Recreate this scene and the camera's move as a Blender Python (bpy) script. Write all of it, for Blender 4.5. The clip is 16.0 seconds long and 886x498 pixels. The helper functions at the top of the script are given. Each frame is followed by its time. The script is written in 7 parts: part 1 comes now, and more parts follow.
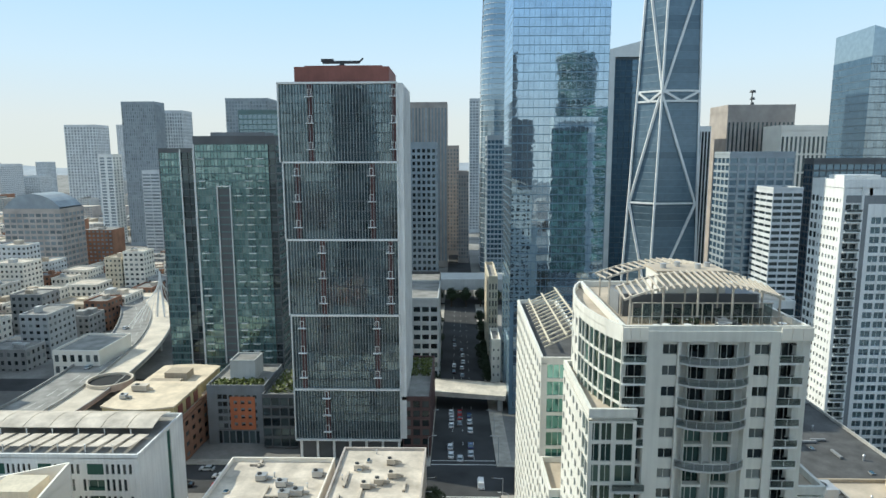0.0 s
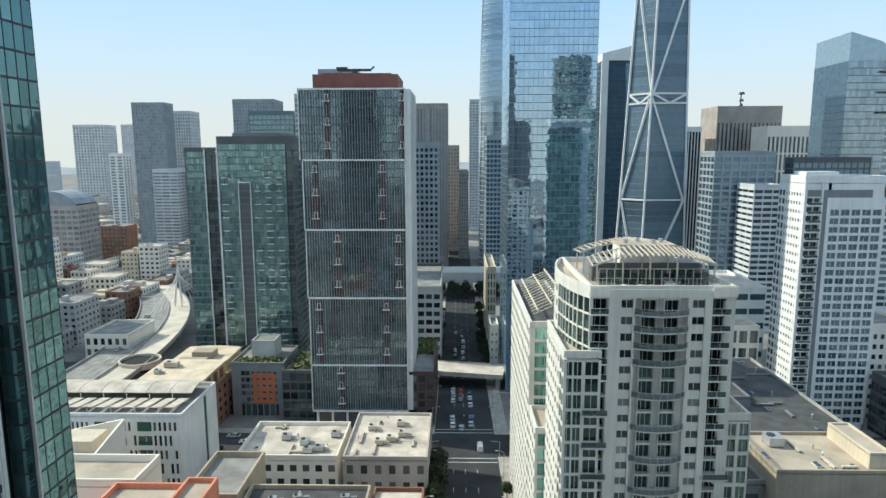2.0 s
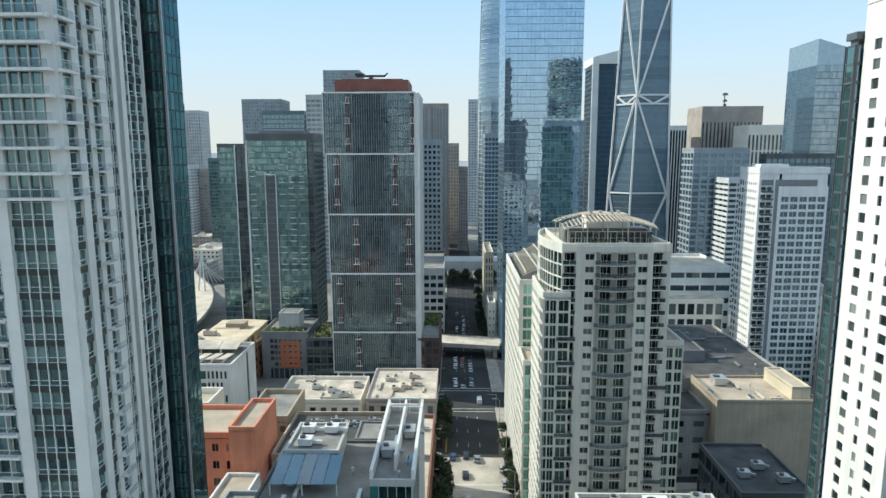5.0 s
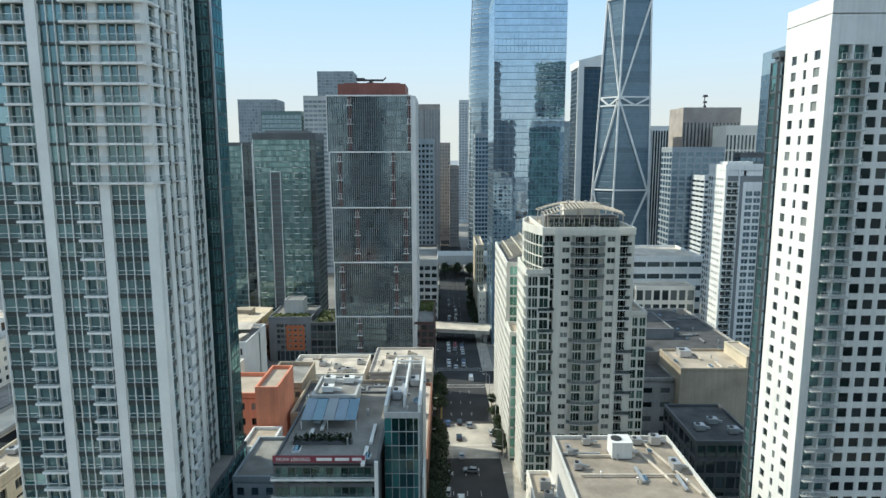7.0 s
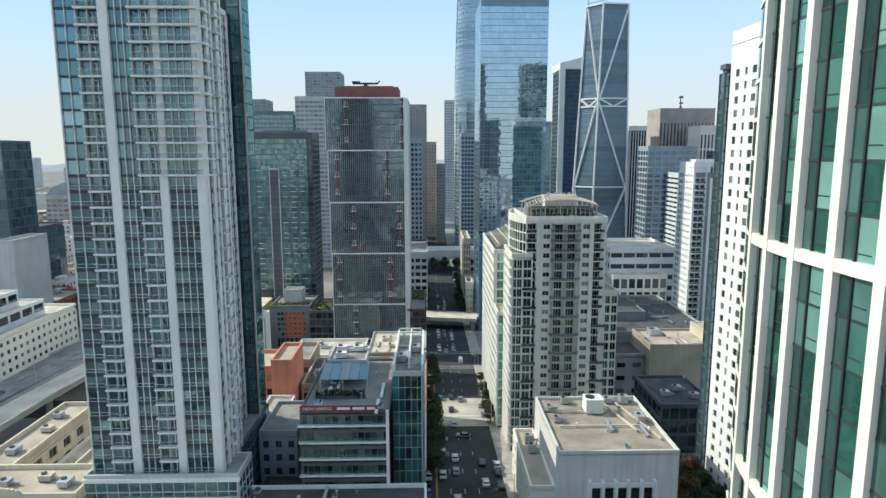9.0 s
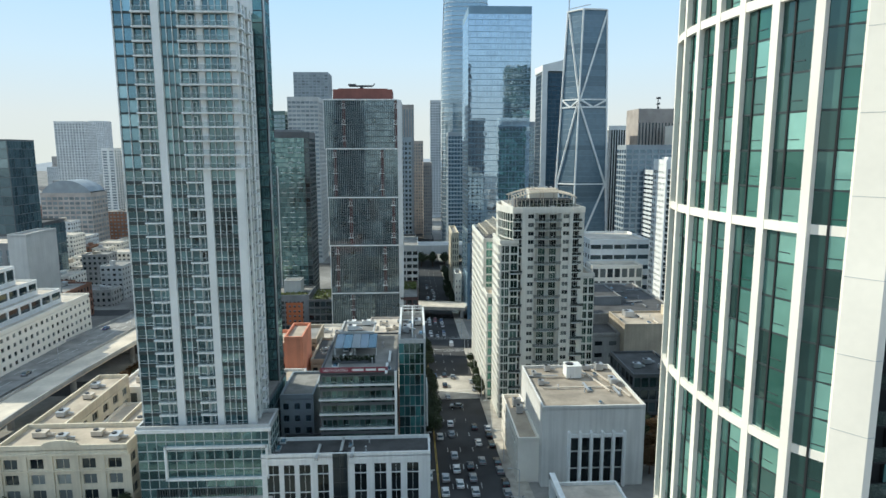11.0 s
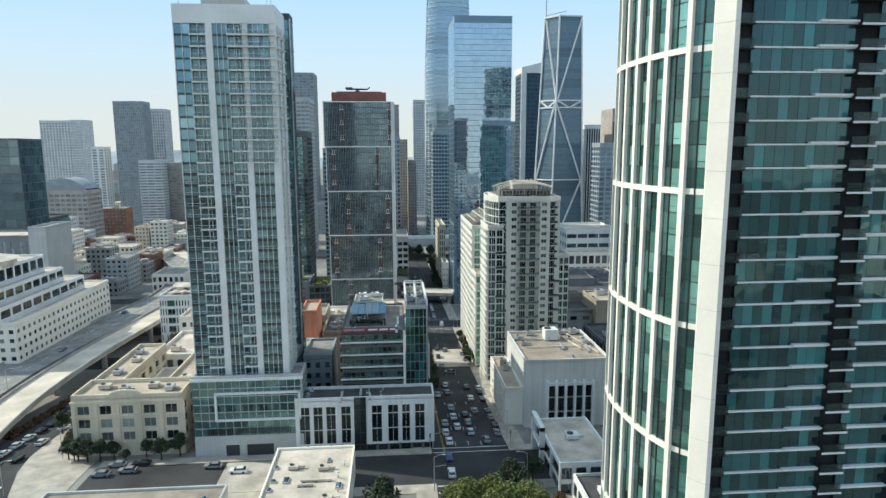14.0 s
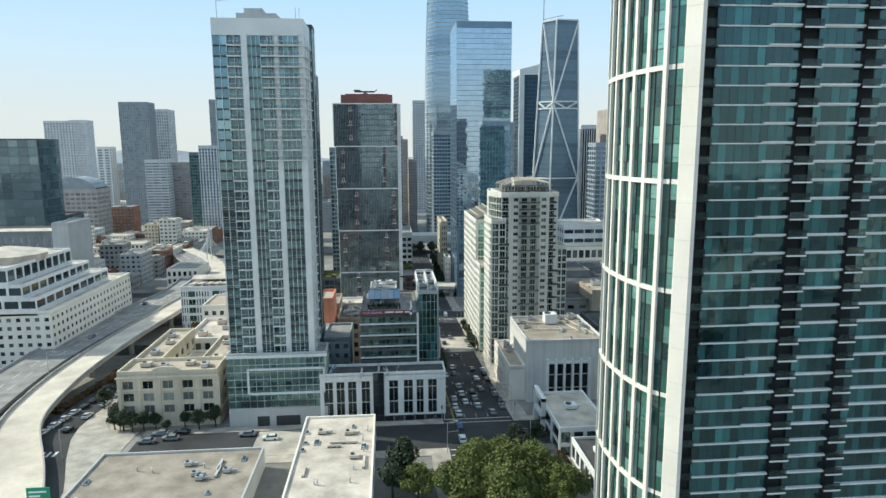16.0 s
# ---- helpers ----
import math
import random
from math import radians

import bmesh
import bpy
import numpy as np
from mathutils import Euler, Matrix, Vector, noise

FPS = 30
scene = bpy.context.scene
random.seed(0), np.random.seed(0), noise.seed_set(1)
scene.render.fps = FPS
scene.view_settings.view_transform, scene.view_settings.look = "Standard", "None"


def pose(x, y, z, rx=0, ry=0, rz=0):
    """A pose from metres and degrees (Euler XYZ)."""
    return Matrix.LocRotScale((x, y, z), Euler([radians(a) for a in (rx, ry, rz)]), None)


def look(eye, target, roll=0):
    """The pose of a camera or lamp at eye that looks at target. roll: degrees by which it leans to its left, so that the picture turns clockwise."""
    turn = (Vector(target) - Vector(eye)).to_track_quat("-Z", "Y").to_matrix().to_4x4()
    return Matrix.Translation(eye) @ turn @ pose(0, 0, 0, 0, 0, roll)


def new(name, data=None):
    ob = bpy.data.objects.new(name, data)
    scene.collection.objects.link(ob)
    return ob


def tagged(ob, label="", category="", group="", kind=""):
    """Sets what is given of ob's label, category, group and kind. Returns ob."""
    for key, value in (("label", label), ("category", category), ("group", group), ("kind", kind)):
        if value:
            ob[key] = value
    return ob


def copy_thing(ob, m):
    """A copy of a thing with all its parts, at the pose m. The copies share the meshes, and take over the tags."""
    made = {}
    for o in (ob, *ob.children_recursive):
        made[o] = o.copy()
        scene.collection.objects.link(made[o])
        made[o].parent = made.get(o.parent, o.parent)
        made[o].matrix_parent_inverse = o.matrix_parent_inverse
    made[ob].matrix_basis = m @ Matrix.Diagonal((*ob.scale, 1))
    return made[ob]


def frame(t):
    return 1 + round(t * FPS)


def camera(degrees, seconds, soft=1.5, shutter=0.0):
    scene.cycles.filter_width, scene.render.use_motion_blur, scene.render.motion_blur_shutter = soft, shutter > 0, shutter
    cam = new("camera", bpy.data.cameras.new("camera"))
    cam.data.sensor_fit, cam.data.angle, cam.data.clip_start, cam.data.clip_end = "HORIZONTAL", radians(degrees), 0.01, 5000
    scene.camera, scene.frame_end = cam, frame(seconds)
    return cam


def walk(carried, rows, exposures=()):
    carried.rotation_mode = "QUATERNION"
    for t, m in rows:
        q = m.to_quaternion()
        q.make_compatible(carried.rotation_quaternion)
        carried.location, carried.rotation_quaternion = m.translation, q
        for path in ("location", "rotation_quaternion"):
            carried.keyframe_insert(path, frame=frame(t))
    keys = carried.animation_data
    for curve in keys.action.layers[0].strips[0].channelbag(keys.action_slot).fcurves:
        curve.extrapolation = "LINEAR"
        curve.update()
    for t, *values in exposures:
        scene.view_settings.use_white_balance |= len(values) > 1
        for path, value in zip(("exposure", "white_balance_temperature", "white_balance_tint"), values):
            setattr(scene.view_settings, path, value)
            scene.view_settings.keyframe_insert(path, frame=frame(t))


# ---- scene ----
cam = camera(70.1, 16.0)
METRES, EYE, TILT, LEAN, TURN = 172.0, 96.0, 0.0, 0.0, 1.3
ROWS = [
    (0.0, 0.0, 0.0, 0.0, -0.03, -8.56, 0.18),
    (0.5, -0.0016, -0.0328, -0.0003, -0.04, -8.56, 0.17),
    (1.0, -0.003, -0.0639, 0.0002, -0.04, -8.56, 0.17),
    (1.5, -0.0049, -0.0972, -0.0011, -0.05, -8.58, 0.17),
    (2.0, -0.0069, -0.1293, -0.0019, -0.06, -8.59, 0.16),
    (2.5, -0.0088, -0.1634, -0.003, -0.08, -8.59, 0.16),
    (3.0, -0.0103, -0.1949, -0.0043, -0.07, -8.58, 0.16),
    (3.5, -0.0132, -0.2292, -0.0059, -0.08, -8.61, 0.14),
    (4.0, -0.0161, -0.2622, -0.0081, -0.1, -8.64, 0.15),
    (6.5, -0.0285, -0.4307, -0.0146, -0.76, -8.68, 0.1),
    (7.0, -0.0319, -0.461, -0.0154, -1.1, -8.69, 0.1),
    (7.5, -0.0362, -0.4928, -0.0163, -1.5, -8.72, 0.1),
    (8.0, -0.0411, -0.5208, -0.0166, -1.88, -8.75, 0.09),
    (8.5, -0.0472, -0.5505, -0.0166, -2.24, -8.77, 0.07),
    (9.0, -0.0528, -0.5801, -0.0172, -2.57, -8.77, 0.09),
    (11.5, -0.087, -0.732, -0.0205, -4.42, -8.86, 0.13),
    (12.0, -0.0939, -0.7611, -0.0211, -4.78, -8.88, 0.17),
    (12.5, -0.1016, -0.7917, -0.0216, -5.15, -8.91, 0.18),
    (13.0, -0.1092, -0.8203, -0.022, -5.52, -8.95, 0.19),
    (13.5, -0.1173, -0.8506, -0.0223, -5.76, -8.96, 0.2),
    (14.0, -0.1252, -0.8793, -0.0225, -5.91, -8.98, 0.21),
    (14.5, -0.1342, -0.9098, -0.0229, -6.07, -9.0, 0.23),
    (15.0, -0.143, -0.937, -0.0231, -6.19, -9.02, 0.23),
    (15.5, -0.1516, -0.961, -0.0235, -6.21, -9.0, 0.24),
    (16.0, -0.1601, -0.982, -0.0236, -6.24, -9.0, 0.25),
]
walk(cam, [(t, pose(0, 0, EYE, TILT, LEAN, TURN) @ pose(METRES * x, METRES * y, METRES * z, 90 + pitch, roll, yaw)) for t, x, y, z, yaw, pitch, roll in ROWS],
     [(0.0, 1.05, 6000, 0)])

# ---- world, sun, exposure ----
SUN_EL, SUN_AZ = 37.0, 72.0   # degrees up; degrees from ahead (+y) towards the left (-x)
world = bpy.data.worlds.new("sky")
scene.world = world
world.use_nodes = True
wn = world.node_tree.nodes
sky = wn.new("ShaderNodeTexSky")
sky.sky_type, sky.sun_disc = "NISHITA", False
sky.sun_elevation, sky.sun_rotation = radians(SUN_EL), radians(-SUN_AZ)
sky.air_density, sky.dust_density, sky.ozone_density, sky.altitude = 1.0, 0.3, 1.2, 60
# the sky pales towards the horizon all round, with the low haze of the city
wl = world.node_tree.links
wtc, wsep, wramp = wn.new("ShaderNodeTexCoord"), wn.new("ShaderNodeSeparateXYZ"), wn.new("ShaderNodeValToRGB")
wl.new(wtc.outputs["Generated"], wsep.inputs[0])
wl.new(wsep.outputs["Z"], wramp.inputs[0])
we = wramp.color_ramp.elements
for _ in range(4):
    we.new(0.5)
for el, (p_, c_) in zip(we, ((0.0, (.61, .59, .55)), (.05, (.605, .60, .585)), (.13, (.525, .61, .69)), (.26, (.375, .54, .775)), (.5, (.56, .62, .68)), (1.0, (.54, .58, .62)))):
    el.position, el.color = p_, (*c_, 1)


def wblend(mode, fac, a, b_):
    m = wn.new("ShaderNodeMix")
    m.data_type, m.blend_type = "RGBA", mode
    m.inputs[0].default_value = fac
    wl.new(a, m.inputs[6])
    if isinstance(b_, tuple):
        m.inputs[7].default_value = b_
    else:
        wl.new(b_, m.inputs[7])
    return m.outputs[2]


whaze = wblend("MULTIPLY", 1.0, wramp.outputs[0], (4, 4, 4, 1))
wcap = wblend("DARKEN", 1.0, sky.outputs[0], wblend("MULTIPLY", 1.0, wramp.outputs[0], (4.7, 4.7, 4.7, 1)))
wl.new(wblend("MIX", 0.6, wcap, whaze), wn["Background"].inputs[0])
wn["Background"].inputs[1].default_value = 0.155
sun_data = bpy.data.lights.new("sun", "SUN")
sun_data.energy, sun_data.angle, sun_data.color = 2.3, radians(0.6), (1.0, 0.89, 0.74)
sun = new("sun", sun_data)
_d = Vector((-math.sin(radians(SUN_AZ)) * math.cos(radians(SUN_EL)), math.cos(radians(SUN_AZ)) * math.cos(radians(SUN_EL)), math.sin(radians(SUN_EL))))
sun.matrix_world = look(_d * 300, (0, 0, 0))

# ---- materials ----
MATS = {}


def ramp(nt, fac, stops):
    r = nt.nodes.new("ShaderNodeValToRGB")
    nt.links.new(fac, r.inputs[0])
    e = r.color_ramp.elements
    while len(e) < len(stops):
        e.new(0.5)
    for el, (p, c) in zip(e, stops):
        el.position, el.color = p, (*c, 1)
    return r.outputs[0]


def noise_node(nt, scale, detail=4, stretch=(1, 1, 1)):
    tc = nt.nodes.new("ShaderNodeTexCoord")
    mp = nt.nodes.new("ShaderNodeMapping")
    mp.inputs["Scale"].default_value = stretch
    nt.links.new(tc.outputs["Object"], mp.inputs[0])
    n = nt.nodes.new("ShaderNodeTexNoise")
    n.inputs["Scale"].default_value, n.inputs["Detail"].default_value = scale, detail
    nt.links.new(mp.outputs[0], n.inputs["Vector"])
    return n.outputs[0]


def mix(nt, fac, a, b, mode="MIX"):
    m = nt.nodes.new("ShaderNodeMix")
    m.data_type, m.blend_type = "RGBA", mode
    for sock, v in ((m.inputs[0], fac), (m.inputs[6], a), (m.inputs[7], b)):
        if isinstance(v, (int, float)):
            sock.default_value = v
        elif isinstance(v, tuple):
            sock.default_value = (*v, 1)
        else:
            nt.links.new(v, sock)
    return m.outputs[2]


def rnd(nt):
    oi = nt.nodes.new("ShaderNodeObjectInfo")
    g = nt.nodes.new("ShaderNodeNewGeometry")
    a = nt.nodes.new("ShaderNodeMath")
    a.operation = "ADD"
    nt.links.new(oi.outputs["Random"], a.inputs[0])
    nt.links.new(g.outputs["Random Per Island"], a.inputs[1])
    f = nt.nodes.new("ShaderNodeMath")
    f.operation = "FRACT"
    nt.links.new(a.outputs[0], f.inputs[0])
    return f.outputs[0]


def surf(name, col, rough=0.85, metal=0.0, var=0.18, s1=0.12, s2=1.7, bump=0.0, streak=0.0, island=0.0, spec=0.4):
    """A solid surface with large stains, fine grain, and rain streaks if asked."""
    m = bpy.data.materials.new(name)
    m.use_nodes = True
    nt = m.node_tree
    p = nt.nodes["Principled BSDF"]
    dark = tuple(c * (1 - 1.6 * var) for c in col)
    lite = tuple(min(1, c * (1 + var)) for c in col)
    c1 = ramp(nt, noise_node(nt, s1), [(0.3, dark), (0.7, lite)])
    c2 = ramp(nt, noise_node(nt, s2, 6), [(0.25, tuple(1 - var for _ in col)), (0.75, (1, 1, 1))])
    c = mix(nt, 0.8, c1, c2, "MULTIPLY")
    if streak:
        st = ramp(nt, noise_node(nt, 1.0, 3, (1.4, 1.4, 0.06)), [(0.35, tuple(1 - streak for _ in col)), (0.6, (1, 1, 1))])
        c = mix(nt, 1.0, c, st, "MULTIPLY")
    if island:
        c = mix(nt, 1.0, c, ramp(nt, rnd(nt), [(0, tuple(1 - island for _ in col)), (1, (1, 1, 1))]), "MULTIPLY")
    nt.links.new(c, p.inputs["Base Color"])
    p.inputs["Roughness"].default_value, p.inputs["Metallic"].default_value = rough, metal
    p.inputs["Specular IOR Level"].default_value = spec
    if bump:
        b = nt.nodes.new("ShaderNodeBump")
        b.inputs["Strength"].default_value, b.inputs["Distance"].default_value = 0.6, bump
        nt.links.new(noise_node(nt, s2 * 2, 6), b.inputs["Height"])
        nt.links.new(b.outputs[0], p.inputs["Normal"])
    MATS[name] = m
    return m


def glazing(name, dark, light, share=0.25, ior=1.8, spec=0.7, rough=0.05, wob=0.0, metal=0.0, tint=(0.8, 0.95, 1.0), lo=0.6):
    """Coated window glass: mostly dark rooms behind it, some panes with drawn blinds."""
    m = bpy.data.materials.new(name)
    m.use_nodes = True
    nt = m.node_tree
    p = nt.nodes["Principled BSDF"]
    mid = tuple(0.55 * a + 0.45 * b for a, b in zip(dark, light))
    c = ramp(nt, rnd(nt), [(0.0, tuple(lo * a for a in dark)), (0.4, dark), (1 - share, mid), (1.0, light)])
    c = mix(nt, 0.5, c, ramp(nt, noise_node(nt, 0.35, 3), [(0.3, (0.55, 0.55, 0.55)), (0.7, (1, 1, 1))]), "MULTIPLY")
    nt.links.new(c, p.inputs["Base Color"])
    p.inputs["Roughness"].default_value, p.inputs["IOR"].default_value = rough, ior
    p.inputs["Specular IOR Level"].default_value, p.inputs["Metallic"].default_value = spec, metal
    p.inputs["Specular Tint"].default_value = (*tint, 1)
    if wob:
        b = nt.nodes.new("ShaderNodeBump")
        b.inputs["Strength"].default_value, b.inputs["Distance"].default_value = 1.0, wob
        nt.links.new(noise_node(nt, 0.45, 1), b.inputs["Height"])
        nt.links.new(b.outputs[0], p.inputs["Normal"])
    MATS[name] = m
    return m


WHITE = surf("white_paint", (0.82, 0.82, 0.80), 0.7, var=0.06, streak=0.10)
CREAM = surf("cream_render", (0.70, 0.62, 0.48), 0.85, var=0.1, streak=0.10)
WARMWHITE = surf("warm_white_panel", (0.84, 0.79, 0.70), 0.6, var=0.05)
GREYPANEL = surf("grey_panel", (0.52, 0.525, 0.515), 0.6, var=0.08, streak=0.08)
PALEPIER = surf("pale_pier", (0.79, 0.79, 0.765), 0.5, var=0.07)
HALLSTONE = surf("pale_hall_stone", (0.68, 0.665, 0.63), 0.85, var=0.06, streak=0.12)
CONCRETE = surf("concrete", (0.42, 0.41, 0.39), 0.9, var=0.15, bump=0.01, streak=0.12)
TRELLIS = surf("weathered_trellis", (0.58, 0.52, 0.44), 0.85, var=0.14, streak=0.1)
IVORY = surf("ivory_render", (0.72, 0.705, 0.645), 0.8, var=0.06, streak=0.10)
SPANDREL = surf("grey_green_spandrel", (0.04, 0.054, 0.055), 0.35, var=0.1)
DARKGREY = surf("dark_grey_cladding", (0.12, 0.125, 0.13), 0.6, var=0.15)
MIDGREY = surf("mid_grey_cladding", (0.24, 0.25, 0.26), 0.7, var=0.12, streak=0.08)
BROWNRED = surf("red_brown_panel", (0.26, 0.10, 0.08), 0.6, var=0.15, streak=0.1)
REDSTRIP = surf("dark_red_panel", (0.105, 0.045, 0.045), 0.6, var=0.2)
ORANGE = surf("orange_stucco", (0.76, 0.31, 0.19), 0.9, var=0.12, streak=0.12)
ORANGEPANEL = surf("orange_panel", (0.50, 0.17, 0.08), 0.7, var=0.1)
BRICK = surf("brick_wall", (0.26, 0.13, 0.09), 0.95, var=0.2, s2=3.0)
TAN = surf("tan_stone", (0.50, 0.42, 0.32), 0.9, var=0.12, streak=0.1)
BEIGE = surf("beige_tower", (0.48, 0.40, 0.33), 0.85, var=0.12)
BROWNTOWER = surf("brown_stone", (0.40, 0.355, 0.32), 0.8, var=0.12)
ROSE = surf("rose_stone", (0.50, 0.45, 0.41), 0.85, var=0.12)
YELLOW = surf("yellow_stucco", (0.60, 0.50, 0.27), 0.9, var=0.1, streak=0.1)
# distance haze is put into these two base colours; slate also clads near blocks
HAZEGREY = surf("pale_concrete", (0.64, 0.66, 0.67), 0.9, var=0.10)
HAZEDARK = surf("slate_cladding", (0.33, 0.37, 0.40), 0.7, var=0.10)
ROOFWHITE = surf("white_roof", (0.63, 0.56, 0.47), 0.9, var=0.2, s1=0.2, s2=1.2)
CREAMROOF = surf("cream_roof", (0.74, 0.62, 0.46), 0.9, var=0.14, s1=0.2, s2=1.2)
DARKRED = surf("dark_red_brown", (0.11, 0.065, 0.06), 0.8, var=0.15)
ROOFDUST = surf("dusty_roof", (0.36, 0.31, 0.25), 0.95, var=0.2, s1=0.2, s2=1.3)
ROOFTAN = surf("tan_roof", (0.50, 0.425, 0.335), 0.95, var=0.16, s1=0.15)
ROOFGREY = surf("grey_roof", (0.30, 0.29, 0.27), 0.95, var=0.2, s1=0.2)
ROOFDARK = surf("dark_roof", (0.10, 0.10, 0.10), 0.95, var=0.25, s1=0.2)
ASPHALT = surf("asphalt", (0.055, 0.056, 0.058), 0.95, var=0.25, s1=0.08, s2=2.5)
PAVING = surf("paving", (0.46, 0.42, 0.36), 0.95, var=0.18, s1=0.3, s2=2.0)
SUNPATCH = surf("pale_paving", (0.50, 0.46, 0.40), 0.95, var=0.2, s1=0.15, s2=1.4)
GROUNDMAT = surf("city_ground", (0.27, 0.26, 0.24), 0.95, var=0.3, s1=0.03, s2=0.5)
DECK = surf("concrete_deck", (0.66, 0.585, 0.48), 0.95, var=0.16, s1=0.1, s2=1.0)
PAINTLINE = surf("road_paint", (0.70, 0.70, 0.66), 0.8, var=0.15, s2=4)
YELLOWLINE = surf("yellow_road_paint", (0.62, 0.45, 0.10), 0.8, var=0.15, s2=4)
METAL = surf("galvanised_metal", (0.55, 0.56, 0.57), 0.45, metal=0.6, var=0.12, s2=3)
DARKMETAL = surf("dark_metal", (0.06, 0.065, 0.07), 0.5, metal=0.3, var=0.1)
RUBBER = surf("tyre_rubber", (0.02, 0.02, 0.02), 0.9, var=0.1)
BARK = surf("bark", (0.09, 0.065, 0.045), 0.95, var=0.25, s2=6, bump=0.02)
LEAF = surf("leaves", (0.15, 0.18, 0.04), 0.65, var=0.2, s1=0.5, s2=3, island=0.45)
LEAFDARK = surf("dark_leaves", (0.045, 0.07, 0.03), 0.7, var=0.25, s1=0.5, s2=3, island=0.5)
LEAFRUST = surf("rusty_leaves", (0.13, 0.075, 0.03), 0.8, var=0.25, s1=0.5, s2=3, island=0.5)
SIGNRED = surf("red_banner", (0.22, 0.045, 0.065), 0.7, var=0.06)
SIGNGREEN = surf("green_sign", (0.02, 0.28, 0.16), 0.5, var=0.05)
SOLAR = surf("blue_panel", (0.19, 0.27, 0.35), 0.25, var=0.15, spec=0.8)
GREYFIN = surf("grey_fin", (0.44, 0.47, 0.47), 0.5, var=0.05)
BRACEDBAND = surf("grey_blue_band", (0.145, 0.20, 0.245), 0.5, var=0.05)
TWINBAND = surf("teal_grey_spandrel", (0.13, 0.20, 0.20), 0.4, var=0.08)
CURTAINBAND = surf("slate_spandrel", (0.09, 0.11, 0.125), 0.3, var=0.08)
MULLION = surf("blue_grey_mullion", (0.20, 0.30, 0.38), 0.4, metal=0.3, var=0.08)
DEEPGREEN = surf("dark_green_panel", (0.035, 0.11, 0.085), 0.6, var=0.12, streak=0.1)
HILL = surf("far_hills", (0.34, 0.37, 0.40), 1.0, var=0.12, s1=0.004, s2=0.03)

G_CLEAR = glazing("window_glass", (0.022, 0.03, 0.034), (0.30, 0.32, 0.31), 0.14, 1.6, 0.5)
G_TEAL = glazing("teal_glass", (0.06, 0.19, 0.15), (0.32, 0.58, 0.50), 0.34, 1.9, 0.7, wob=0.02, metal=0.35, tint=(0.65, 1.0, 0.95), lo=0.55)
# darker copy of the teal glass, with shade put into its colour
G_TEALSHADE = glazing("shaded_teal_glass", (0.025, 0.06, 0.055), (0.10, 0.20, 0.18), 0.2, 1.8, 0.6, wob=0.02, metal=0.1, tint=(0.7, 1.0, 0.95))
G_NIGHT = glazing("near_black_glass", (0.010, 0.014, 0.017), (0.05, 0.06, 0.065), 0.1, 1.5, 0.5)
G_DEEP = glazing("deep_teal_glass", (0.006, 0.028, 0.034), (0.06, 0.21, 0.21), 0.18, 1.78, 0.6, wob=0.035, tint=(0.60, 0.92, 0.96), lo=0.5)
G_RED = glazing("dark_curtain_glass", (0.018, 0.026, 0.031), (0.09, 0.12, 0.125), 0.12, 1.75, 0.6, wob=0.012, tint=(0.7, 0.9, 1.0))
G_BLUE = glazing("blue_mirror_glass", (0.47, 0.60, 0.72), (0.50, 0.63, 0.74), 0.1, 2.2, 0.8, 0.02, wob=0.010, metal=0.85, tint=(0.6, 0.82, 1.0), lo=0.95)
G_TWIN = glazing("green_grey_glass", (0.10, 0.20, 0.21), (0.27, 0.38, 0.38), 0.20, 2.2, 0.8, wob=0.05, metal=0.5, tint=(0.65, 0.92, 0.95), lo=0.6)
# far windows: pale, low in contrast, with the haze in their base colour
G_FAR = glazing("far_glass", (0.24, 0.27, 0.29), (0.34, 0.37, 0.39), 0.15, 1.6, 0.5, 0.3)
G_STEEL = glazing("steel_blue_glass", (0.06, 0.11, 0.15), (0.12, 0.19, 0.23), 0.1, 2.4, 0.9, 0.05, metal=0.35, tint=(0.65, 0.85, 0.97), lo=0.85)
G_SLENDER = glazing("pale_teal_glass", (0.03, 0.075, 0.085), (0.20, 0.33, 0.34), 0.16, 2.1, 0.75, wob=0.02, metal=0.22, tint=(0.68, 0.93, 1.0))
G_BRACED = glazing("grey_blue_glass", (0.12, 0.175, 0.22), (0.15, 0.205, 0.25), 0.1, 1.7, 0.6, 0.2, tint=(0.65, 0.85, 1.0))
G_PALE = glazing("pale_blue_glass", (0.24, 0.32, 0.39), (0.34, 0.42, 0.48), 0.2, 2.4, 0.9, 0.10, metal=0.35)
G_WING = glazing("dark_green_wing_glass", (0.10, 0.19, 0.20), (0.18, 0.30, 0.31), 0.1, 2.2, 0.8, wob=0.04, metal=0.6, tint=(0.6, 0.95, 0.95))
G_DARKBLUE = glazing("dark_blue_glass", (0.09, 0.15, 0.21), (0.13, 0.20, 0.26), 0.1, 2.0, 0.8, 0.04, wob=0.02, metal=0.4, tint=(0.6, 0.82, 1.0), lo=0.9)
# lighter, bluer tower glass: the reflected sky is put into its base colour
G_SKY = glazing("sky_blue_glass", (0.16, 0.29, 0.36), (0.36, 0.54, 0.60), 0.2, 2.2, 0.8, wob=0.02, metal=0.6, tint=(0.68, 0.92, 1.0), lo=0.6)
G_CURTAIN = glazing("blue_grey_curtain_glass", (0.12, 0.175, 0.20), (0.22, 0.29, 0.315), 0.15, 2.1, 0.7, wob=0.02, metal=0.45, tint=(0.7, 0.9, 1.0))
# near black: shade of recesses put into the colour; also on dark mullions
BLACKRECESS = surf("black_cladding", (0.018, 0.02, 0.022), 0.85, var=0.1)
BRICKORANGE = surf("orange_brick", (0.35, 0.19, 0.125), 0.95, var=0.18, s2=3.0, streak=0.1)
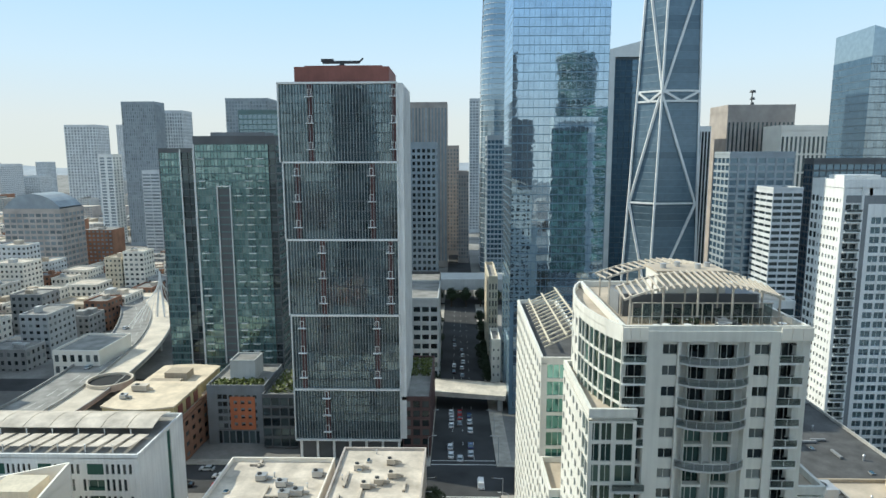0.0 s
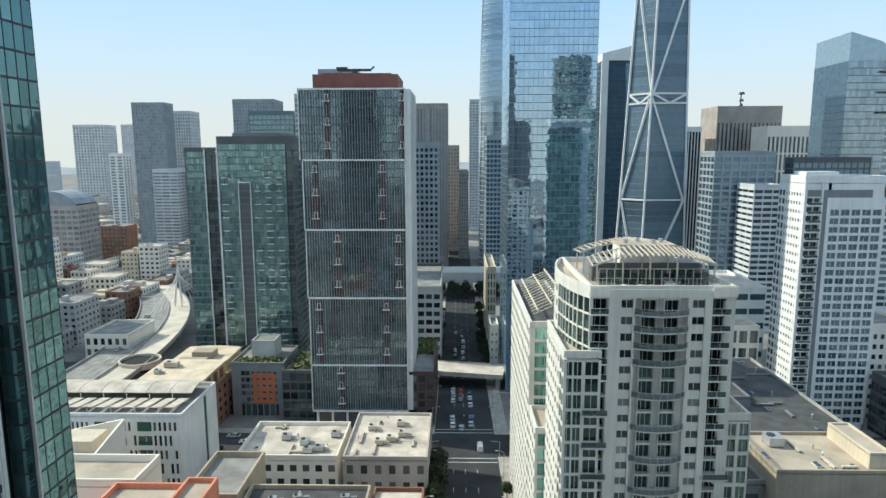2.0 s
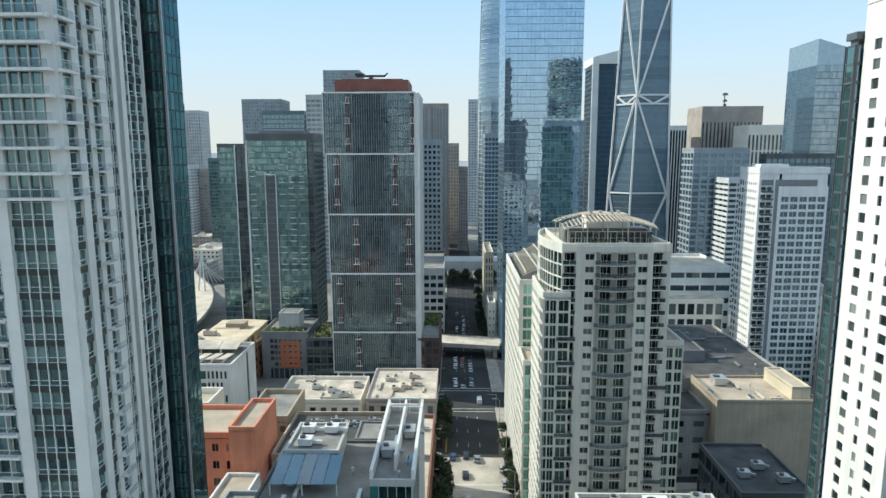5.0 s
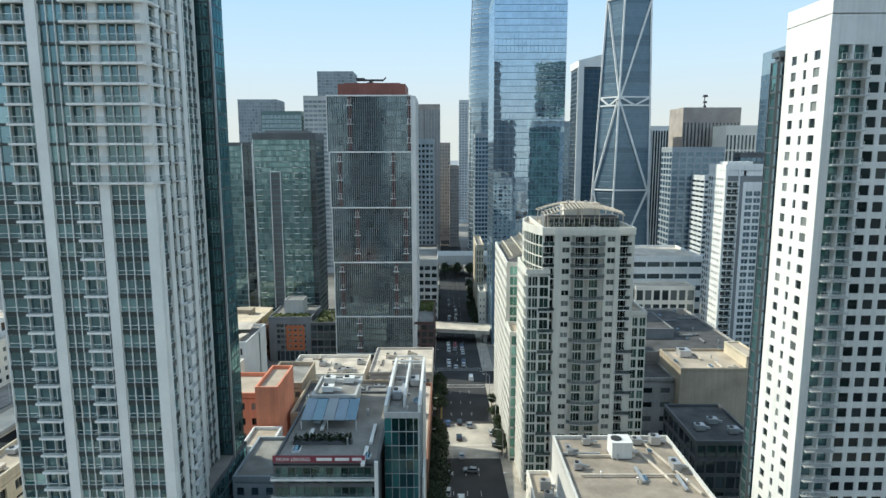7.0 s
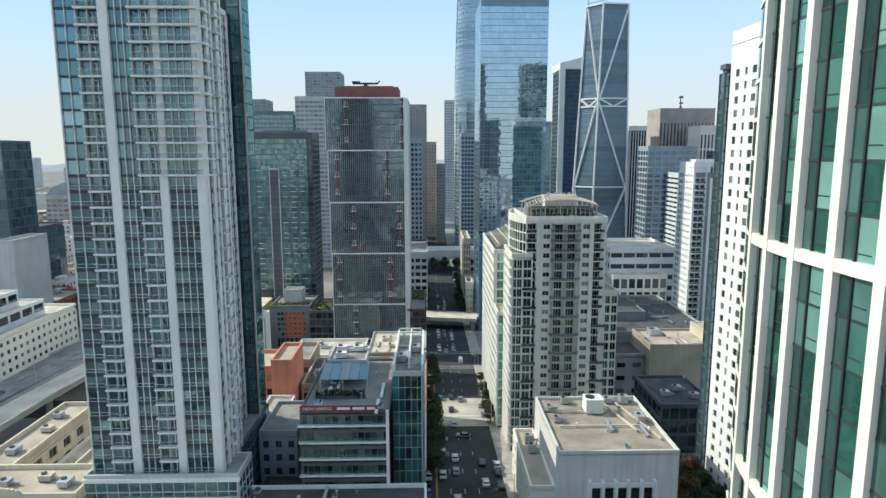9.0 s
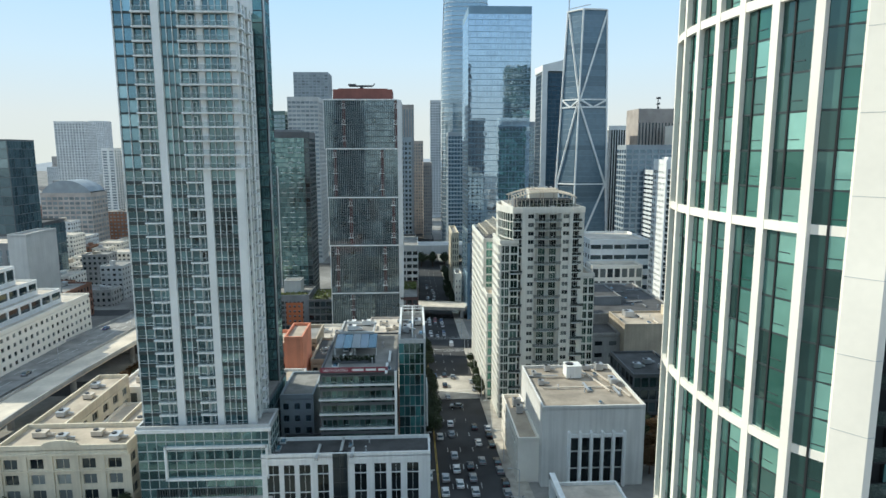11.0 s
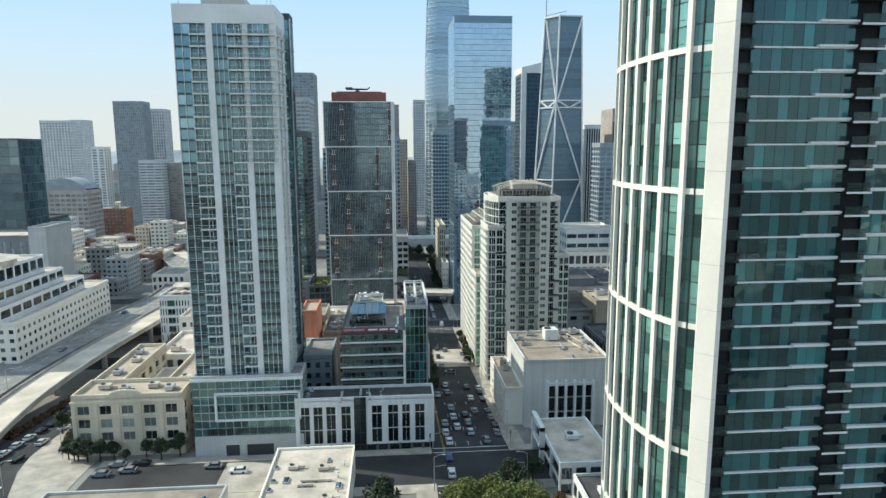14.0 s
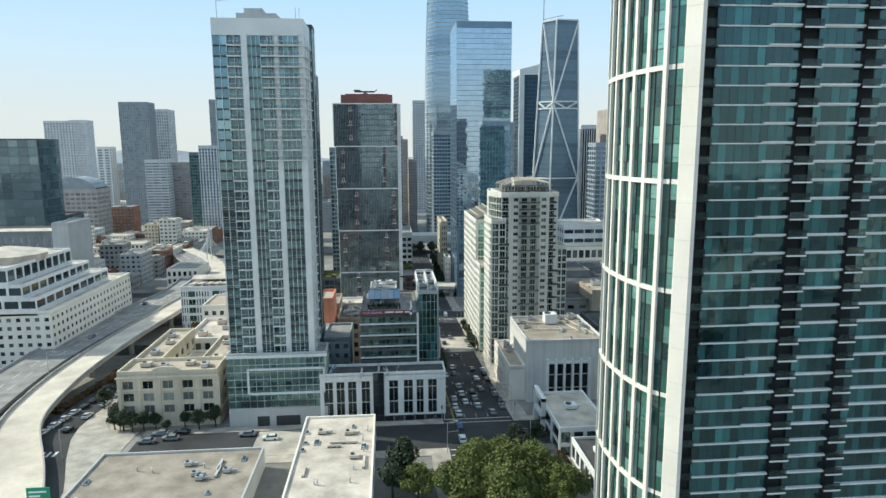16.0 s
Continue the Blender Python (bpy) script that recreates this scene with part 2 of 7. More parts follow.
G_DIM = glazing("dim_green_glass", (0.014, 0.034, 0.030), (0.13, 0.21, 0.18), 0.16, 1.65, 0.55, tint=(0.7, 1.0, 0.95))
G_BALC = glazing("balcony_glass", (0.26, 0.36, 0.36), (0.40, 0.50, 0.48), 0.2, 1.7, 0.5)
G_RAIL = glazing("green_rail_glass", (0.035, 0.055, 0.05), (0.09, 0.13, 0.12), 0.2, 1.5, 0.5)
G_RAIL.node_tree.nodes["Principled BSDF"].inputs["Alpha"].default_value = 0.55
G_BALC.node_tree.nodes["Principled BSDF"].inputs["Alpha"].default_value = 0.16


# ---- building blocks ----
class Geo:
    """Collects boxes, prisms and quads into one mesh."""

    def __init__(self):
        self.v, self.f, self.m = [], [], []

    def add(self, verts, faces, mat=0):
        n = len(self.v)
        self.v += [tuple(p) for p in verts]
        self.f += [tuple(n + i for i in q) for q in faces]
        self.m += [mat] * len(faces)

    def box(self, x0, x1, y0, y1, z0, z1, mat=0):
        self.add([(x0, y0, z0), (x1, y0, z0), (x1, y1, z0), (x0, y1, z0), (x0, y0, z1), (x1, y0, z1), (x1, y1, z1), (x0, y1, z1)],
                 [(3, 2, 1, 0), (4, 5, 6, 7), (0, 1, 5, 4), (1, 2, 6, 5), (2, 3, 7, 6), (3, 0, 4, 7)], mat)

    def prism(self, poly, z0, z1, mat=0, top=None):
        """A footprint, counter-clockwise, pulled up; top: another outline of as many points."""
        n, top = len(poly), top or poly
        self.add([(x, y, z0) for x, y in poly] + [(x, y, z1) for x, y in top],
                 [tuple(range(n - 1, -1, -1)), tuple(range(n, 2 * n))] + [(i, (i + 1) % n, n + (i + 1) % n, n + i) for i in range(n)], mat)

    def beam(self, a, b, w, d=None, mat=0, up=(0, 0, 1)):
        a, b = Vector(a), Vector(b)
        ax = (b - a).normalized()
        u = Vector(up)
        if abs(ax.dot(u)) > 0.95:
            u = Vector((0, 1, 0))
        s = ax.cross(u).normalized() * (w / 2)
        t = s.cross(ax).normalized() * ((d or w) / 2)
        self.add([a - s - t, a + s - t, a + s + t, a - s + t, b - s - t, b + s - t, b + s + t, b - s + t],
                 [(3, 2, 1, 0), (4, 5, 6, 7), (0, 1, 5, 4), (1, 2, 6, 5), (2, 3, 7, 6), (3, 0, 4, 7)], mat)

    def cyl(self, x, y, z0, z1, r, n=12, mat=0, r2=None):
        r2 = r if r2 is None else r2
        self.prism([(x + r * math.cos(2 * math.pi * i / n), y + r * math.sin(2 * math.pi * i / n)) for i in range(n)], z0, z1, mat,
                   [(x + r2 * math.cos(2 * math.pi * i / n), y + r2 * math.sin(2 * math.pi * i / n)) for i in range(n)])

    def mesh(self, name, mats):
        me = bpy.data.meshes.new(name)
        me.from_pydata(self.v, [], self.f)
        for m in mats if isinstance(mats, (list, tuple)) else [mats]:
            me.materials.append(m)
        if any(self.m):
            me.polygons.foreach_set("material_index", self.m)
        me.update()
        return me


def part(name, geo, mats, parent, label="", kind=""):
    """One mesh under a thing; its numbers are in the world, whatever the parent's place."""
    ob = new(name, geo.mesh(name, mats))
    if parent:
        root, off = parent, Vector(parent.location)
        while root.parent:
            root = root.parent
            off += Vector(root.location)
        ob.parent = parent
        ob.location = -off
    return tagged(ob, label, kind=kind)


def thing(name, x, y, z, label, category, group="", kind=""):
    ob = new(name)
    ob.location = (x, y, z)
    ob.empty_display_size = 0.5
    return tagged(ob, label, category, group, kind)


def put(name, mesh, parent, x, y, z, label=""):
    """One more object on a shared mesh, under a top-level thing."""
    ob = new(name, mesh)
    ob.parent = parent
    ob.location = Vector((x, y, z)) - Vector(parent.location)
    return tagged(ob, label)


KNOTS = [(-1500, 12.0), (5, 11.5), (45, 7.8), (100, 3.5), (160, 0.0), (240, -5.0), (400, -8.0), (4600, -8.0)]


def gz(y):
    for (a, za), (b, zb) in zip(KNOTS, KNOTS[1:]):
        if y <= b:
            return za + (zb - za) * (y - a) / (b - a)
    return -8.0


PANES = {}


class Building:
    """One building: a core, walls of piers and bands, panes set back between them, a roof with its parapet."""

    def __init__(self, name, label, x0, x1, y0, y1, z0, z1, wall, roof=None, parapet=1.0, category="building", group="", core=True, inset=0.5, roofz=None):
        self.o = thing(name, (x0 + x1) / 2, (y0 + y1) / 2, z0, label, category, group)
        self.b, self.wall, self.w, self.panes, self.inset, self.more = (x0, x1, y0, y1, z0, z1), wall, Geo(), [], inset, {}
        i = inset
        if core:
            self.w.box(x0 + i, x1 - i, y0 + i, y1 - i, z0 - 1, z1)
        g = Geo()
        p = parapet
        if p:
            rings = [[(x0 + q, y0 + q, z), (x1 - q, y0 + q, z), (x1 - q, y1 - q, z), (x0 + q, y1 - q, z)] for q, z in ((0, z1 - .15), (0, z1 + p), (.45, z1 + p), (.45, z1 - .15))]
            g.add(sum(rings, []), [(4 * k + i, 4 * k + (i + 1) % 4, 4 * ((k + 1) % 4) + (i + 1) % 4, 4 * ((k + 1) % 4) + i) for k in range(4) for i in range(4)])
            part("parapet", g, wall, self.o)
        g = Geo()
        g.box(x0 + .46, x1 - .46, y0 + .46, y1 - .46, z1 - 0.3, z1 + 0.05)
        part("roof", g, roof or ROOFGREY, self.o)

    def at(self, face, a, d, z):
        x0, x1, y0, y1 = self.b[:4]
        return {"S": (a, y0 - d, z), "N": (a, y1 + d, z), "W": (x0 - d, a, z), "E": (x1 + d, a, z)}[face]

    def fbox(self, geo, face, a0, a1, d0, d1, z0, z1, mat=0):
        lo, hi = self.b[:2] if face in "SN" else self.b[2:4]
        a0, a1 = lo + .04 if abs(a0 - lo) < .03 else a0, hi - .04 if abs(a1 - hi) < .03 else a1
        p, q = self.at(face, a0, d0, z0), self.at(face, a1, d1, z1)
        geo.box(min(p[0], q[0]), max(p[0], q[0]), min(p[1], q[1]), max(p[1], q[1]), z0, z1, mat)

    def blank(self, face, a0=None, a1=None, z0=None, z1=None, off=0.0):
        x0, x1, y0, y1, b0, b1 = self.b
        lo, hi = (x0, x1) if face in "SN" else (y0, y1)
        self.fbox(self.w, face, lo if a0 is None else a0, hi if a1 is None else a1, -self.inset, off, b0 - 1 if z0 is None else z0, b1 if z1 is None else z1)

    def lattice(self, face, cols, rows):
        """One pierced sheet of wall: piers over cols, bands over rows, with the reveals of its openings."""
        lo, hi = self.b[:2] if face in "SN" else self.b[2:4]
        A, B = sorted({round(q, 4) for c in cols for q in c}), sorted({round(q, 4) for c in rows for q in c})
        inside = lambda q, spans: any(u - 1e-3 <= q <= v + 1e-3 for u, v in spans)
        ca = [inside((u + v) / 2, cols) for u, v in zip(A, A[1:])]
        cb = [inside((u + v) / 2, rows) for u, v in zip(B, B[1:])]
        A = [lo + .04 if abs(q - lo) < .03 else hi - .04 if abs(q - hi) < .03 else q for q in A]
        verts, faces, idx = [], [], {}

        def vert(i, j, k):
            if (i, j, k) not in idx:
                idx[i, j, k] = len(verts)
                verts.append(self.at(face, A[i], -self.inset if k else -.01, B[j]))
            return idx[i, j, k]

        solid = lambda i, j: 0 <= i < len(ca) and 0 <= j < len(cb) and (ca[i] or cb[j])
        for i in range(len(ca)):
            for j in range(len(cb)):
                if not solid(i, j):
                    continue
                faces.append((vert(i, j, 0), vert(i + 1, j, 0), vert(i + 1, j + 1, 0), vert(i, j + 1, 0)))
                for di, dj, p, q in ((-1, 0, (i, j), (i, j + 1)), (1, 0, (i + 1, j), (i + 1, j + 1)), (0, -1, (i, j), (i + 1, j)), (0, 1, (i, j + 1), (i + 1, j + 1))):
                    if not solid(i + di, j + dj):
                        faces.append((vert(*p, 0), vert(*q, 0), vert(*q, 1), vert(*p, 1)))
        self.w.add(verts, faces)

    def face(self, face, n, m, a0=None, a1=None, z0=None, z1=None, pier=0.5, band=0.9, glass=None, d=0.3, mull=0, proud=0.0, low=0.5, tilt=0.0, skip=None, bmat=None, rail=0.0):
        """n bays and m storeys; pier and band are the widths of the wall left standing."""
        d = min(d, self.inset - .12)
        x0, x1, y0, y1, b0, b1 = self.b
        lo, hi = (x0, x1) if face in "SN" else (y0, y1)
        a0, a1 = lo if a0 is None else a0, hi if a1 is None else a1
        z0, z1 = b0 if z0 is None else z0, b1 if z1 is None else z1
        W, H = (a1 - a0) / n, (z1 - z0) / m
        geo = self.w
        if bmat or proud:
            for i in range(n + 1):
                c = a0 + i * W
                self.fbox(geo, face, max(a0, c - pier / 2), min(a1, c + pier / 2), -self.inset, proud, z0, z1)
            for j in range(m + 1):
                zb, zt = z0 + j * H - band * (1 - low), z0 + j * H + band * low
                self.fbox(self.more.setdefault(bmat.name, Geo()) if bmat else geo, face, a0, a1, -self.inset, 0.0 if proud else -0.02, max(zb, z0), min(zt, z1))
        else:
            self.lattice(face, [(max(a0, a0 + i * W - pier / 2), min(a1, a0 + i * W + pier / 2)) for i in range(n + 1)],
                         [(max(z0, z0 + j * H - band * (1 - low)), min(z1, z0 + j * H + band * low)) for j in range(m + 1)])
        if rail:
            for j in range(m):
                for q in (z0 + j * H + band * low, z0 + (j + 1) * H - band * (1 - low) - rail, z0 + j * H + band * low + (H - band) * .3):
                    self.fbox(geo, face, a0, a1, -d - .02, -d + .12, q, q + rail)
        for j in range(m):
            for i in range(n):
                if skip and skip(i, j):
                    self.fbox(geo, face, a0 + i * W, a0 + (i + 1) * W, -self.inset, -0.03, z0 + j * H, z0 + (j + 1) * H)
                    continue
                self.panes.append((face, a0 + (i + .5) * W, z0 + j * H + band * low, W - pier, H - band, d, mull, glass or G_CLEAR, tilt))

    def done(self, single=150, near_z=80.0):
        part("wall", self.w, self.wall, self.o)
        for nm, g in self.more.items():
            part("spandrel_band", g, MATS[nm], self.o, kind="stuff")
        self.panes.sort(key=lambda p: abs(p[2] - near_z))
        off = Vector(self.o.location)
        rest = {}
        R = random.Random(len(self.panes))
        for k, (face, a, z, w, h, d, mull, glass, tilt) in enumerate(self.panes):
            if k < single:
                key = (face in "SN", round(w, 2), round(h, 2), mull, glass.name)
                if key not in PANES:
                    g = Geo()
                    if key[0]:
                        g.box(-w / 2 - .02, w / 2 + .02, -.05, .05, -.02, h + .02)
                    else:
                        g.box(-.05, .05, -w / 2 - .02, w / 2 + .02, -.02, h + .02)
                    for q in range(mull):
                        c = -w / 2 + w * (q + 1) / (mull + 1)
                        if key[0]:
                            g.box(c - .035, c + .035, -.1, .1, 0, h, 1)
                        else:
                            g.box(-.1, .1, c - .035, c + .035, 0, h, 1)
                    PANES[key] = g.mesh("window", [glass, self.wall])
                ob = new("window", PANES[key])
                ob.parent = self.o
                ob.location = Vector(self.at(face, a, -d, z)) - off
                if tilt:
                    ob.rotation_euler = (radians(R.gauss(0, tilt)), 0, radians(R.gauss(0, tilt)))
            else:
                g = rest.setdefault(glass.name, Geo())
                self.fbox(g, face, a - w / 2 - .02, a + w / 2 + .02, -d - .05, -d + .05, z, z + h)
                if mull:
                    gm = rest.setdefault("~" + self.wall.name, Geo())
                    for q in range(mull):
                        c = a - w / 2 + w * (q + 1) / (mull + 1)
                        self.fbox(gm, face, c - .05, c + .05, -d - .1, -d + .1, z, z + h)
        for nm, g in rest.items():
            part("mullion_grid" if nm[0] == "~" else "glazing", g, self.wall if nm[0] == "~" else MATS[nm], self.o, kind="stuff")
        return self.o


def hvac(x, y, z, w=2.4, l=2.0, h=1.6, mat=None):
    """A rooftop air unit: casing, fan rings, base rail, duct."""
    o = thing("rooftop_air_unit", x, y, z, "grey metal air handling unit standing on the roof", "air unit", "rooftop air units")
    g = Geo()
    g.box(x - w / 2, x + w / 2, y - l / 2, y + l / 2, z + .25, z + h)
    g.box(x - w / 2 - .08, x + w / 2 + .08, y - l / 2 - .08, y + l / 2 + .08, z + h, z + h + .1)
    casing = part("casing", g, mat or METAL, o)
    g = Geo()
    for s in (-1, 1):
        g.box(x - w / 2, x + w / 2, y + s * l * .35 - .1, y + s * l * .35 + .1, z, z + .25)
    part("base_rail", g, DARKMETAL, o)
    g = Geo()
    g.cyl(x - w * .2, y, z + h + .1, z + h + .35, min(w, l) * .28, 14)
    part("fan", g, DARKMETAL, casing, "dark round fan")
    g = Geo()
    g.beam((x + w / 2, y, z + h * .5), (x + w / 2 + 1.6, y + .2, z + .5), .5)
    part("duct", g, mat or METAL, o)
    return o


def seg_face(wall, glass, p, q, z0, z1, m, n=1, pier=0.3, band=0.6, d=0.25, thick=0.7):
    """Storeys of panes between piers on a wall that runs from p to q, its outside to the right."""
    p, q = Vector((*p, 0)), Vector((*q, 0))
    t = (q - p).normalized()
    o = Vector((t.y, -t.x, 0))
    L, W, H = (q - p).length, (q - p).length / n, (z1 - z0) / m

    def bx(g, a0, a1, d0, d1, za, zb):
        c = [p + t * a0 - o * d0, p + t * a1 - o * d0, p + t * a1 - o * d1, p + t * a0 - o * d1]
        g.prism([(v.x, v.y) for v in c], za, zb)

    for i in range(n + 1):
        bx(wall, max(0, i * W - pier / 2), min(L, i * W + pier / 2), 0, thick, z0, z1)
    for j in range(m + 1):
        bx(wall, 0, L, .03, thick, max(z0, z0 + j * H - band / 2), min(z1, z0 + j * H + band / 2))
    for i in range(n):
        for j in range(m):
            bx(glass, i * W + pier / 2, (i + 1) * W - pier / 2, d, d + .1, z0 + j * H + band / 2, z0 + (j + 1) * H - band / 2)


def roof_ducts(x0, x1, y0, y1, z, n, seed, mat=None):
    """Low ducts, curbs and skylights scattered along a roof, each a thing of its own."""
    R = random.Random(seed)
    for k in range(n):
        x, y = R.uniform(x0, x1), R.uniform(y0, y1)
        if k % 3 == 0:
            o = thing("roof_duct", x, y, z, "long low metal duct on the roof", "duct", "roof ducts")
            l = R.uniform(3, 8)
            a = R.random() < .7
            g = Geo()
            g.box(x - (.3 if a else l / 2), x + (.3 if a else l / 2), y - (l / 2 if a else .3), y + (l / 2 if a else .3), z + .15, z + .6)
            part("duct_body", g, mat or ROOFWHITE, o)
            g = Geo()
            for s in (-.4, 0, .4):
                g.box(x - .35 + (0 if a else s * l), x + .35 + (0 if a else s * l), y - .35 + (s * l if a else 0), y + .35 + (s * l if a else 0), z - .05, z + .15)
            part("sleeper", g, DARKMETAL, o)
        elif k % 3 == 1:
            o = thing("skylight", x, y, z, "small raised skylight on the flat roof", "skylight", "skylights")
            w, l = R.uniform(.8, 1.4), R.uniform(1.0, 2.6)
            g = Geo()
            g.box(x - w / 2, x + w / 2, y - l / 2, y + l / 2, z - .05, z + .35)
            curb = part("curb", g, mat or ROOFWHITE, o)
            g = Geo()
            g.prism([(x - w / 2 + .08, y - l / 2 + .08), (x + w / 2 - .08, y - l / 2 + .08), (x + w / 2 - .08, y + l / 2 - .08), (x - w / 2 + .08, y + l / 2 - .08)], z + .35, z + .6, 0,
                    [(x - w / 5, y - l / 3), (x + w / 5, y - l / 3), (x + w / 5, y + l / 3), (x - w / 5, y + l / 3)])
            part("dome", g, G_STEEL, curb, "pale glass dome")
        else:
            o = thing("vent_stack", x, y, z, "short grey vent stack on the roof", "vent", "vent stacks")
            g = Geo()
            g.cyl(x, y, z - .05, z + R.uniform(.6, 1.3), .18, 8)
            g.cyl(x, y, z + 1.2, z + 1.4, .3, 8, 0, .1)
            part("pipe", g, METAL, o)

# ---- ground, roads, pavements ----
def strip(g, x0, x1, y0, y1, dz, thick=0.0, mat=0):
    """A sheet or slab that follows the slope of the ground."""
    ys = sorted({y0, y1, *(k for k, _ in KNOTS if y0 < k < y1)})
    for a, b in zip(ys, ys[1:]):
        za, zb = gz(a) + dz, gz(b) + dz
        if thick:
            g.add([(x0, a, za - thick), (x1, a, za - thick), (x1, b, zb - thick), (x0, b, zb - thick), (x0, a, za), (x1, a, za), (x1, b, zb), (x0, b, zb)],
                  [(3, 2, 1, 0), (4, 5, 6, 7), (0, 1, 5, 4), (1, 2, 6, 5), (2, 3, 7, 6), (3, 0, 4, 7)], mat)
        else:
            g.add([(x0, a, za), (x1, a, za), (x1, b, zb), (x0, b, zb)], [(0, 1, 2, 3)], mat)


g = Geo()
for xa, xb in ((-4500, -400), (-400, 0), (0, 400), (400, 4500)):
    strip(g, xa, xb, -1500, 4600, 0)
tagged(part("ground", g, GROUNDMAT, None), "grey-brown city ground of yards and lots", "ground", kind="structure")
g = Geo()
strip(g, -8.5, 12.5, -120, 700, 0.03)
for ya, yb in ((-9, 7), (108, 126), (168, 187), (258, 274), (430, 446)):
    strip(g, -95 if ya < 0 else -260, -8.5, ya, yb, 0.03)
    strip(g, 12.5, 260, ya, yb, 0.03)
tagged(part("road", g, ASPHALT, None), "dark asphalt street with painted lanes", "road", kind="structure")
g = Geo()
for ya, yb in ((-100, -9), (7, 108), (126, 168), (187, 258), (274, 430)):
    strip(g, -13.5, -8.5, ya, yb, 0.18, 0.5)
    strip(g, 12.5, 17.5, ya, yb, 0.18, 0.5)
for ya, yb in ((7, 11), (-13, -9), (104, 108), (187, 191)):
    strip(g, -95, -13.5, ya, yb, 0.18, 0.5)
    strip(g, 17.5, 110, ya, yb, 0.18, 0.5)
tagged(part("pavement", g, PAVING, None), "pale concrete pavement with kerbs along the street", "pavement", kind="structure")
g = Geo()
for x in (-1.6, 2.0, 5.6):
    for y in np.arange(-60, 560, 12.0):
        if not any(a - 3 < y < b for a, b in ((-9, 7), (108, 126), (168, 187), (258, 274), (430, 446))):
            strip(g, x - .07, x + .07, y, y + 3.0, 0.036)
for ya, yb in ((7.6, 10.6), (-13, -10), (103, 106), (164, 167), (188.5, 191.5)):
    for q in (ya, yb):
        strip(g, -8.2, 12.2, q - .2, q + .2, 0.036)
tagged(part("lane_marking", g, PAINTLINE, None), "worn white lane lines and crossings on the asphalt", "road marking", kind="structure")
g = Geo()
for x in (-5.3, -5.0):
    for ya, yb in ((8, 102), (128, 160)):
        strip(g, x - .07, x + .07, ya, yb, 0.036)
tagged(part("centre_line", g, YELLOWLINE, None), "double yellow line on the asphalt", "road marking", kind="structure")

# pale sheets on the asphalt: sunlit patches of street put into the colour
g = Geo()
strip(g, -8.4, 12.4, 96, 124, 0.034)
strip(g, -62, -34, -8.6, 6.6, 0.034)
tagged(part("crossing_paving", g, SUNPATCH, None), "sunlit patches of the street, painted as pale paving", "road", kind="structure")

# ---- far ridge behind the city, its haze painted into the base colour ----
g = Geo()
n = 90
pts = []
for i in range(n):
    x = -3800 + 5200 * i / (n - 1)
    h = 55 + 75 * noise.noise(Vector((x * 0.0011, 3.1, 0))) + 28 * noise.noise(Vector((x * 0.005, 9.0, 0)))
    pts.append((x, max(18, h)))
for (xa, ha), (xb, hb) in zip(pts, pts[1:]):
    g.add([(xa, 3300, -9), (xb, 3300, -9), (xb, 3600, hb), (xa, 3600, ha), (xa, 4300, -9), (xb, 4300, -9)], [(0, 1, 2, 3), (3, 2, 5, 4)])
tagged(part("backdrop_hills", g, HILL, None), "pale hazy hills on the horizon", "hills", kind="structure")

# ---- large towers ----
# The dark curtain-wall tower with a red crown
b = Building("residential_tower", "dark glass tower with white fins, red strips and a red-brown crown", -51.8, -18.2, 192.6, 222, -2.5, 115, DARKGREY, ROOFGREY, 0.0)
SEC = [(4.8, 21.7, -51.9), (21.7, 46.0, -51.9), (46.0, 69.9, -52.3), (69.9, 93.6, -52.6), (93.6, 117.0, -53.4)]
bands = Geo()
bf = Geo()
bf.box(-1.3, 1.3, -1.2, 0, -.35, -.15)
for q in (-.55, .55):
    bf.box(q - .08, q + .08, -.6, -.4, -.15, 1.9)
bf.box(-.63, .63, -.6, -.4, 1.9, 2.05)
bf = bf.mesh('balcony_frame', WHITE)
for k, (za, zb, xl) in enumerate(SEC):
    m = 8 if k else 6
    b.face("S", 17, m, xl, -18.2, za, zb, pier=0.06, band=0.35, glass=G_CURTAIN, d=0.2, bmat=CURTAINBAND)
    nf = 38
    fm = Geo()
    fm.box(-.045, .045, -.25, .25, 0, zb - za - .5)
    fm = fm.mesh("fin", GREYFIN)
    for i in range(nf + 1):
        put("fin", fm, b.o, xl + (-18.2 - xl) * i / nf, 192.05, za + .3)
    bands.box(xl - .3, -17.9, 191.6, 192.5, zb - .28, zb + .28)
    for c in ([(-43.9, -18.8)] if k == 4 else [(-48.6, -25.8)] if k == 3 else [(-41.5, -20.5)] if k == 2 else [(-48.6, -25)] if k == 1 else [(-41.5,)])[0]:
        redp = Geo()
        redp.box(c - .75, c + .75, 192.15, 192.62, za + .3, zb - .3)
        part('red_strip', redp, REDSTRIP, b.o, 'dark red panel strip')
        H = (zb - za) / (3 if k else 3)
        for j in range(3):
            z = za + H * j + H * .52
            put('balcony_frame', bf, b.o, c - .2, 192.4, z, 'small white balcony frame')
bands.box(-52.2, -17.9, 191.6, 192.5, 4.4, 4.9)
for (za, zb, xl) in SEC:
    bands.box(xl - .35, xl - .05, 191.6, 192.6, za, zb)
bands.box(-18.15, -17.85, 191.6, 192.6, 4.8, 117)
part("cornice_line", bands, WHITE, b.o, "white horizontal reveal lines")
b.face("E", 8, 36, 193.5, 222, 4.8, 115, pier=1.6, band=1.5, glass=G_RED, d=0.2)
gg = Geo()
for i in range(11):
    y = 193 + i * 2.85
    gg.box(-18.0, -16.2, y, y + .35, 4.8 + 0, 117)
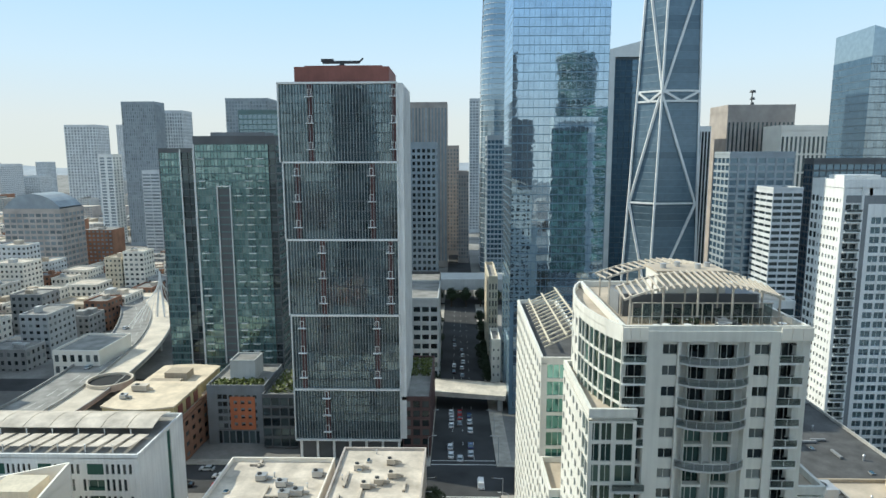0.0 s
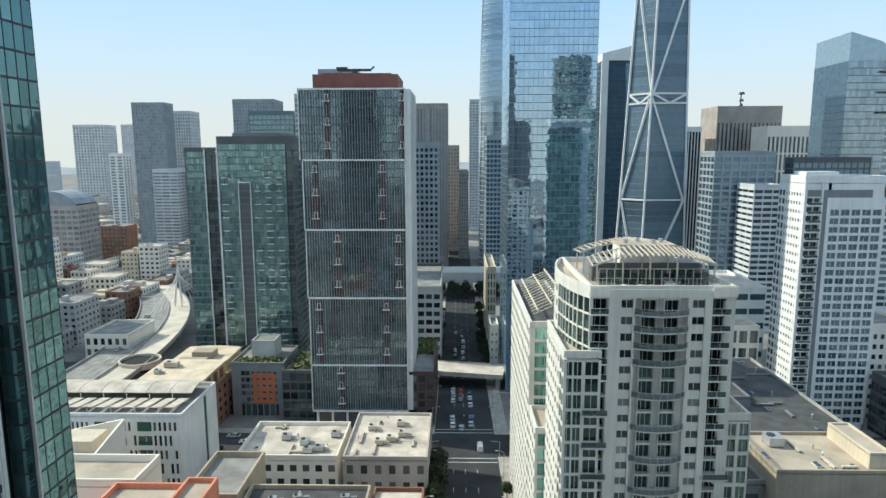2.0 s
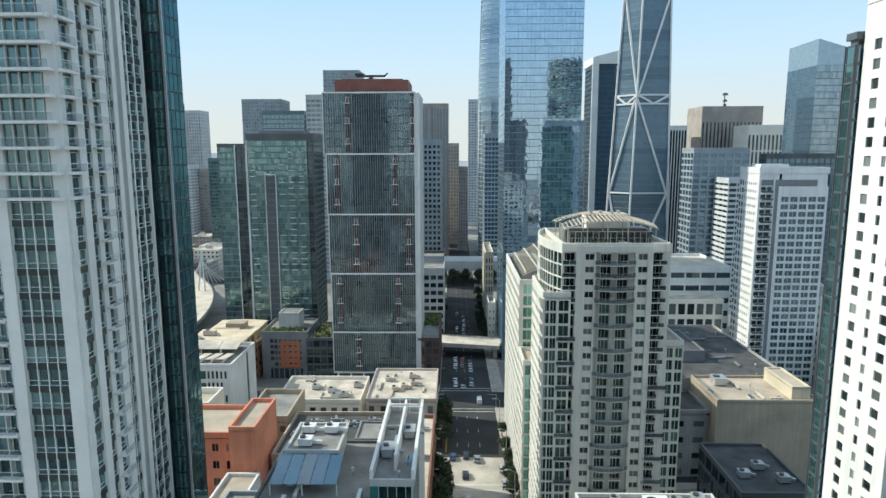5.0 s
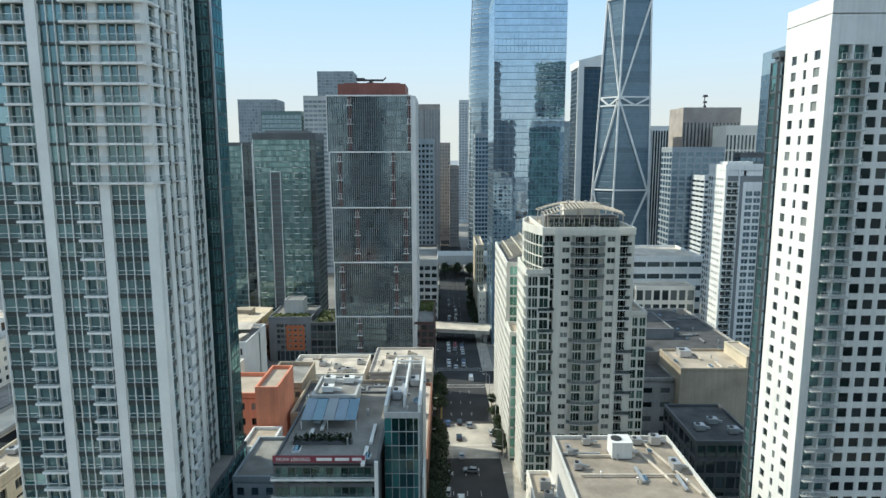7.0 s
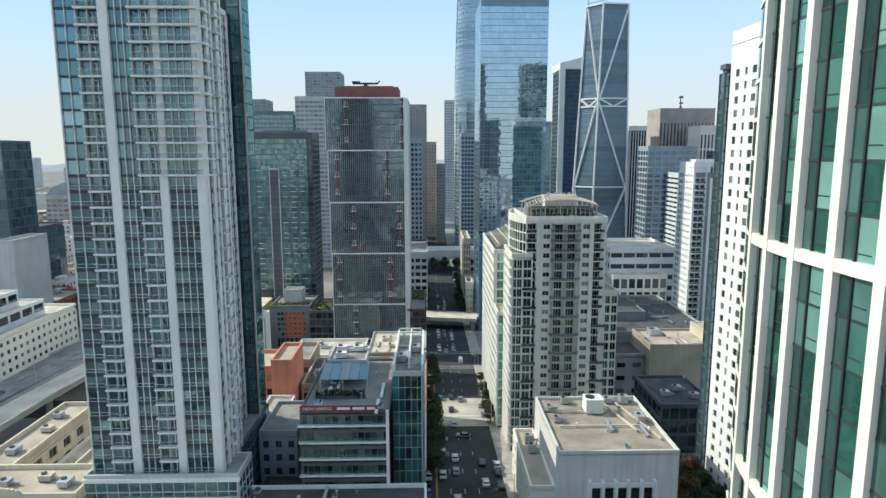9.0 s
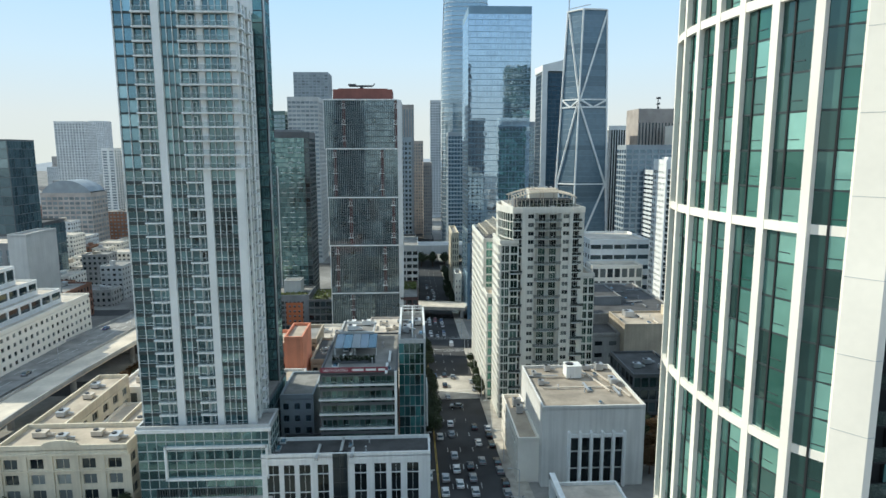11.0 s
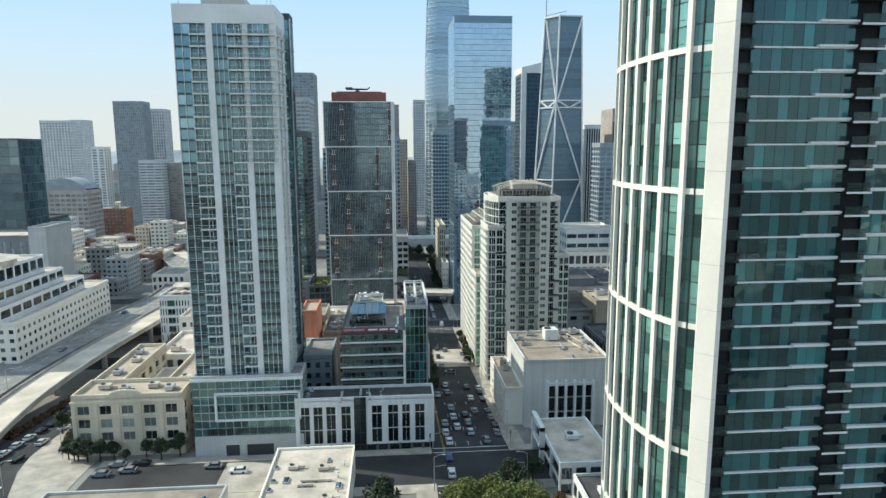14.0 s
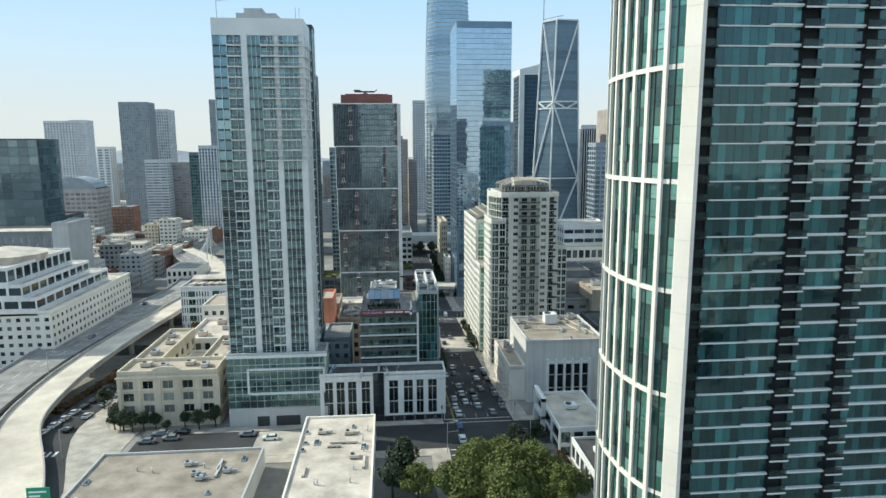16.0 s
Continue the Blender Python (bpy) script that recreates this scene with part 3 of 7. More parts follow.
part("side_fin", gg, WHITE, b.o, "white metal side fins", "stuff")
b.face("W", 8, 36, 193.5, 222, 4.8, 115, pier=0.3, band=0.6, glass=G_RED, d=0.2)
gg = Geo()
for i in range(7):
    gg.box(-51 + i * 5.3, -50.2 + i * 5.3, 192.7, 193.6, -3, 5)
part("column", gg, WHITE, b.o)
gg = Geo()
gg.box(-49.4, -20.6, 196, 218, 115, 122.2)
gg.box(-47, -23, 199, 214, 122.2, 122.9)
part("crown", gg, BROWNRED, b.o, "red-brown panelled crown")
b.done(100)
cr = thing("window_cleaning_crane", -36, 203, 122.9, "dark grey window cleaning crane on the roof", "crane")
gg = Geo()
gg.cyl(-36, 203, 122.9, 124.3, .8)
gg.box(-37.5, -34.5, 202, 204, 122.9, 123.4)
part("mast", gg, DARKMETAL, cr)
gg = Geo()
gg.beam((-42, 203, 124.4), (-30.5, 203, 124.4), 1.1, .8)
gg.beam((-30.6, 203, 124.4), (-29.3, 203, 125.6), .5)
jib = part("jib", gg, DARKMETAL, cr)
gg = Geo()
gg.box(-42.4, -38.6, 202.3, 203.7, 124.6, 125.4)
part("counterweight", gg, DARKMETAL, jib)

# The green-grey twin slab beside it
b = Building("apartment_tower", "green-grey glass apartment tower with white frame lines", -100, -68.5, 240, 262, -6, 100, DARKGREY, ROOFGREY, 3.0)
b.face("S", 22, 33, -100, -71.5, 8, 100, pier=0.12, band=0.55, glass=G_TWIN, d=0.15, tilt=0.5, bmat=TWINBAND, skip=lambda i, j: 6 <= i <= 9 and 1 < j < 27)
b.face("S", 1, 33, -71.3, -68.5, 8, 100, pier=0.2, band=0.5, glass=G_RED, d=0.6)
b.face("E", 10, 33, None, None, 8, 100, pier=0.4, band=0.9, glass=G_TWIN, d=0.2)
b.face("W", 10, 33, None, None, 8, 100, pier=0.4, band=0.9, glass=G_TWIN, d=0.2)
gg = Geo()
for x, za, zb in ((-99.8, 6, 100), (-91.6, 14, 84), (-86.6, 8, 84)):
    gg.box(x - .18, x + .18, 239.5, 240.1, za, zb)
gg.box(-91.8, -86.4, 239.5, 240.1, 83.8, 84.3)
part("frame_line", gg, WHITE, b.o)
gg = Geo()
gg.box(-95, -74, 245, 258, 100, 104.5)
part("penthouse", gg, MIDGREY, b.o)
# pale slab fronts of small balconies on the green slab
RT = random.Random(5)
gm = Geo()
gm.box(-1.3, 1.3, -.9, .1, -.14, .14)
gm.box(-1.3, 1.3, -.9, -.84, .14, 1.0, 1)
gm = gm.mesh("balcony", [PALEPIER, G_BALC])
for j in range(1, 32):
    for x in (-97.2, -83.6, -79.0, -74.4):
        if RT.random() < .62:
            put("balcony", gm, b.o, x, 240, 8 + j * 92 / 33)
b.done(60)
b = Building("apartment_wing", "green-grey glass wing of the apartment tower", -114.5, -100.6, 242, 264, -6, 97, DARKGREY, ROOFGREY, 1.5)
b.face("S", 7, 32, -114.5, -106, 6, 97, pier=0.14, band=0.7, glass=G_TWIN, d=0.15, tilt=0.25, bmat=TWINBAND)
b.face("S", 2, 32, -106, -100.6, 6, 97, pier=0.1, band=0.3, glass=G_RED, d=0.5)
b.face("W", 9, 32, None, None, 6, 97, pier=0.4, band=1.0, glass=G_TWIN, d=0.2)
gg = Geo()
for x in (-106, -100.9):
    gg.box(x - .2, x + .2, 241.5, 242.1, 6, 98)
part("frame_line", gg, WHITE, b.o)
b.done(60)
b = Building("podium_building", "low green glass podium", -116, -66, 232, 241.4, -6, 9, MIDGREY, ROOFGREY, 1.0)
b.face("S", 16, 3, pier=0.3, band=0.8, glass=G_TWIN)
b.done(48)

# The tall blue mirror-glass tower
b = Building("glass_office_tower", "tall blue mirror-glass office tower", 20, 54.6, 235, 275, -6, 166, MULLION, ROOFGREY, 4.0)
b.face("S", 18, 40, None, None, 40, 166, pier=0.10, band=0.28, glass=G_BLUE, d=0.08, tilt=0.06)
b.face("S", 18, 14, 21.5, None, -2, 40, pier=0.10, band=0.28, glass=G_BLUE, d=0.08, tilt=0.1)
b.face("W", 16, 52, None, None, 0, 166, pier=0.10, band=0.35, glass=G_BLUE, d=0.08, tilt=0.06)
b.face("E", 16, 40, None, None, 0, 166, pier=0.10, band=0.35, glass=G_BLUE, d=0.08, tilt=0.06)
b.blank("S", 20, 21.4, -6, 40)
b.done(90, 110)

# The tallest, rounded tower
o = thing("tallest_tower", 46, 575, -8, "very tall rounded pale blue glass tower", "skyscraper")


def rounded(cx, cy, h, r, n=6):
    pts = []
    for k, (sx, sy) in enumerate(((1, 1), (-1, 1), (-1, -1), (1, -1))):
        for i in range(n + 1):
            a = math.pi / 2 * (k + i / n)
            pts.append((cx + sx * (h - r) + r * math.cos(a), cy + sy * (h - r) + r * math.sin(a)))
    return pts


def taper(z):
    return 25.5 if z < 120 else 25.5 - 7.5 * ((z - 120) / 210) ** 1.7


zz = -8
while zz < 322:
    gl, fr = Geo(), Geo()
    h0, h1 = taper(zz), taper(zz + 4.4)
    gl.prism(rounded(46, 575, h0, 11), zz, zz + 4.0, 0, rounded(46, 575, h1, 11))
    fr.prism(rounded(46, 575, h0 + .25, 11.2), zz + 4.0, zz + 4.4, 0, rounded(46, 575, h1 + .25, 11.2))
    zz += 4.4
    part("glass_storey", gl, G_PALE, o)
    part("sunshade_band", fr, GREYPANEL, o, "pale metal band")

# The tapered tower with white diagonal braces
o = thing("braced_tower", 127, 405, -8, "tapered dark blue tower with white diagonal braces and a spire", "skyscraper")


def brw(z):
    return np.interp(z, [-8, 65, 133, 202], [104.5, 108.5, 111.5, 114.2]), np.interp(z, [-8, 65, 133, 202], [149.5, 146.2, 145.6, 143.2])


zz = -8.0
while zz < 200:
    gl, fr = Geo(), Geo()
    (l0, r0), (l1, r1) = brw(zz), brw(zz + 4.2)
    p0 = [(l0, 402), (l0 + .33 * (r0 - l0), 390), (r0, 392), (r0 + 1, 425), (l0 + 10, 425)]
    p1 = [(l1, 402), (l1 + .33 * (r1 - l1), 390), (r1, 392), (r1 + 1, 425), (l1 + 10, 425)]
    gl.prism(p0, zz, zz + 3.95, 0, p1)
    fr.prism([(x + .0, y - .04) for x, y in p0], zz + 3.95, zz + 4.2, 0, [(x, y - .04) for x, y in p1])
    zz += 4.2
    part("glass_storey", gl, G_BRACED, o)
    part("spandrel_band", fr, BRACEDBAND, o)
def bp(u, z):
    l, r = brw(z)
    k = l + .33 * (r - l)
    return (l + u * (k - l), 401.4 - 12 * u, z) if u <= 1 else (k + (u - 1) * (r - k), 389.4 + 2 * (u - 1), z)


for (u0, z0, u1, z1) in ((0, -8, 0, 202), (1, -8, 1, 202), (2, -8, 2, 202), (0, 65.5, 1, 65.5), (1, 65.5, 2, 65.5), (0, 133, 1, 133), (1, 133, 2, 133), (1, 127, 2, 127), (0, 127, 1, 127),
                         (1, 130, 2, 65), (0.9, 130, 0, 65), (1, 131, 2, 200), (1, 131, 0.1, 200), (2, 65, 1, 0), (0, 65, 1, 0), (0, 202, 1, 202), (1, 202, 2, 202), (1, 133, 1.5, 127), (2, 133, 1.5, 127), (0, 133, .5, 127), (1, 133, .5, 127)):
    gg = Geo()
    gg.beam(bp(u0, z0), bp(u1, z1), 1.3 if abs(u0 - u1) > .05 and abs(z0 - z1) > 5 else 1.1)
    part("brace", gg, WHITE, o, "white steel brace")
gg = Geo()
gg.beam((115, 401, 202), (115, 401, 222), .8)
gg.beam((115, 401, 204), (130, 392, 206), .6)
part("spire", gg, METAL, o)

# The white apartment block with small windows
b = Building("white_apartment_block", "white apartment block with rows of small dark windows", 116.7, 144, 194, 211, -4, 85.5, WHITE, ROOFGREY, 2.5, inset=1.0)
b.face("W", 7, 28, None, 206.5, 0, 83, pier=0.95, band=1.75, glass=G_CLEAR)
b.face("W", 2, 28, 206.5, None, 0, 83, pier=0.5, band=1.0, glass=G_CLEAR)
b.blank("W", None, None, 83, 85.5)
b.face("S", 2, 27, 117.6, 122.3, 0, 81, pier=0.12, band=1.15, glass=G_RED, d=0.85)
b.fbox(b.w, "S", 116.7, 117.6, -1.0, .3, -5, 86)
b.fbox(b.w, "S", 122.3, 122.9, -1.0, .5, -5, 86)
gg = Geo()
gg.box(117.7, 122.2, 193.75, 194.6, 81, 83.2)
part("top_panel", gg, MIDGREY, b.o, "grey panel below the parapet")
b.face("S", 5, 26, 125.6, 143.4, 0, 77, pier=0.62, band=0.95, glass=G_STEEL, d=.4, mull=1)
b.blank("S", 143.4, 144)
b.blank("S", 124.6, 125.6)
b.blank("S", 125.6, 143.4, 77, 80.6)
b.blank("S", 139.5, 144, 80.6, 83.2)
b.blank("S", 116.7, 144, 83.2, 85.5)
b.blank("S", 116.7, 144, -5, 0)
gg = Geo()
gg.box(122.9, 124.6, 193.99, 194.9, 0, 83.2)
gg.box(124.6, 139.5, 193.99, 194.9, 80.6, 83.2)
part("grey_reveal", gg, MIDGREY, b.o, "grey reveal round the white window frame")
gg = Geo()
gg.box(0, 4.66, -1.1, .2, -.18, .16)
gg.box(0, 4.66, -1.1, -1.05, .16, 1.0, 1)
gg.box(0, 4.66, -1.12, -1.03, 1.0, 1.06)
gg = gg.mesh("balcony", [WHITE, G_RAIL])
for j in range(27):
    put("balcony", gg, b.o, 117.62, 194, j * 3.0)
gg = Geo()
gg.box(119, 130, 198, 206, 85.6, 89.2)
part("penthouse", gg, WHITE, b.o)
b.done(90)

# The white tower beside the curved one
b = Building("white_tower", "tall white apartment tower with small windows and recessed balconies", 63, 92, 34.4, 49, 4, 117, WHITE, ROOFGREY, 3.0, inset=1.6)
b.face("W", 1, 36, 36.2, 39.6, 4, 112, pier=1.5, band=1.35, glass=G_CLEAR)
b.face("W", 1, 36, 40.6, 42.6, 4, 112, pier=1.0, band=1.35, glass=G_CLEAR)
b.face("W", 1, 36, 43.9, 47.0, 4, 112, pier=1.4, band=1.35, glass=G_CLEAR)
for ya, yb in ((34.4, 36.2), (39.6, 40.6), (42.6, 43.9), (47.0, 49)):
    b.blank("W", ya, yb, 4, 112)
b.blank("W", None, None, 112, 117)
b.face("S", 2, 36, 64.5, 70, 4, 112, pier=0.3, band=0.4, glass=G_TWIN, d=1.4)
b.blank("S", 63, 64.5)
b.face("S", 8, 36, 70, 92, 4, 112, pier=0.85, band=1.15, glass=G_NIGHT)
b.blank("S", 64.5, 92, 112, 117)
gg = Geo()
gg.box(0, 5.3, -1.2, .6, -.1, .12)
for i in range(8):
    gg.box(i * .75, .06 + i * .75, -1.2, -1.14, .12, 1.1)
gg.box(0, 5.3, -1.2, -1.12, 1.1, 1.18)
gg = gg.mesh("balcony", GREYPANEL)
for j in range(36):
    put("balcony", gg, b.o, 64.6, 34.4, 4 + j * 3.0)
b.done(80)
b = Building("dark_glass_tower", "dark glass tower wing beside the white tower", 61.9, 85, 49.2, 52, 3, 112, CURTAINBAND, ROOFGREY, 1.0)
b.face("W", 1, 36, None, None, 4, 111, pier=0.4, band=0.4, glass=G_WING, d=0.15, proud=.12)
b.face("S", 8, 36, None, None, 4, 111, pier=0.15, band=0.5, glass=G_STEEL, d=0.15)
b.face("N", 10, 36, None, None, 4, 111, pier=0.2, band=0.5, glass=G_TEAL, d=0.3)
b.done(80)

# ---- nearer towers ----
# The tall slender tower with pale piers and balconies, on a glass podium
b = Building("slender_tower", "tall apartment tower with pale grey piers, glass and balconies", -71, -46.3, 14, 28, 32, 123, PALEPIER, ROOFGREY, 4.4, inset=1.4)
FL, N = 2.84, 32
for (xa, xb, n) in ((-70.8, -67.1, 2), (-61.6, -58.1, 3), (-53.1, -48.0, 4)):
    b.face("S", n, 20, xa, xb, 32.2, 88.95, pier=0.13, band=0.80, glass=G_SLENDER, d=0.3, bmat=SPANDREL, rail=.055)
    b.face("S", n, 12, xa, xb, 88.95, 123, pier=0.13, band=0.42, glass=G_SKY if n == 2 else G_SLENDER, d=0.35, bmat=SPANDREL)
for xa, xb in ((-67.1, -63.2), (-58.1, -54.6)):
    b.face("S", 2, 20, xa, xb, 32.2, 88.95, pier=0.12, band=0.6, glass=G_SLENDER, d=0.7, bmat=SPANDREL)
    b.face("S", 2, 12, xa, xb, 88.95, 123, pier=0.12, band=0.4, glass=G_SLENDER, d=0.8, bmat=SPANDREL)
gg = Geo()
for xa, xb in ((-71, -70.8), (-63.2, -61.6), (-54.6, -53.1), (-48.0, -46.3)):
    b.fbox(b.w, "S", xa, xb, -1.4, 0.35 if xa > -70.9 else 0.1, 32, 123 if xa < -60 else 88.95)
    if xa > -60:
        b.fbox(b.w, "S", xa + .2, xb - .1, -1.4, 0.0, 88.95, 123)


def balcony_mesh(w, deep=1.35):
    g = Geo()
    g.box(0, w, -deep + .6, .6, -.16, .2)
    g.box(0, w, -deep + .6, -deep + .64, 1.1, 1.15)
    g.box(0.1, w - .1, -deep + .6, -deep + .63, .16, 1.1, 1)
    # the white frame of the balcony door
    for a, c, d, e in ((1.9, 2.02, .16, 2.3), (2.7, 2.82, .16, 2.3), (1.9, 2.82, 2.2, 2.3)):
        g.box(a, c, .5, .6, d, e)
    return g.mesh("balcony", [WHITE, G_BALC])


bm4, bm36, bm5, bm2 = balcony_mesh(3.8), balcony_mesh(3.5), balcony_mesh(11.6), balcony_mesh(3.0)
for j in range(N):
    z = 32.2 + j * (123 - 32.2) / N
    put("balcony", bm4, b.o, -67.1, 14, z)
    if j < 20:
        put("balcony", bm36, b.o, -58.1, 14, z)
    else:
        put("balcony", bm5, b.o, -58.0, 13.6, z)
        ob = put("balcony", bm2, b.o, -46.3, 14.2, z)
        ob.rotation_euler = (0, 0, math.pi / 2)
for (ya, yb, n) in ((15.0, 16.8, 1), (18.2, 19.6, 1), (20.6, 22.0, 1), (23.6, 25.4, 2)):
    b.face("E", n, N, ya, yb, 32.2, 123, pier=0.12, band=0.9, glass=G_SLENDER, d=0.3, bmat=SPANDREL, rail=.08)
for ya, yb, pr in ((14, 15, .12), (16.8, 18.2, .2), (19.6, 20.6, .1), (22.0, 23.6, .25), (25.4, 26.2, .1)):
    b.fbox(b.w, "E", ya, yb, -1.4, pr, 32, 123)
gg = Geo()
gg.box(-.2, 1.1, 0, 2.3, -.1, .14)
gg.box(1.06, 1.1, 0, 2.3, .14, 1.0, 1)
gg.box(1.05, 1.12, 0, 2.3, 1.0, 1.05)
gg = gg.mesh("side_balcony", [WHITE, G_BALC])
for j in range(N):
    put("side_balcony", gg, b.o, -46.3, 19.7, 32.2 + j * (123 - 32.2) / N)
b.face("W", 8, N, 15.6, None, 32.2, 123, pier=0.14, band=0.8, glass=G_SLENDER, d=0.3, bmat=SPANDREL)
gg = Geo()
gg.box(-65, -54, 18, 26, 123, 129.5)
gg.box(-63, -58, 19, 24, 129.5, 131)
part("penthouse", gg, GREYPANEL, b.o)
gg = Geo()
gg.beam((-69.5, 15, 127), (-69.5, 15, 132), .15)
gg.beam((-69.5, 15, 132), (-66.5, 15, 132.3), .12)
for q in (-48.4, -47.4):
    gg.beam((q, 15.5, 127), (q, 15.5, 130.5), .12)
part("davit", gg, METAL, b.o)
b.done(120, 85)
b = Building("slender_tower_side_bay", "set-back side bay of the slender tower with pale piers", -62, -49.7, 28.04, 41, 31, 121.5, PALEPIER, ROOFGREY, 1.0, inset=1.0)
b.face("E", 2, N, 29.0, 33.0, 32.2, 121.5, pier=.5, band=0.9, glass=G_SLENDER, d=0.3, bmat=SPANDREL, rail=.08)
b.face("E", 3, N, 34.2, 40.4, 32.2, 121.5, pier=.35, band=0.9, glass=G_SLENDER, d=0.3, bmat=SPANDREL, rail=.08)
for ya, yb, pr in ((28.1, 29.0, .1), (33.0, 34.2, .6), (40.4, 41, .2)):
    b.fbox(b.w, "E", ya, yb, -1.0, pr, 31, 121.5)
b.done(90, 80)
b = Building("slender_tower_glass_wing", "dark blue glass wing of the slender tower", -66, -47.0, 42.2, 48.6, 31, 129.5, DARKMETAL, ROOFGREY, 1.6)
b.face("E", 4, 34, None, None, 32, 129.4, pier=0.10, band=0.25, glass=G_WING, d=0.1, tilt=.3)
# near-black box painted as the deep shade of the slot
gg = Geo()
gg.box(-60, -50.2, 41.02, 42.18, 31, 121)
part("dark_slot", gg, BLACKRECESS, b.o, "black fill for the shade between tower and wing")
gg = Geo()
gg.box(-47.15, -46.8, 42.12, 42.4, 31, 129.5)
part("edge_trim", gg, METAL, b.o, "thin bright metal edge trim")
b.face("S", 1, 34, -50, -47.0, 32, 129.4, pier=0.1, band=0.25, glass=G_WING, d=0.1, tilt=.3)
b.done(60, 90)
b = Building("tower_podium", "glass podium of the slender tower with a white base", -71.6, -42.8, 11.6, 20.5, 10.3, 32.4, GREYPANEL, ROOFGREY, 0.9)
b.face("S", 14, 7, None, None, 16.5, 32, pier=0.12, band=0.2, glass=G_WING, d=0.15, tilt=.3)
b.face("E", 4, 7, None, None, 16.5, 32, pier=0.12, band=0.2, glass=G_WING, d=0.15, tilt=.3)
b.blank("S", None, None, 9, 16.5, .15)
b.blank("E", None, None, 9, 16.5, .15)
gg = Geo()
for q in ((-65.5, -43.6, 28.2, 28.7), (-65.5, -43.6, 20.8, 21.3), (-65.8, -65.3, 20.8, 28.7), (-43.9, -43.4, 20.8, 28.7)):
    gg.box(q[0], q[1], 11.0, 11.7, q[2], q[3])
gg.box(-71.8, -42.6, 11.2, 11.8, 31.9, 32.6)
part("frame_line", gg, WHITE, b.o)
gg = Geo()
for xa, xb in ((-63.5, -60), (-58, -51)):
    gg.box(xa, xb, 11.3, 11.7, 10.2, 14)
part("garage_door", gg, DARKMETAL, b.o)
gg = Geo()
for i in range(40):
    x = -68 + i * .55
    if not -61.5 < x < -60.8:
        gg.box(x, x + .2, 11.2, 11.5, 17, 18.8)
part("vent_slats", gg, DARKMETAL, b.o, kind="stuff")
b.done(70, 25)

b = Building("glazed_rear_block", "dark glazed rear part of the podium", -71.6, -46.6, 20.6, 49, 9, 31.9, CURTAINBAND, ROOFGREY, 0.0)
b.face("E", 12, 7, None, None, 10, 31.5, pier=0.12, band=0.25, glass=G_WING, d=0.15)
for f in "NW":
    b.blank(f)
b.done(0)
b = Building("blue_grey_rear_block", "low blue-grey rear block with square windows", -46.2, -37.5, 38, 56, 6, 28.8, HAZEDARK, ROOFGREY, 0.8)
b.face("S", 3, 6, None, None, 8, 28, pier=1.5, band=1.6, glass=G_STEEL)
for f in "NWE":
    b.blank(f)
b.done(12)
b = Building("small_white_rear_block", "small white block with wide dark windows", -52, -44.8, 60, 71, 4, 24.4, WHITE, ROOFTAN, 0.8)
b.face("S", 2, 5, None, None, 5, 24, pier=1.4, band=1.9, glass=G_NIGHT)
for f in "NWE":
    b.blank(f)
b.done(8)

# The white striped hotel
b = Building("white_striped_building", "white three-storey block with tall dark window strips", -45, -7.6, 11.2, 19.8, 9.5, 25.6, WHITE, ROOFDARK, 0.8)
b.blank("S", None, None, 23.8, 25.6)
cols = [(-43.9, -41.1), (-40.2, -37.7), (-36.8, -34.2), (-32.8, -30.2), (-24.6, -21.8), (-20.2, -17.4), (-16.4, -14.2), (-12.9, -10.2)]
prev = -45
for k, (xa, xb) in enumerate(cols + [(-7.6, -7.6)]):
    if xa > prev:
        b.fbox(b.w, "S", prev, xa, -.5, 0.0, 13.2, 23.9)
    if xb > xa:
        b.lattice("S", [(xa, xa + .08), (xb - .08, xb)], [(13.2, 13.3), (17.2, 17.3), (21.5, 21.6), (23.8, 23.9)])
        for za, h in ((13.3, 3.9), (17.3, 4.2), (21.6, 2.2)):
            b.panes.append(("S", (xa + xb) / 2, za, xb - xa - .16, h, .35, 1, G_NIGHT, 0.0))
    prev = xb
b.fbox(b.w, "S", -45, -7.6, -.5, -.02, 12.9, 13.2)
b.face("S", 12, 1, None, None, 9.5, 12.9, pier=0.6, band=0.3, glass=G_NIGHT, d=.4)
b.face("E", 5, 3, None, None, 13.6, 24, pier=1.6, band=0.6, glass=G_CLEAR)
gg = Geo()
for i in range(13):
    x = -45 + i * 37.4 / 12
    gg.box(max(-45, x - .34), min(-7.6, x + .34), 11.02, 11.3, 9.4, 12.86)
part("plinth_pier", gg, DARKGREY, b.o, "dark stone ground floor piers")
gg = Geo()
gg.box(-29.3, -26.1, 10.98, 12.5, 9.6, 26.3)
for q in range(1, 5):
    gg.box(-29.34, -26.06, 10.92, 11.0, 9.6 + q * 3.3, 9.75 + q * 3.3, 1)
gg.box(-27.76, -27.64, 10.92, 11.0, 9.6, 26.3, 1)
part("glazed_stair", gg, [G_NIGHT, DARKMETAL], b.o, "dark glazed stair bay between the white halves")
b.blank("E", None, None, 8, 13.6)
b.blank("E", None, None, 24, 25.6)
b.done(80, 20)

# The glass office with a teal corner tower
b = Building("office_building", "glass office block with white bands and a roof terrace", -33, -15, 20.6, 52, 6, 41.5, DARKGREY, ROOFGREY, 0.5)
b.face("S", 14, 9, None, None, 9, 41, pier=0.12, band=0.7, glass=G_DIM, d=0.3)
b.face("W", 9, 9, None, None, 9, 41, pier=0.25, band=0.9, glass=G_DIM, d=0.3)
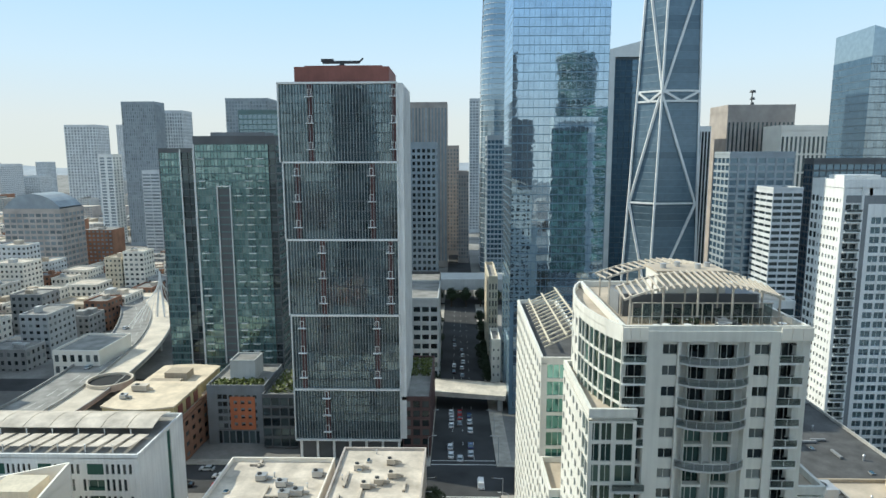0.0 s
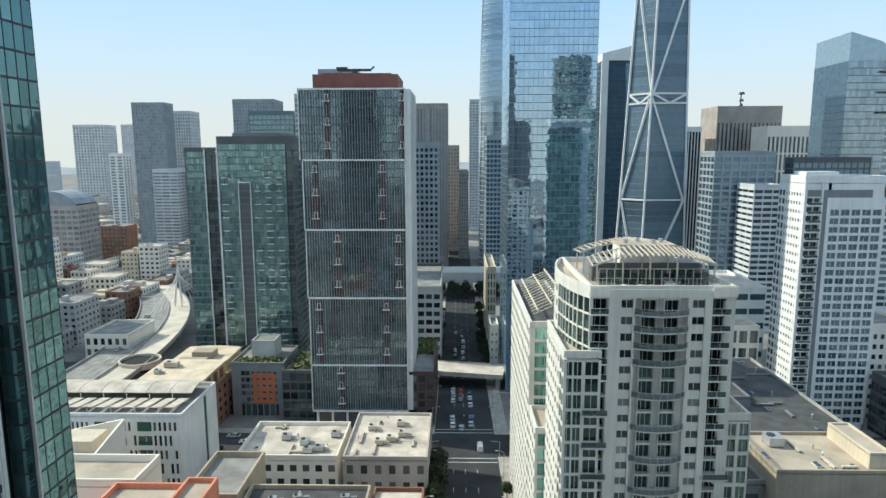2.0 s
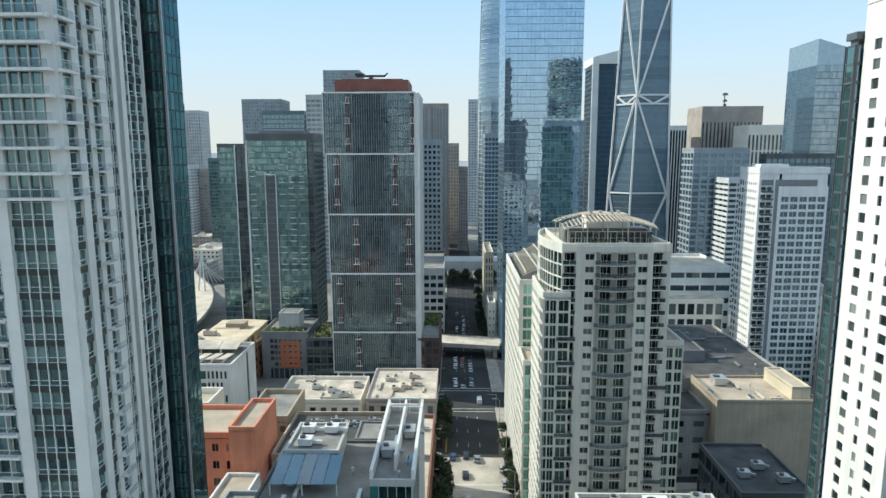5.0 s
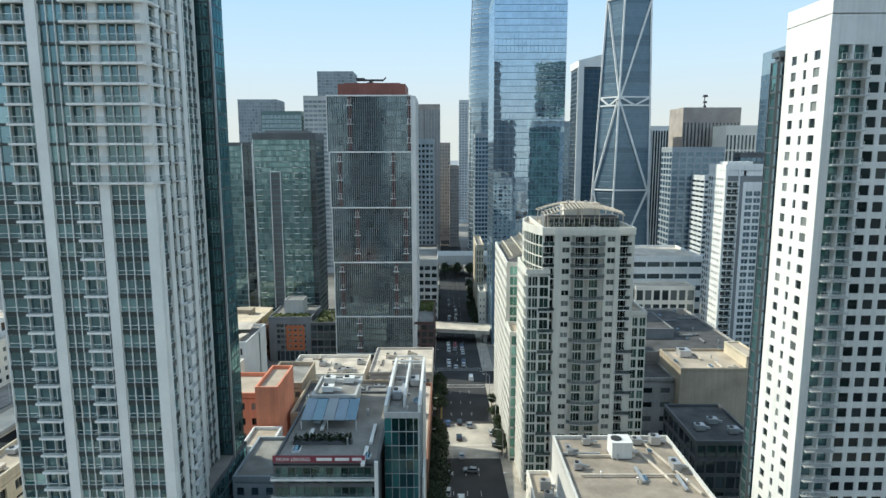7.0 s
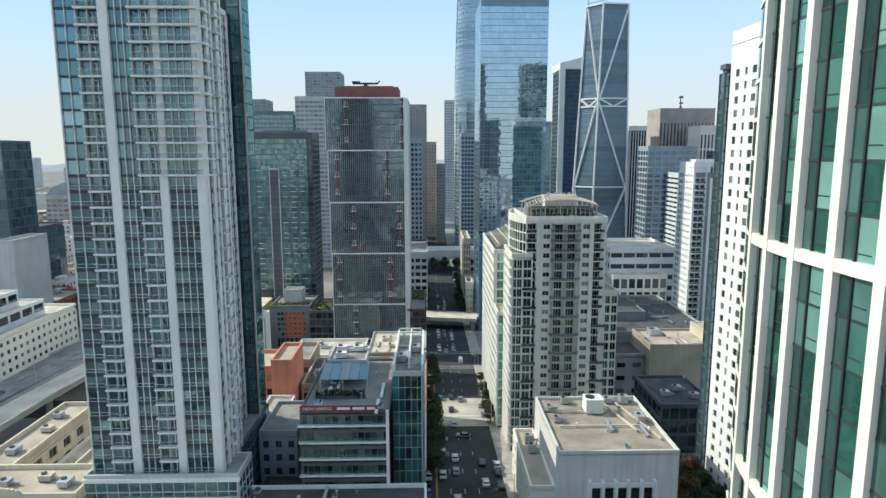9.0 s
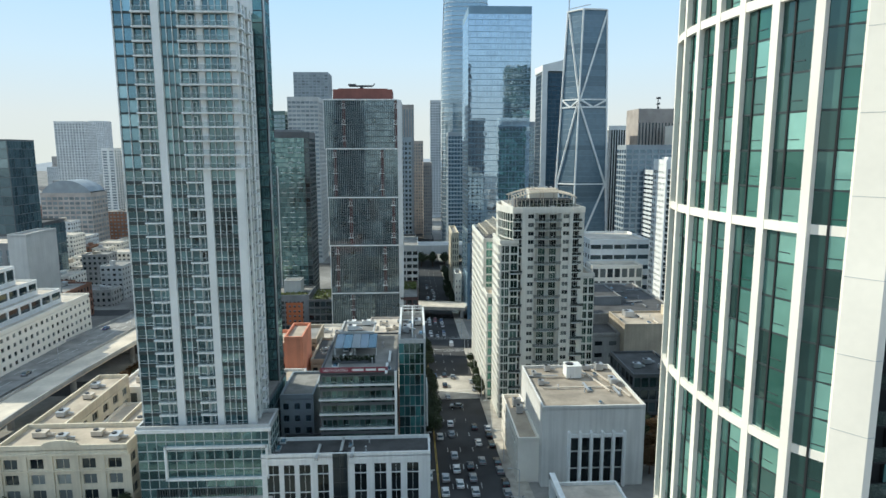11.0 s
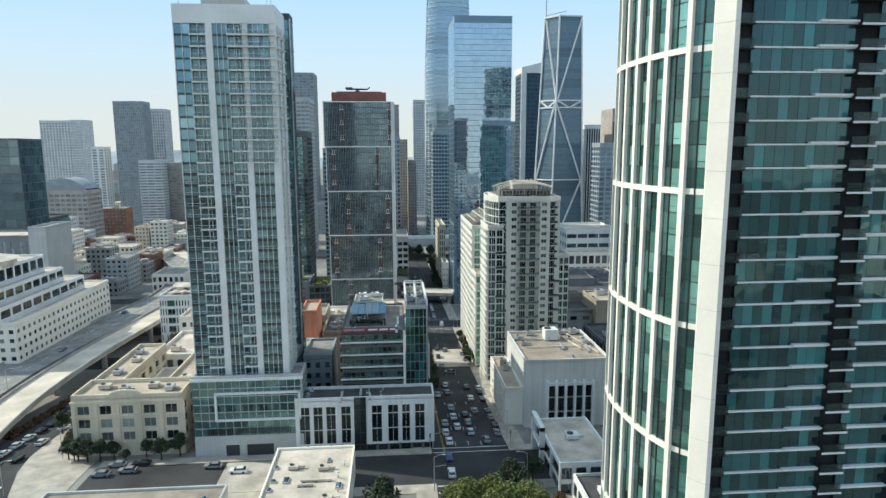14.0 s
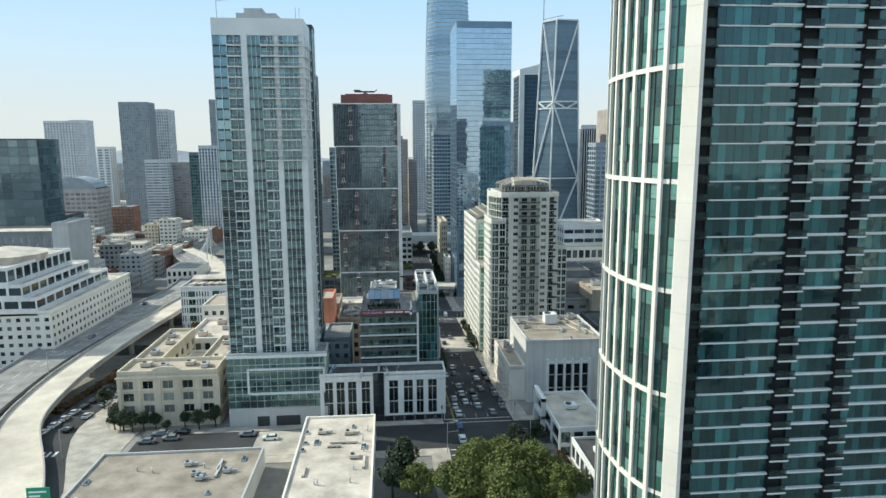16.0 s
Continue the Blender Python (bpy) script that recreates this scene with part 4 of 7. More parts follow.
for j in range(5):
    z = 24.5 + j * 3.56
    gg = Geo()
    gg.box(-33.3, -15.7, 19.9, 20.6, z - .18, z + .18)
    gg.box(-33.3, -15.7, 19.9, 20.0, z + .18, z + 1.1, 1)
    part("terrace_band", gg, [WHITE, G_BALC], b.o, "white balcony band with a glass rail")
gg = Geo()
gg.box(-15.7, -15.1, 20.0, 20.7, 8, 41.9)
part("corner_pier", gg, WHITE, b.o)
b.done(90, 35)
b = Building("office_corner_tower", "narrow teal glass corner tower of the office", -14.8, -8.2, 28.8, 56, 6, 46, GREYPANEL, ROOFGREY, 0.9)
b.face("S", 5, 14, None, None, 8, 46, pier=0.09, band=0.12, glass=G_DEEP, d=0.12)
b.face("E", 6, 14, 28.8, 38, 8, 46, pier=0.09, band=0.12, glass=G_DEEP, d=0.12)
b.fbox(b.w, "E", 38, 56, -.5, .1, 5, 46)
gg = Geo()
gg.box(-8.0, -7.7, 29.5, 37, 24, 34)
part("side_banner", gg, WHITE, b.o, "plain white banner on the side wall")
gg = Geo()
for x in (-14.8, -8.7):
    gg.box(x, x + .5, 29, 55.8, 46.8, 48.3)
gg.box(-11.6, -11.2, 33, 55, 46.0, 48.6)
gg.box(-14.2, -8.8, 55.0, 55.3, 48.6, 48.9)
for x in (-14.4, -12.6, -10.8, -9.0):
    gg.beam((x, 55.2, 46), (x, 55.2, 49), .18)
gg.box(-14.2, -8.8, 52.0, 52.3, 48.6, 48.9)
part("roof_screen", gg, PALEPIER, b.o)
hvac(-13, 38, 46.1, 1.6, 3, 1.6)
hvac(-10, 45, 46.1, 1.6, 3, 1.4)
b.done(60, 35)
b = Building("office_penthouse", "pale blue glazed penthouse on the office roof", -30.5, -21.5, 40.5, 51.5, 41.6, 45.2, GREYPANEL, ROOFGREY, 0.4)
b.face("S", 6, 1, pier=0.2, band=0.5, glass=G_STEEL)
b.face("W", 6, 1, pier=0.2, band=0.5, glass=G_STEEL)
b.done()
tr = thing("glazed_roof_terrace", -26, 35, 41.6, "pale blue glazed canopy over the roof terrace", "canopy")
for i in range(5):
    gg = Geo()
    xa = -31 + i * 2.1
    gg.add([(xa, 33.5, 43.4), (xa + 2.0, 33.5, 43.4), (xa + 2.0, 40.3, 45.0), (xa, 40.3, 45.0), (xa, 33.5, 43.5), (xa + 2.0, 33.5, 43.5), (xa + 2.0, 40.3, 45.1), (xa, 40.3, 45.1)],
           [(3, 2, 1, 0), (4, 5, 6, 7), (0, 1, 5, 4), (1, 2, 6, 5), (2, 3, 7, 6), (3, 0, 4, 7)])
    part("roof_pane", gg, (SOLAR, G_STEEL, HAZEDARK)[i % 3], tr)
for x in (-31, -26, -20.6):
    gg = Geo()
    gg.beam((x, 33.6, 41.5), (x, 33.6, 43.5), .15)
    part("post", gg, WHITE, tr)
hd = thing("roof_hedge", -26, 28, 41.6, "dark green hedge in planters on the terrace", "hedge")
gg, g2 = Geo(), Geo()
gg.box(-31, -20.5, 27.2, 28.6, 41.5, 42.2)
part("planter", gg, DARKGREY, hd)
R8 = random.Random(2)
for k in range(320):
    q = Vector((R8.uniform(-31, -20.5), R8.uniform(27, 28.8), R8.uniform(42.1, 43.2)))
    a = Vector((R8.gauss(0, 1), R8.gauss(0, 1), R8.gauss(0, 1))).normalized() * .35
    c = a.cross(Vector((R8.gauss(0, 1), 1, 1))).normalized() * .25
    g2.add([q - a, q - c, q + a, q + c], [(0, 1, 2, 3)])
part("foliage", g2, LEAFDARK, hd, kind="stuff")
for x, y in ((-27.5, 43), (-24, 48), (-28, 48)):
    hvac(x, y, 45.3, 2.2, 1.8, 1.3, WHITE)
bn = thing("banner", -24.5, 20.2, 41.6, "long dark red banner with white letters along the roof edge", "banner")
gg = Geo()
gg.box(-32.8, -17.2, 20.15, 20.3, 41.8, 43.0)
part("cloth", gg, SIGNRED, bn)


def lettering(text, x, y, z, size, mat, parent, face="S"):
    cu = bpy.data.curves.new("lettering", "FONT")
    cu.body, cu.size, cu.extrude = text, size, 0.02
    tmp = bpy.data.objects.new("lettering", cu)
    scene.collection.objects.link(tmp)
    me = bpy.data.meshes.new_from_object(tmp.evaluated_get(bpy.context.evaluated_depsgraph_get()))
    bpy.data.objects.remove(tmp)
    me.materials.append(mat)
    ob = new("lettering", me)
    ob.parent = parent
    ob.matrix_basis = Matrix.Translation(Vector((x, y, z)) - Vector(parent.location)) @ Matrix.Rotation(math.pi / 2, 4, "X")
    return ob


lettering("NOW LEASING", -32.2, 20.12, 42.1, 0.85, WHITE, bn)
gg = Geo()
for xa, w in ((-25.4, 2.6), (-22.3, 2.4), (-19.4, 1.6)):
    gg.box(xa, xa + w, 20.08, 20.15, 42.15, 42.65)
part("lettering_bar", gg, WHITE, bn)

# The windowless grey building with a fluted window bay
b = Building("grey_hall", "pale grey windowless hall with a tall fluted window bay", 20.2, 45.8, 24, 54, 7.5, 30, HALLSTONE, ROOFDUST, 0.8)
b.blank("S", 20.2, 26.6)
b.blank("S", 40.8, 45.8)
b.blank("S", 26.6, 40.8, 23.4, 30)
b.blank("S", 26.6, 40.8, 6, 10)
b.blank("W")
b.blank("E")
b.face("S", 5, 3, 26.6, 40.8, 10, 23.4, pier=0.3, band=0.25, glass=G_NIGHT, d=0.4)
for i in range(6):
    gg = Geo()
    x = 26.8 + i * 2.76
    gg.box(x - .3, x + .3, 22.7, 24, 10, 24.4)
    part("flute", gg, WHITE, b.o, "white projecting flute")
gg = Geo()
gg.box(27.1, 40.3, 23.3, 24, 22.8, 23.6)
part("lintel", gg, WHITE, b.o)
b.done(30, 18)
b = Building("grey_hall_wing", "lower pale wing beside the grey hall", 14.8, 20.2, 27, 56, 7.5, 20.5, WARMWHITE, ROOFTAN, 0.9)
b.face("W", 8, 3, None, None, 9, 20, pier=2.2, band=2.4, glass=G_CLEAR)
b.blank("S")
b.done(24, 18)
for x, y, w, l, h in ((33, 46, 4.2, 4, 3.6), (27, 51, 1.6, 1.6, 1.6), (42.5, 40, 1.6, 3, 1.8), (42, 51, 2, 2, 2), (23, 40, 1.4, 1.4, 1.4), (38, 51, 2, 1.5, 1.4), (18, 44, 1.6, 1.6, 2.2), (18, 49, 2.2, 1.6, 2.2), (22.5, 47, 1, 3, 1.2)):
    hvac(x, y, 30.1 if x > 20 else 20.6, w, l, h, WHITE if w > 3 else None)
pp = thing("roof_pipework", 35, 40, 30.1, "pale pipes running across the grey roof", "pipework")
gg = Geo()
for a, c in (((36, 52, 30.6), (40, 34, 30.6)), ((39, 53, 30.6), (44, 30, 30.6)), ((23, 37, 30.5), (43, 37, 30.5)), ((24, 45, 30.5), (36, 45, 30.5))):
    gg.beam(a, c, .35)
part("pipe", gg, ROOFWHITE, pp)

# The low white building in front of it
b = Building("small_white_building", "small white two-storey building with square columns", 20, 34, -16, 9, 10, 18.6, WHITE, ROOFWHITE, 0.8)
b.face("W", 3, 2, -16, 9, 10.5, 18.6, pier=1.6, band=0.7, glass=G_RED, d=0.45)
b.face("S", 4, 2, None, None, 10.5, 18.6, pier=1.0, band=1.1, glass=G_RED)
b.done(20, 15)
gg = Geo()
fr = thing("white_portal_frame", 20, 8, 11, "tall white portal frame of square columns", "frame")
for y in (-1, 8.5):
    gg.box(18.8, 20, y - .6, y + .6, 11, 21.5)
gg.box(18.8, 20, -1.6, 9.1, 20.4, 21.6)
gg.box(18.8, 20, -1.6, 9.1, 15.4, 16.2)
part("portal", gg, WHITE, fr)
b = Building("lower_white_building", "low white annex with a dark flat roof", 23, 36, -36, -17, 10.5, 16.5, WHITE, ROOFDARK, 0.7)
b.face("W", 5, 1, None, None, 11.5, 16, pier=1.0, band=0.8, glass=G_RED)
b.face("S", 4, 1, None, None, 11.5, 16, pier=1.0, band=0.8, glass=G_RED)
b.done(20, 15)
hvac(29, -26, 16.6, 5, 4, 1.2, WHITE)
hvac(27, -2, 18.7, 3, 3, 1.2, WHITE)

# The curved tower: white grid over teal glass on the bowed side, dark balconied glass on the flat side
o = thing("curved_tower", 45, -64, 11, "tall curved tower with a white grid over teal glass", "skyscraper")
CX, CY, CR = 45.2, -64.4, 30.1
A0, STEP, NB = 211.6, 6.8, 7
FH = 2.76
ZB = [87.0 + 6 * FH * k for k in range(-4, 6)]


def arc(i, r=CR):
    """The bow: a circle that opens a little towards the cream corner pier."""
    a = A0 - STEP * i
    r += 0.9 * max(0.0, min(1.0, (a - 184) / 20.0)) * max(0.0, min(1.0, (213 - a) / 8.0))
    return CX + r * math.cos(radians(a)), CY + r * math.sin(radians(a))


def bow_box(g, u0, u1, d0, d1, z0, z1):
    """A piece of the bow between two bays' fractions, from depth d0 to d1."""
    k = 2 if u1 - u0 > .8 else 1
    for q in range(k):
        a, b_ = u0 + (u1 - u0) * q / k, u0 + (u1 - u0) * (q + 1) / k
        g.prism([arc(a, CR - d0), arc(a, CR - d1), arc(b_, CR - d1), arc(b_, CR - d0)], z0, z1)


for i in range(1, NB + 1):
    grid = Geo()
    (x, y), (x2, y2) = arc(i, CR + .35), arc(i, CR - .15)
    grid.beam(((x + x2) / 2, (y + y2) / 2, 11), ((x + x2) / 2, (y + y2) / 2, 176), .66, .5, up=(x2 - x, y2 - y, 0))
    part("column", grid, WARMWHITE, o, "cream column of the bowed grid")
for z in ZB:
    grid = Geo()
    for i in range(NB):
        bow_box(grid, max(i, .3), i + 1, -.3 if i else .02, .2, z - .36, z + .36)
    part("grid_band", grid, WARMWHITE, o, "cream band of the bowed grid")
panes2, slit, inner, bars = Geo(), Geo(), Geo(), Geo()
RB = random.Random(31)
for i in range(NB):
    bow_box(bars, i + .575, i + .615, -.02, .4, 11, 176)
    for j in range(-27, 33):
        z = 87.0 + j * FH
        for u0, u1, dp, mt in ((.09 if i else .3, .575, .08, G_TEAL), (.62, .91, .12, G_TEALSHADE)):
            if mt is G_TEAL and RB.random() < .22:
                mt = G_TEALSHADE
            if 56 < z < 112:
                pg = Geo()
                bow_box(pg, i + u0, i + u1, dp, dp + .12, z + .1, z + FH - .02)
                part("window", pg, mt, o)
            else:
                bow_box(slit if mt is G_TEALSHADE else panes2, i + u0, i + u1, dp, dp + .12, z + .1, z + FH - .02)
        bow_box(inner, max(i, .3), i + 1, .06, .8, z - .05, z + .11)
        bow_box(inner, i + .3, i + .575, .05, .2, z + .78, z + .84)
# the last bay has no column at its far end: sheer glass between pale slab edges
for j in range(-27, 33):
    z = 87.0 + j * FH
    pg = Geo()
    bow_box(pg, NB + .14, NB + .80, -.05, .1, z + .14, z + FH - .12)
    part("end_window", pg, G_TEAL, o)
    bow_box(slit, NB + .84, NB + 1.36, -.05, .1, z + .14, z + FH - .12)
    pg = Geo()
    bow_box(pg, NB + .12, NB + 1.38, -.14, .4, z - .12, z + .14)
    part("slab_edge", pg, WARMWHITE, o)
bow_box(bars, NB + .79, NB + .85, -.06, .2, 11, 176)
part("bowed_glazing", panes2, G_TEAL, o, kind="stuff")
part("bowed_side_light", slit, G_TEALSHADE, o, kind="stuff")
part("spandrel_band", inner, SPANDREL, o, "dark recessed spandrels", "stuff")
part("dark_mullion", bars, BLACKRECESS, o, "near-black slim mullions", "stuff")
gg = Geo()
gg.prism([(47.5, -78.3), (47.5, -50.5), (18.6, -50.5)] + [arc(i, CR - .8) for i in (NB + 1.3, NB + .6, 7, 6, 5, 4, 3, 2, 1)] + [(19.2, -78.3)], 11, 176)
part("core", gg, DARKGREY, o)
gg = Geo()
gg.box(47.5, 62, -78.2, -52, 11, 124)
part("east_core", gg, DARKGREY, o)
gg = Geo()
gg.prism([(18.65, -79.75), (20.1, -81.6), (20.75, -81.45), (20.75, -78.3), (19.0, -78.2)], 11, 178)
pier = part("corner_pier", gg, WARMWHITE, o, "cream corner pier")
gg = Geo()
for k in range(30):
    gg.prism([(18.62, -79.74), (20.1, -81.63), (20.78, -81.48), (20.7, -81.3), (20.1, -81.5), (18.8, -79.7)], 12.2 + 5.52 * k, 12.24 + 5.52 * k)
part("panel_joint", gg, GREYPANEL, pier, "fine joint between cladding panels")
gls, dk, sl = Geo(), Geo(), Geo()
R2 = random.Random(9)
FLAT = ((23.35, 35.9, 10, -79.4), (38.85, 45.5, 5, -79.4), (48.2, 62.0, 11, -79.0))
for j in range(-27, 33):
    z = 87.0 + j * FH
    for xa, xb in ((20.75, 23.35), (35.9, 38.85), (45.5, 48.2)):
        # near-black sheet stands in for the shade inside the balcony recess
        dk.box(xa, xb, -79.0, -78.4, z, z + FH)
        ba = Geo()
        yo = -80.5 if xa > 30 else -80.0
        ba.box(xa - .1, xb + .1, yo, -78.6, z - .28, z - .12)
        if xa > 30:
            ba.box(xa - .1, xb + .1, yo - .08, yo + .02, z - .30, z - .06, 1)
        ba.box(xa, xb, yo + .04, yo + .1, z - .12, z + .95, 2)
        ba.box(xa, xb, yo + .02, yo + .12, z + .95, z + 1.0)
        part("balcony", ba, [BLACKRECESS, PALEPIER, G_RAIL], o, "dark balcony in its recess")
    for xa, xb, n, yy in FLAT:
        if xa > 46 and z > 121:
            continue
        w = (xb - xa) / n
        for i in range(n):
            q = Geo() if xa < 30 and 56 < z < 110 else gls
            q.box(xa + i * w + .02, xa + (i + 1) * w - .02, yy + R2.uniform(-.012, .012), yy + .2, z + .16, z + FH - .04)
            if q is not gls:
                part("window", q, G_DEEP, o)
        lip = xa if xa > 38 else 31.2
        sl.box(xa, xb, yy - .35, yy + .3, z - .07, z + .11)
        sl.box(lip, xb, yy - .6, yy + .25, z + .10, z + .34)
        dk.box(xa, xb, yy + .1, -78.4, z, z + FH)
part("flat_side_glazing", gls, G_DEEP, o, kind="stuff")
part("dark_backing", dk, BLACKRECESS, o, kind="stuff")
part("slab_edge", sl, PALEPIER, o, "thin pale slab edges", "stuff")

# The ivory balcony tower with the roof trellis
b = Building("balcony_tower", "ivory apartment tower with curved balconies and a roof trellis", 20.4, 43.4, 76, 104, 2, 74, IVORY, ROOFTAN, 1.0, inset=1.6)
NF, F = 26, 2.73
Z0 = 2.07
ZT = Z0 + NF * F
b.face("S", 1, NF, 20.6, 23.4, Z0, ZT, pier=0.2, band=0.3, glass=G_NIGHT, d=1.4, mull=2)
b.face("S", 1, NF, 25.3, 27.3, Z0, ZT, pier=0.14, band=1.46, glass=G_CLEAR, d=0.3, mull=1, low=.73)
for xa, xb in ((28.6, 31.1), (32.2, 34.7)):
    b.face("S", 1, 4, xa, xb, ZT - 4 * F, ZT, pier=0.2, band=0.55, glass=G_NIGHT, d=1.3, mull=2, low=.25)
    b.face("S", 1, NF - 4, xa, xb, Z0, ZT - 4 * F, pier=0.2, band=0.30, glass=G_DIM, d=1.1, mull=2)
b.face("S", 1, NF, 36.5, 38.6, Z0, ZT, pier=0.14, band=1.46, glass=G_CLEAR, d=0.3, mull=1, low=.73)
b.face("S", 1, NF, 39.7, 42.5, Z0, ZT, pier=0.2, band=0.3, glass=G_NIGHT, d=1.4, mull=2)
for xa, xb, o_ in ((20.4, 20.6, 0), (23.4, 25.37, .3), (27.23, 27.6, .3), (27.6, 28.7, -.9), (31.0, 32.3, -.9), (34.6, 35.9, -.9), (35.9, 36.57, .3), (38.53, 39.7, .3), (42.5, 43.4, .05)):
    gg = Geo()
    b.fbox(gg, "S", xa, xb, -1.6, o_, 1, ZT)
    part("pier", gg, IVORY, b.o)
gg = Geo()
b.fbox(gg, "S", 20.4, 43.4, -1.6, .35, ZT, 74.4)
part("fascia", gg, IVORY, b.o)
gg = Geo()
for xa, xb in ((20.3, 23.5), (39.6, 43.5)):
    for k in range(3):
        w = (xb - xa) / 3
        gg.box(xa + k * w + .03, xa + (k + 1) * w - .03, 75.5, 75.68, 73.3, 74.9)
part("parapet_panel", gg, WARMWHITE, b.o, "cream parapet panels over the balcony stacks")
b.face("N", 7, NF, None, None, Z0, ZT, pier=1.3, band=1.4, glass=G_CLEAR)
b.face("E", 7, NF, None, None, Z0, ZT, pier=1.9, band=1.5, glass=G_CLEAR)
# bowed west side: glass near the corner, then wall with small windows
bow = [(20.4 - 3.0 * math.sin(math.pi * k / 9) ** .75, 104 - 28 * k / 9) for k in range(10)]
wg, gt, gc = Geo(), Geo(), Geo()
for k in range(9):
    p_, q_ = bow[k], bow[k + 1]
    if k >= 5:
        seg_face(wg, gt, p_, q_, Z0, ZT, NF, 2, .2, .32, .2)
    else:
        seg_face(wg, gc, p_, q_, Z0, ZT, NF, 1, 1.7, 1.5, .25)
wg.prism([(20.37, 76.2), (20.37, 103.8)] + bow[1:-1], ZT, 74.0)
for p_, q_ in zip(bow, bow[1:]):
    t_ = (Vector(q_) - Vector(p_)).normalized() * .3
    wg.prism([p_, q_, (q_[0] - t_.y, q_[1] + t_.x), (p_[0] - t_.y, p_[1] + t_.x)], 73.9, 75.0)
part("bowed_wall", wg, IVORY, b.o, "bowed ivory side wall")
part("bowed_glass", gt, G_DIM, b.o, "green glass of the bowed corner", "stuff")
part("small_window", gc, G_CLEAR, b.o, kind="stuff")
gg = Geo()
gg.prism([(20.3, 76.8), (20.3, 103.4)] + [(x + .35, y) for x, y in bow[1:-1]], 74.0, 74.06)
part("bow_deck", gg, ROOFTAN, b.o, "sandy deck over the bowed side")
bal = Geo()
n = 8
front = [(-4.4 + 8.8 * i / n, -.25 - 1.5 * math.sin(math.pi * i / n) ** .6) for i in range(n + 1)]
bal.prism(front + [(4.4, 1.0), (-4.4, 1.0)], -.12, .12)
for (xa, ya), (xb, yb) in zip(front, front[1:]):
    bal.add([(xa, ya, .15), (xb, yb, .15), (xb, yb, 1.05), (xa, ya, 1.05)], [(0, 1, 2, 3)], 1)
    bal.beam((xa, ya, 1.08), (xb, yb, 1.08), .07)
    bal.beam((xa, ya, 0), (xa, ya, 1.08), .05)
bal = bal.mesh("curved_balcony", [GREYPANEL, G_RAIL])
side = {}
for w in (2.9, 3.0):
    g = Geo()
    g.box(0, w, -.5, 1.0, -.12, .12)
    g.box(0, w, -.5, -.44, 1.04, 1.1)
    for i in (0, 4, 8):
        g.box(w * i / 8 - .02, w * i / 8 + .02, -.5, -.45, .1, 1.05)
    g.box(0, w, -.4, -.36, .1, 1.0, 1)
    side[w] = g.mesh("balcony", [PALEPIER, G_RAIL])
wide = Geo()
wide.prism([(0, -.9), (.8, -1.3), (3.4, -1.3), (4.2, -.9), (4.2, .4), (0, .4)], -.16, .16)
wide.box(.1, 4.1, -1.15, -1.08, .16, 1.0, 1)
wide = wide.mesh("wide_balcony", [GREYPANEL, G_RAIL])
for j in range(NF):
    z = Z0 + j * F
    if j >= NF - 4 or j % 2 == 0:
        put("curved_balcony", bal, b.o, 31.75, 76, z, "grey curved balcony with a rail")
    if j >= NF - 5:
        put("balcony", side[2.9], b.o, 20.5, 76, z)
    elif j % 2:
        put("wide_balcony", wide, b.o, 19.3, 75.4, z)
    if j >= NF - 9:
        put("balcony", side[3.0], b.o, 39.6, 76, z)
    elif j % 2:
        put("wide_balcony", wide, b.o, 39.2, 75.6, z)
b.done(150, 70)
tb = thing("roof_trellis", 31, 88, 74.1, "curved cream roof trellis of slats on posts", "trellis")


def vault(x):
    return 77.4 + 2.7 * math.sin(math.pi * (x - 20.5) / 22.5) ** .8


for i in range(25):
    x = 21.6 + i * .84
    h = vault(x)
    gg = Geo()
    gg.beam((x, 77.6 + 2.2 * abs(x - 31.7) / 10, h - .6), (x, 84.4, h + .25), .15, .26)
    part("slat", gg, TRELLIS, tb)
for i in range(22):
    x = 21.6 + i * .96
    gg = Geo()
    gg.beam((x, 90.5, vault(x) + .15), (x, 98.5 - 2.5 * abs(x - 31.7) / 10, vault(x) - .35), .13, .24)
    part("slat", gg, TRELLIS, tb)
for y, dz in ((79.6, -.5), (84.3, 0.05), (90.6, 0), (97, -.4)):
    gg = Geo()
    pr = None
    for i in range(17):
        x = 21.4 + i * 1.27
        q = (x, y, vault(x) + dz)
        if pr:
            gg.beam(pr, q, .26)
        pr = q
    part("curved_beam", gg, TRELLIS, tb)
for x in (22.2, 26.4, 30.8, 35.2, 41.2):
    for y in (79.6, 84.3, 90.6, 96.8):
        gg = Geo()
        gg.beam((x, y, 74.05), (x, y, vault(x) - .2), .22)
        part("post", gg, TRELLIS, tb)
lh = thing("lift_house", 31.5, 88, 74.1, "cream lift house with vents on the tower roof", "plant room")
gg = Geo()
gg.box(27.2, 36.4, 84.8, 90.2, 74.05, 80.0)
part("wall", gg, IVORY, lh)
gg = Geo()
gg.box(27.0, 36.6, 84.6, 90.4, 80.0, 80.25)
part("roof", gg, ROOFTAN, lh)
for x, y in ((28.6, 87), (31, 88.4), (33.2, 86.6), (35, 88)):
    gg = Geo()
    gg.cyl(x, y, 80.2, 80.9, .42, 10)
    part("vent", gg, METAL, lh)
for x in (24.6, 39.0):
    gg = Geo()
    gg.box(x - 2.4, x + 2.4, 85.5, 91.5, 74.05, 76.9)
    part("side_room", gg, MIDGREY, lh, "grey side room below the trellis")
pv = thing("roof_pavilion", 31.5, 81, 74.1, "glazed pavilion with slim pale frames below the trellis", "pavilion")
k = 0
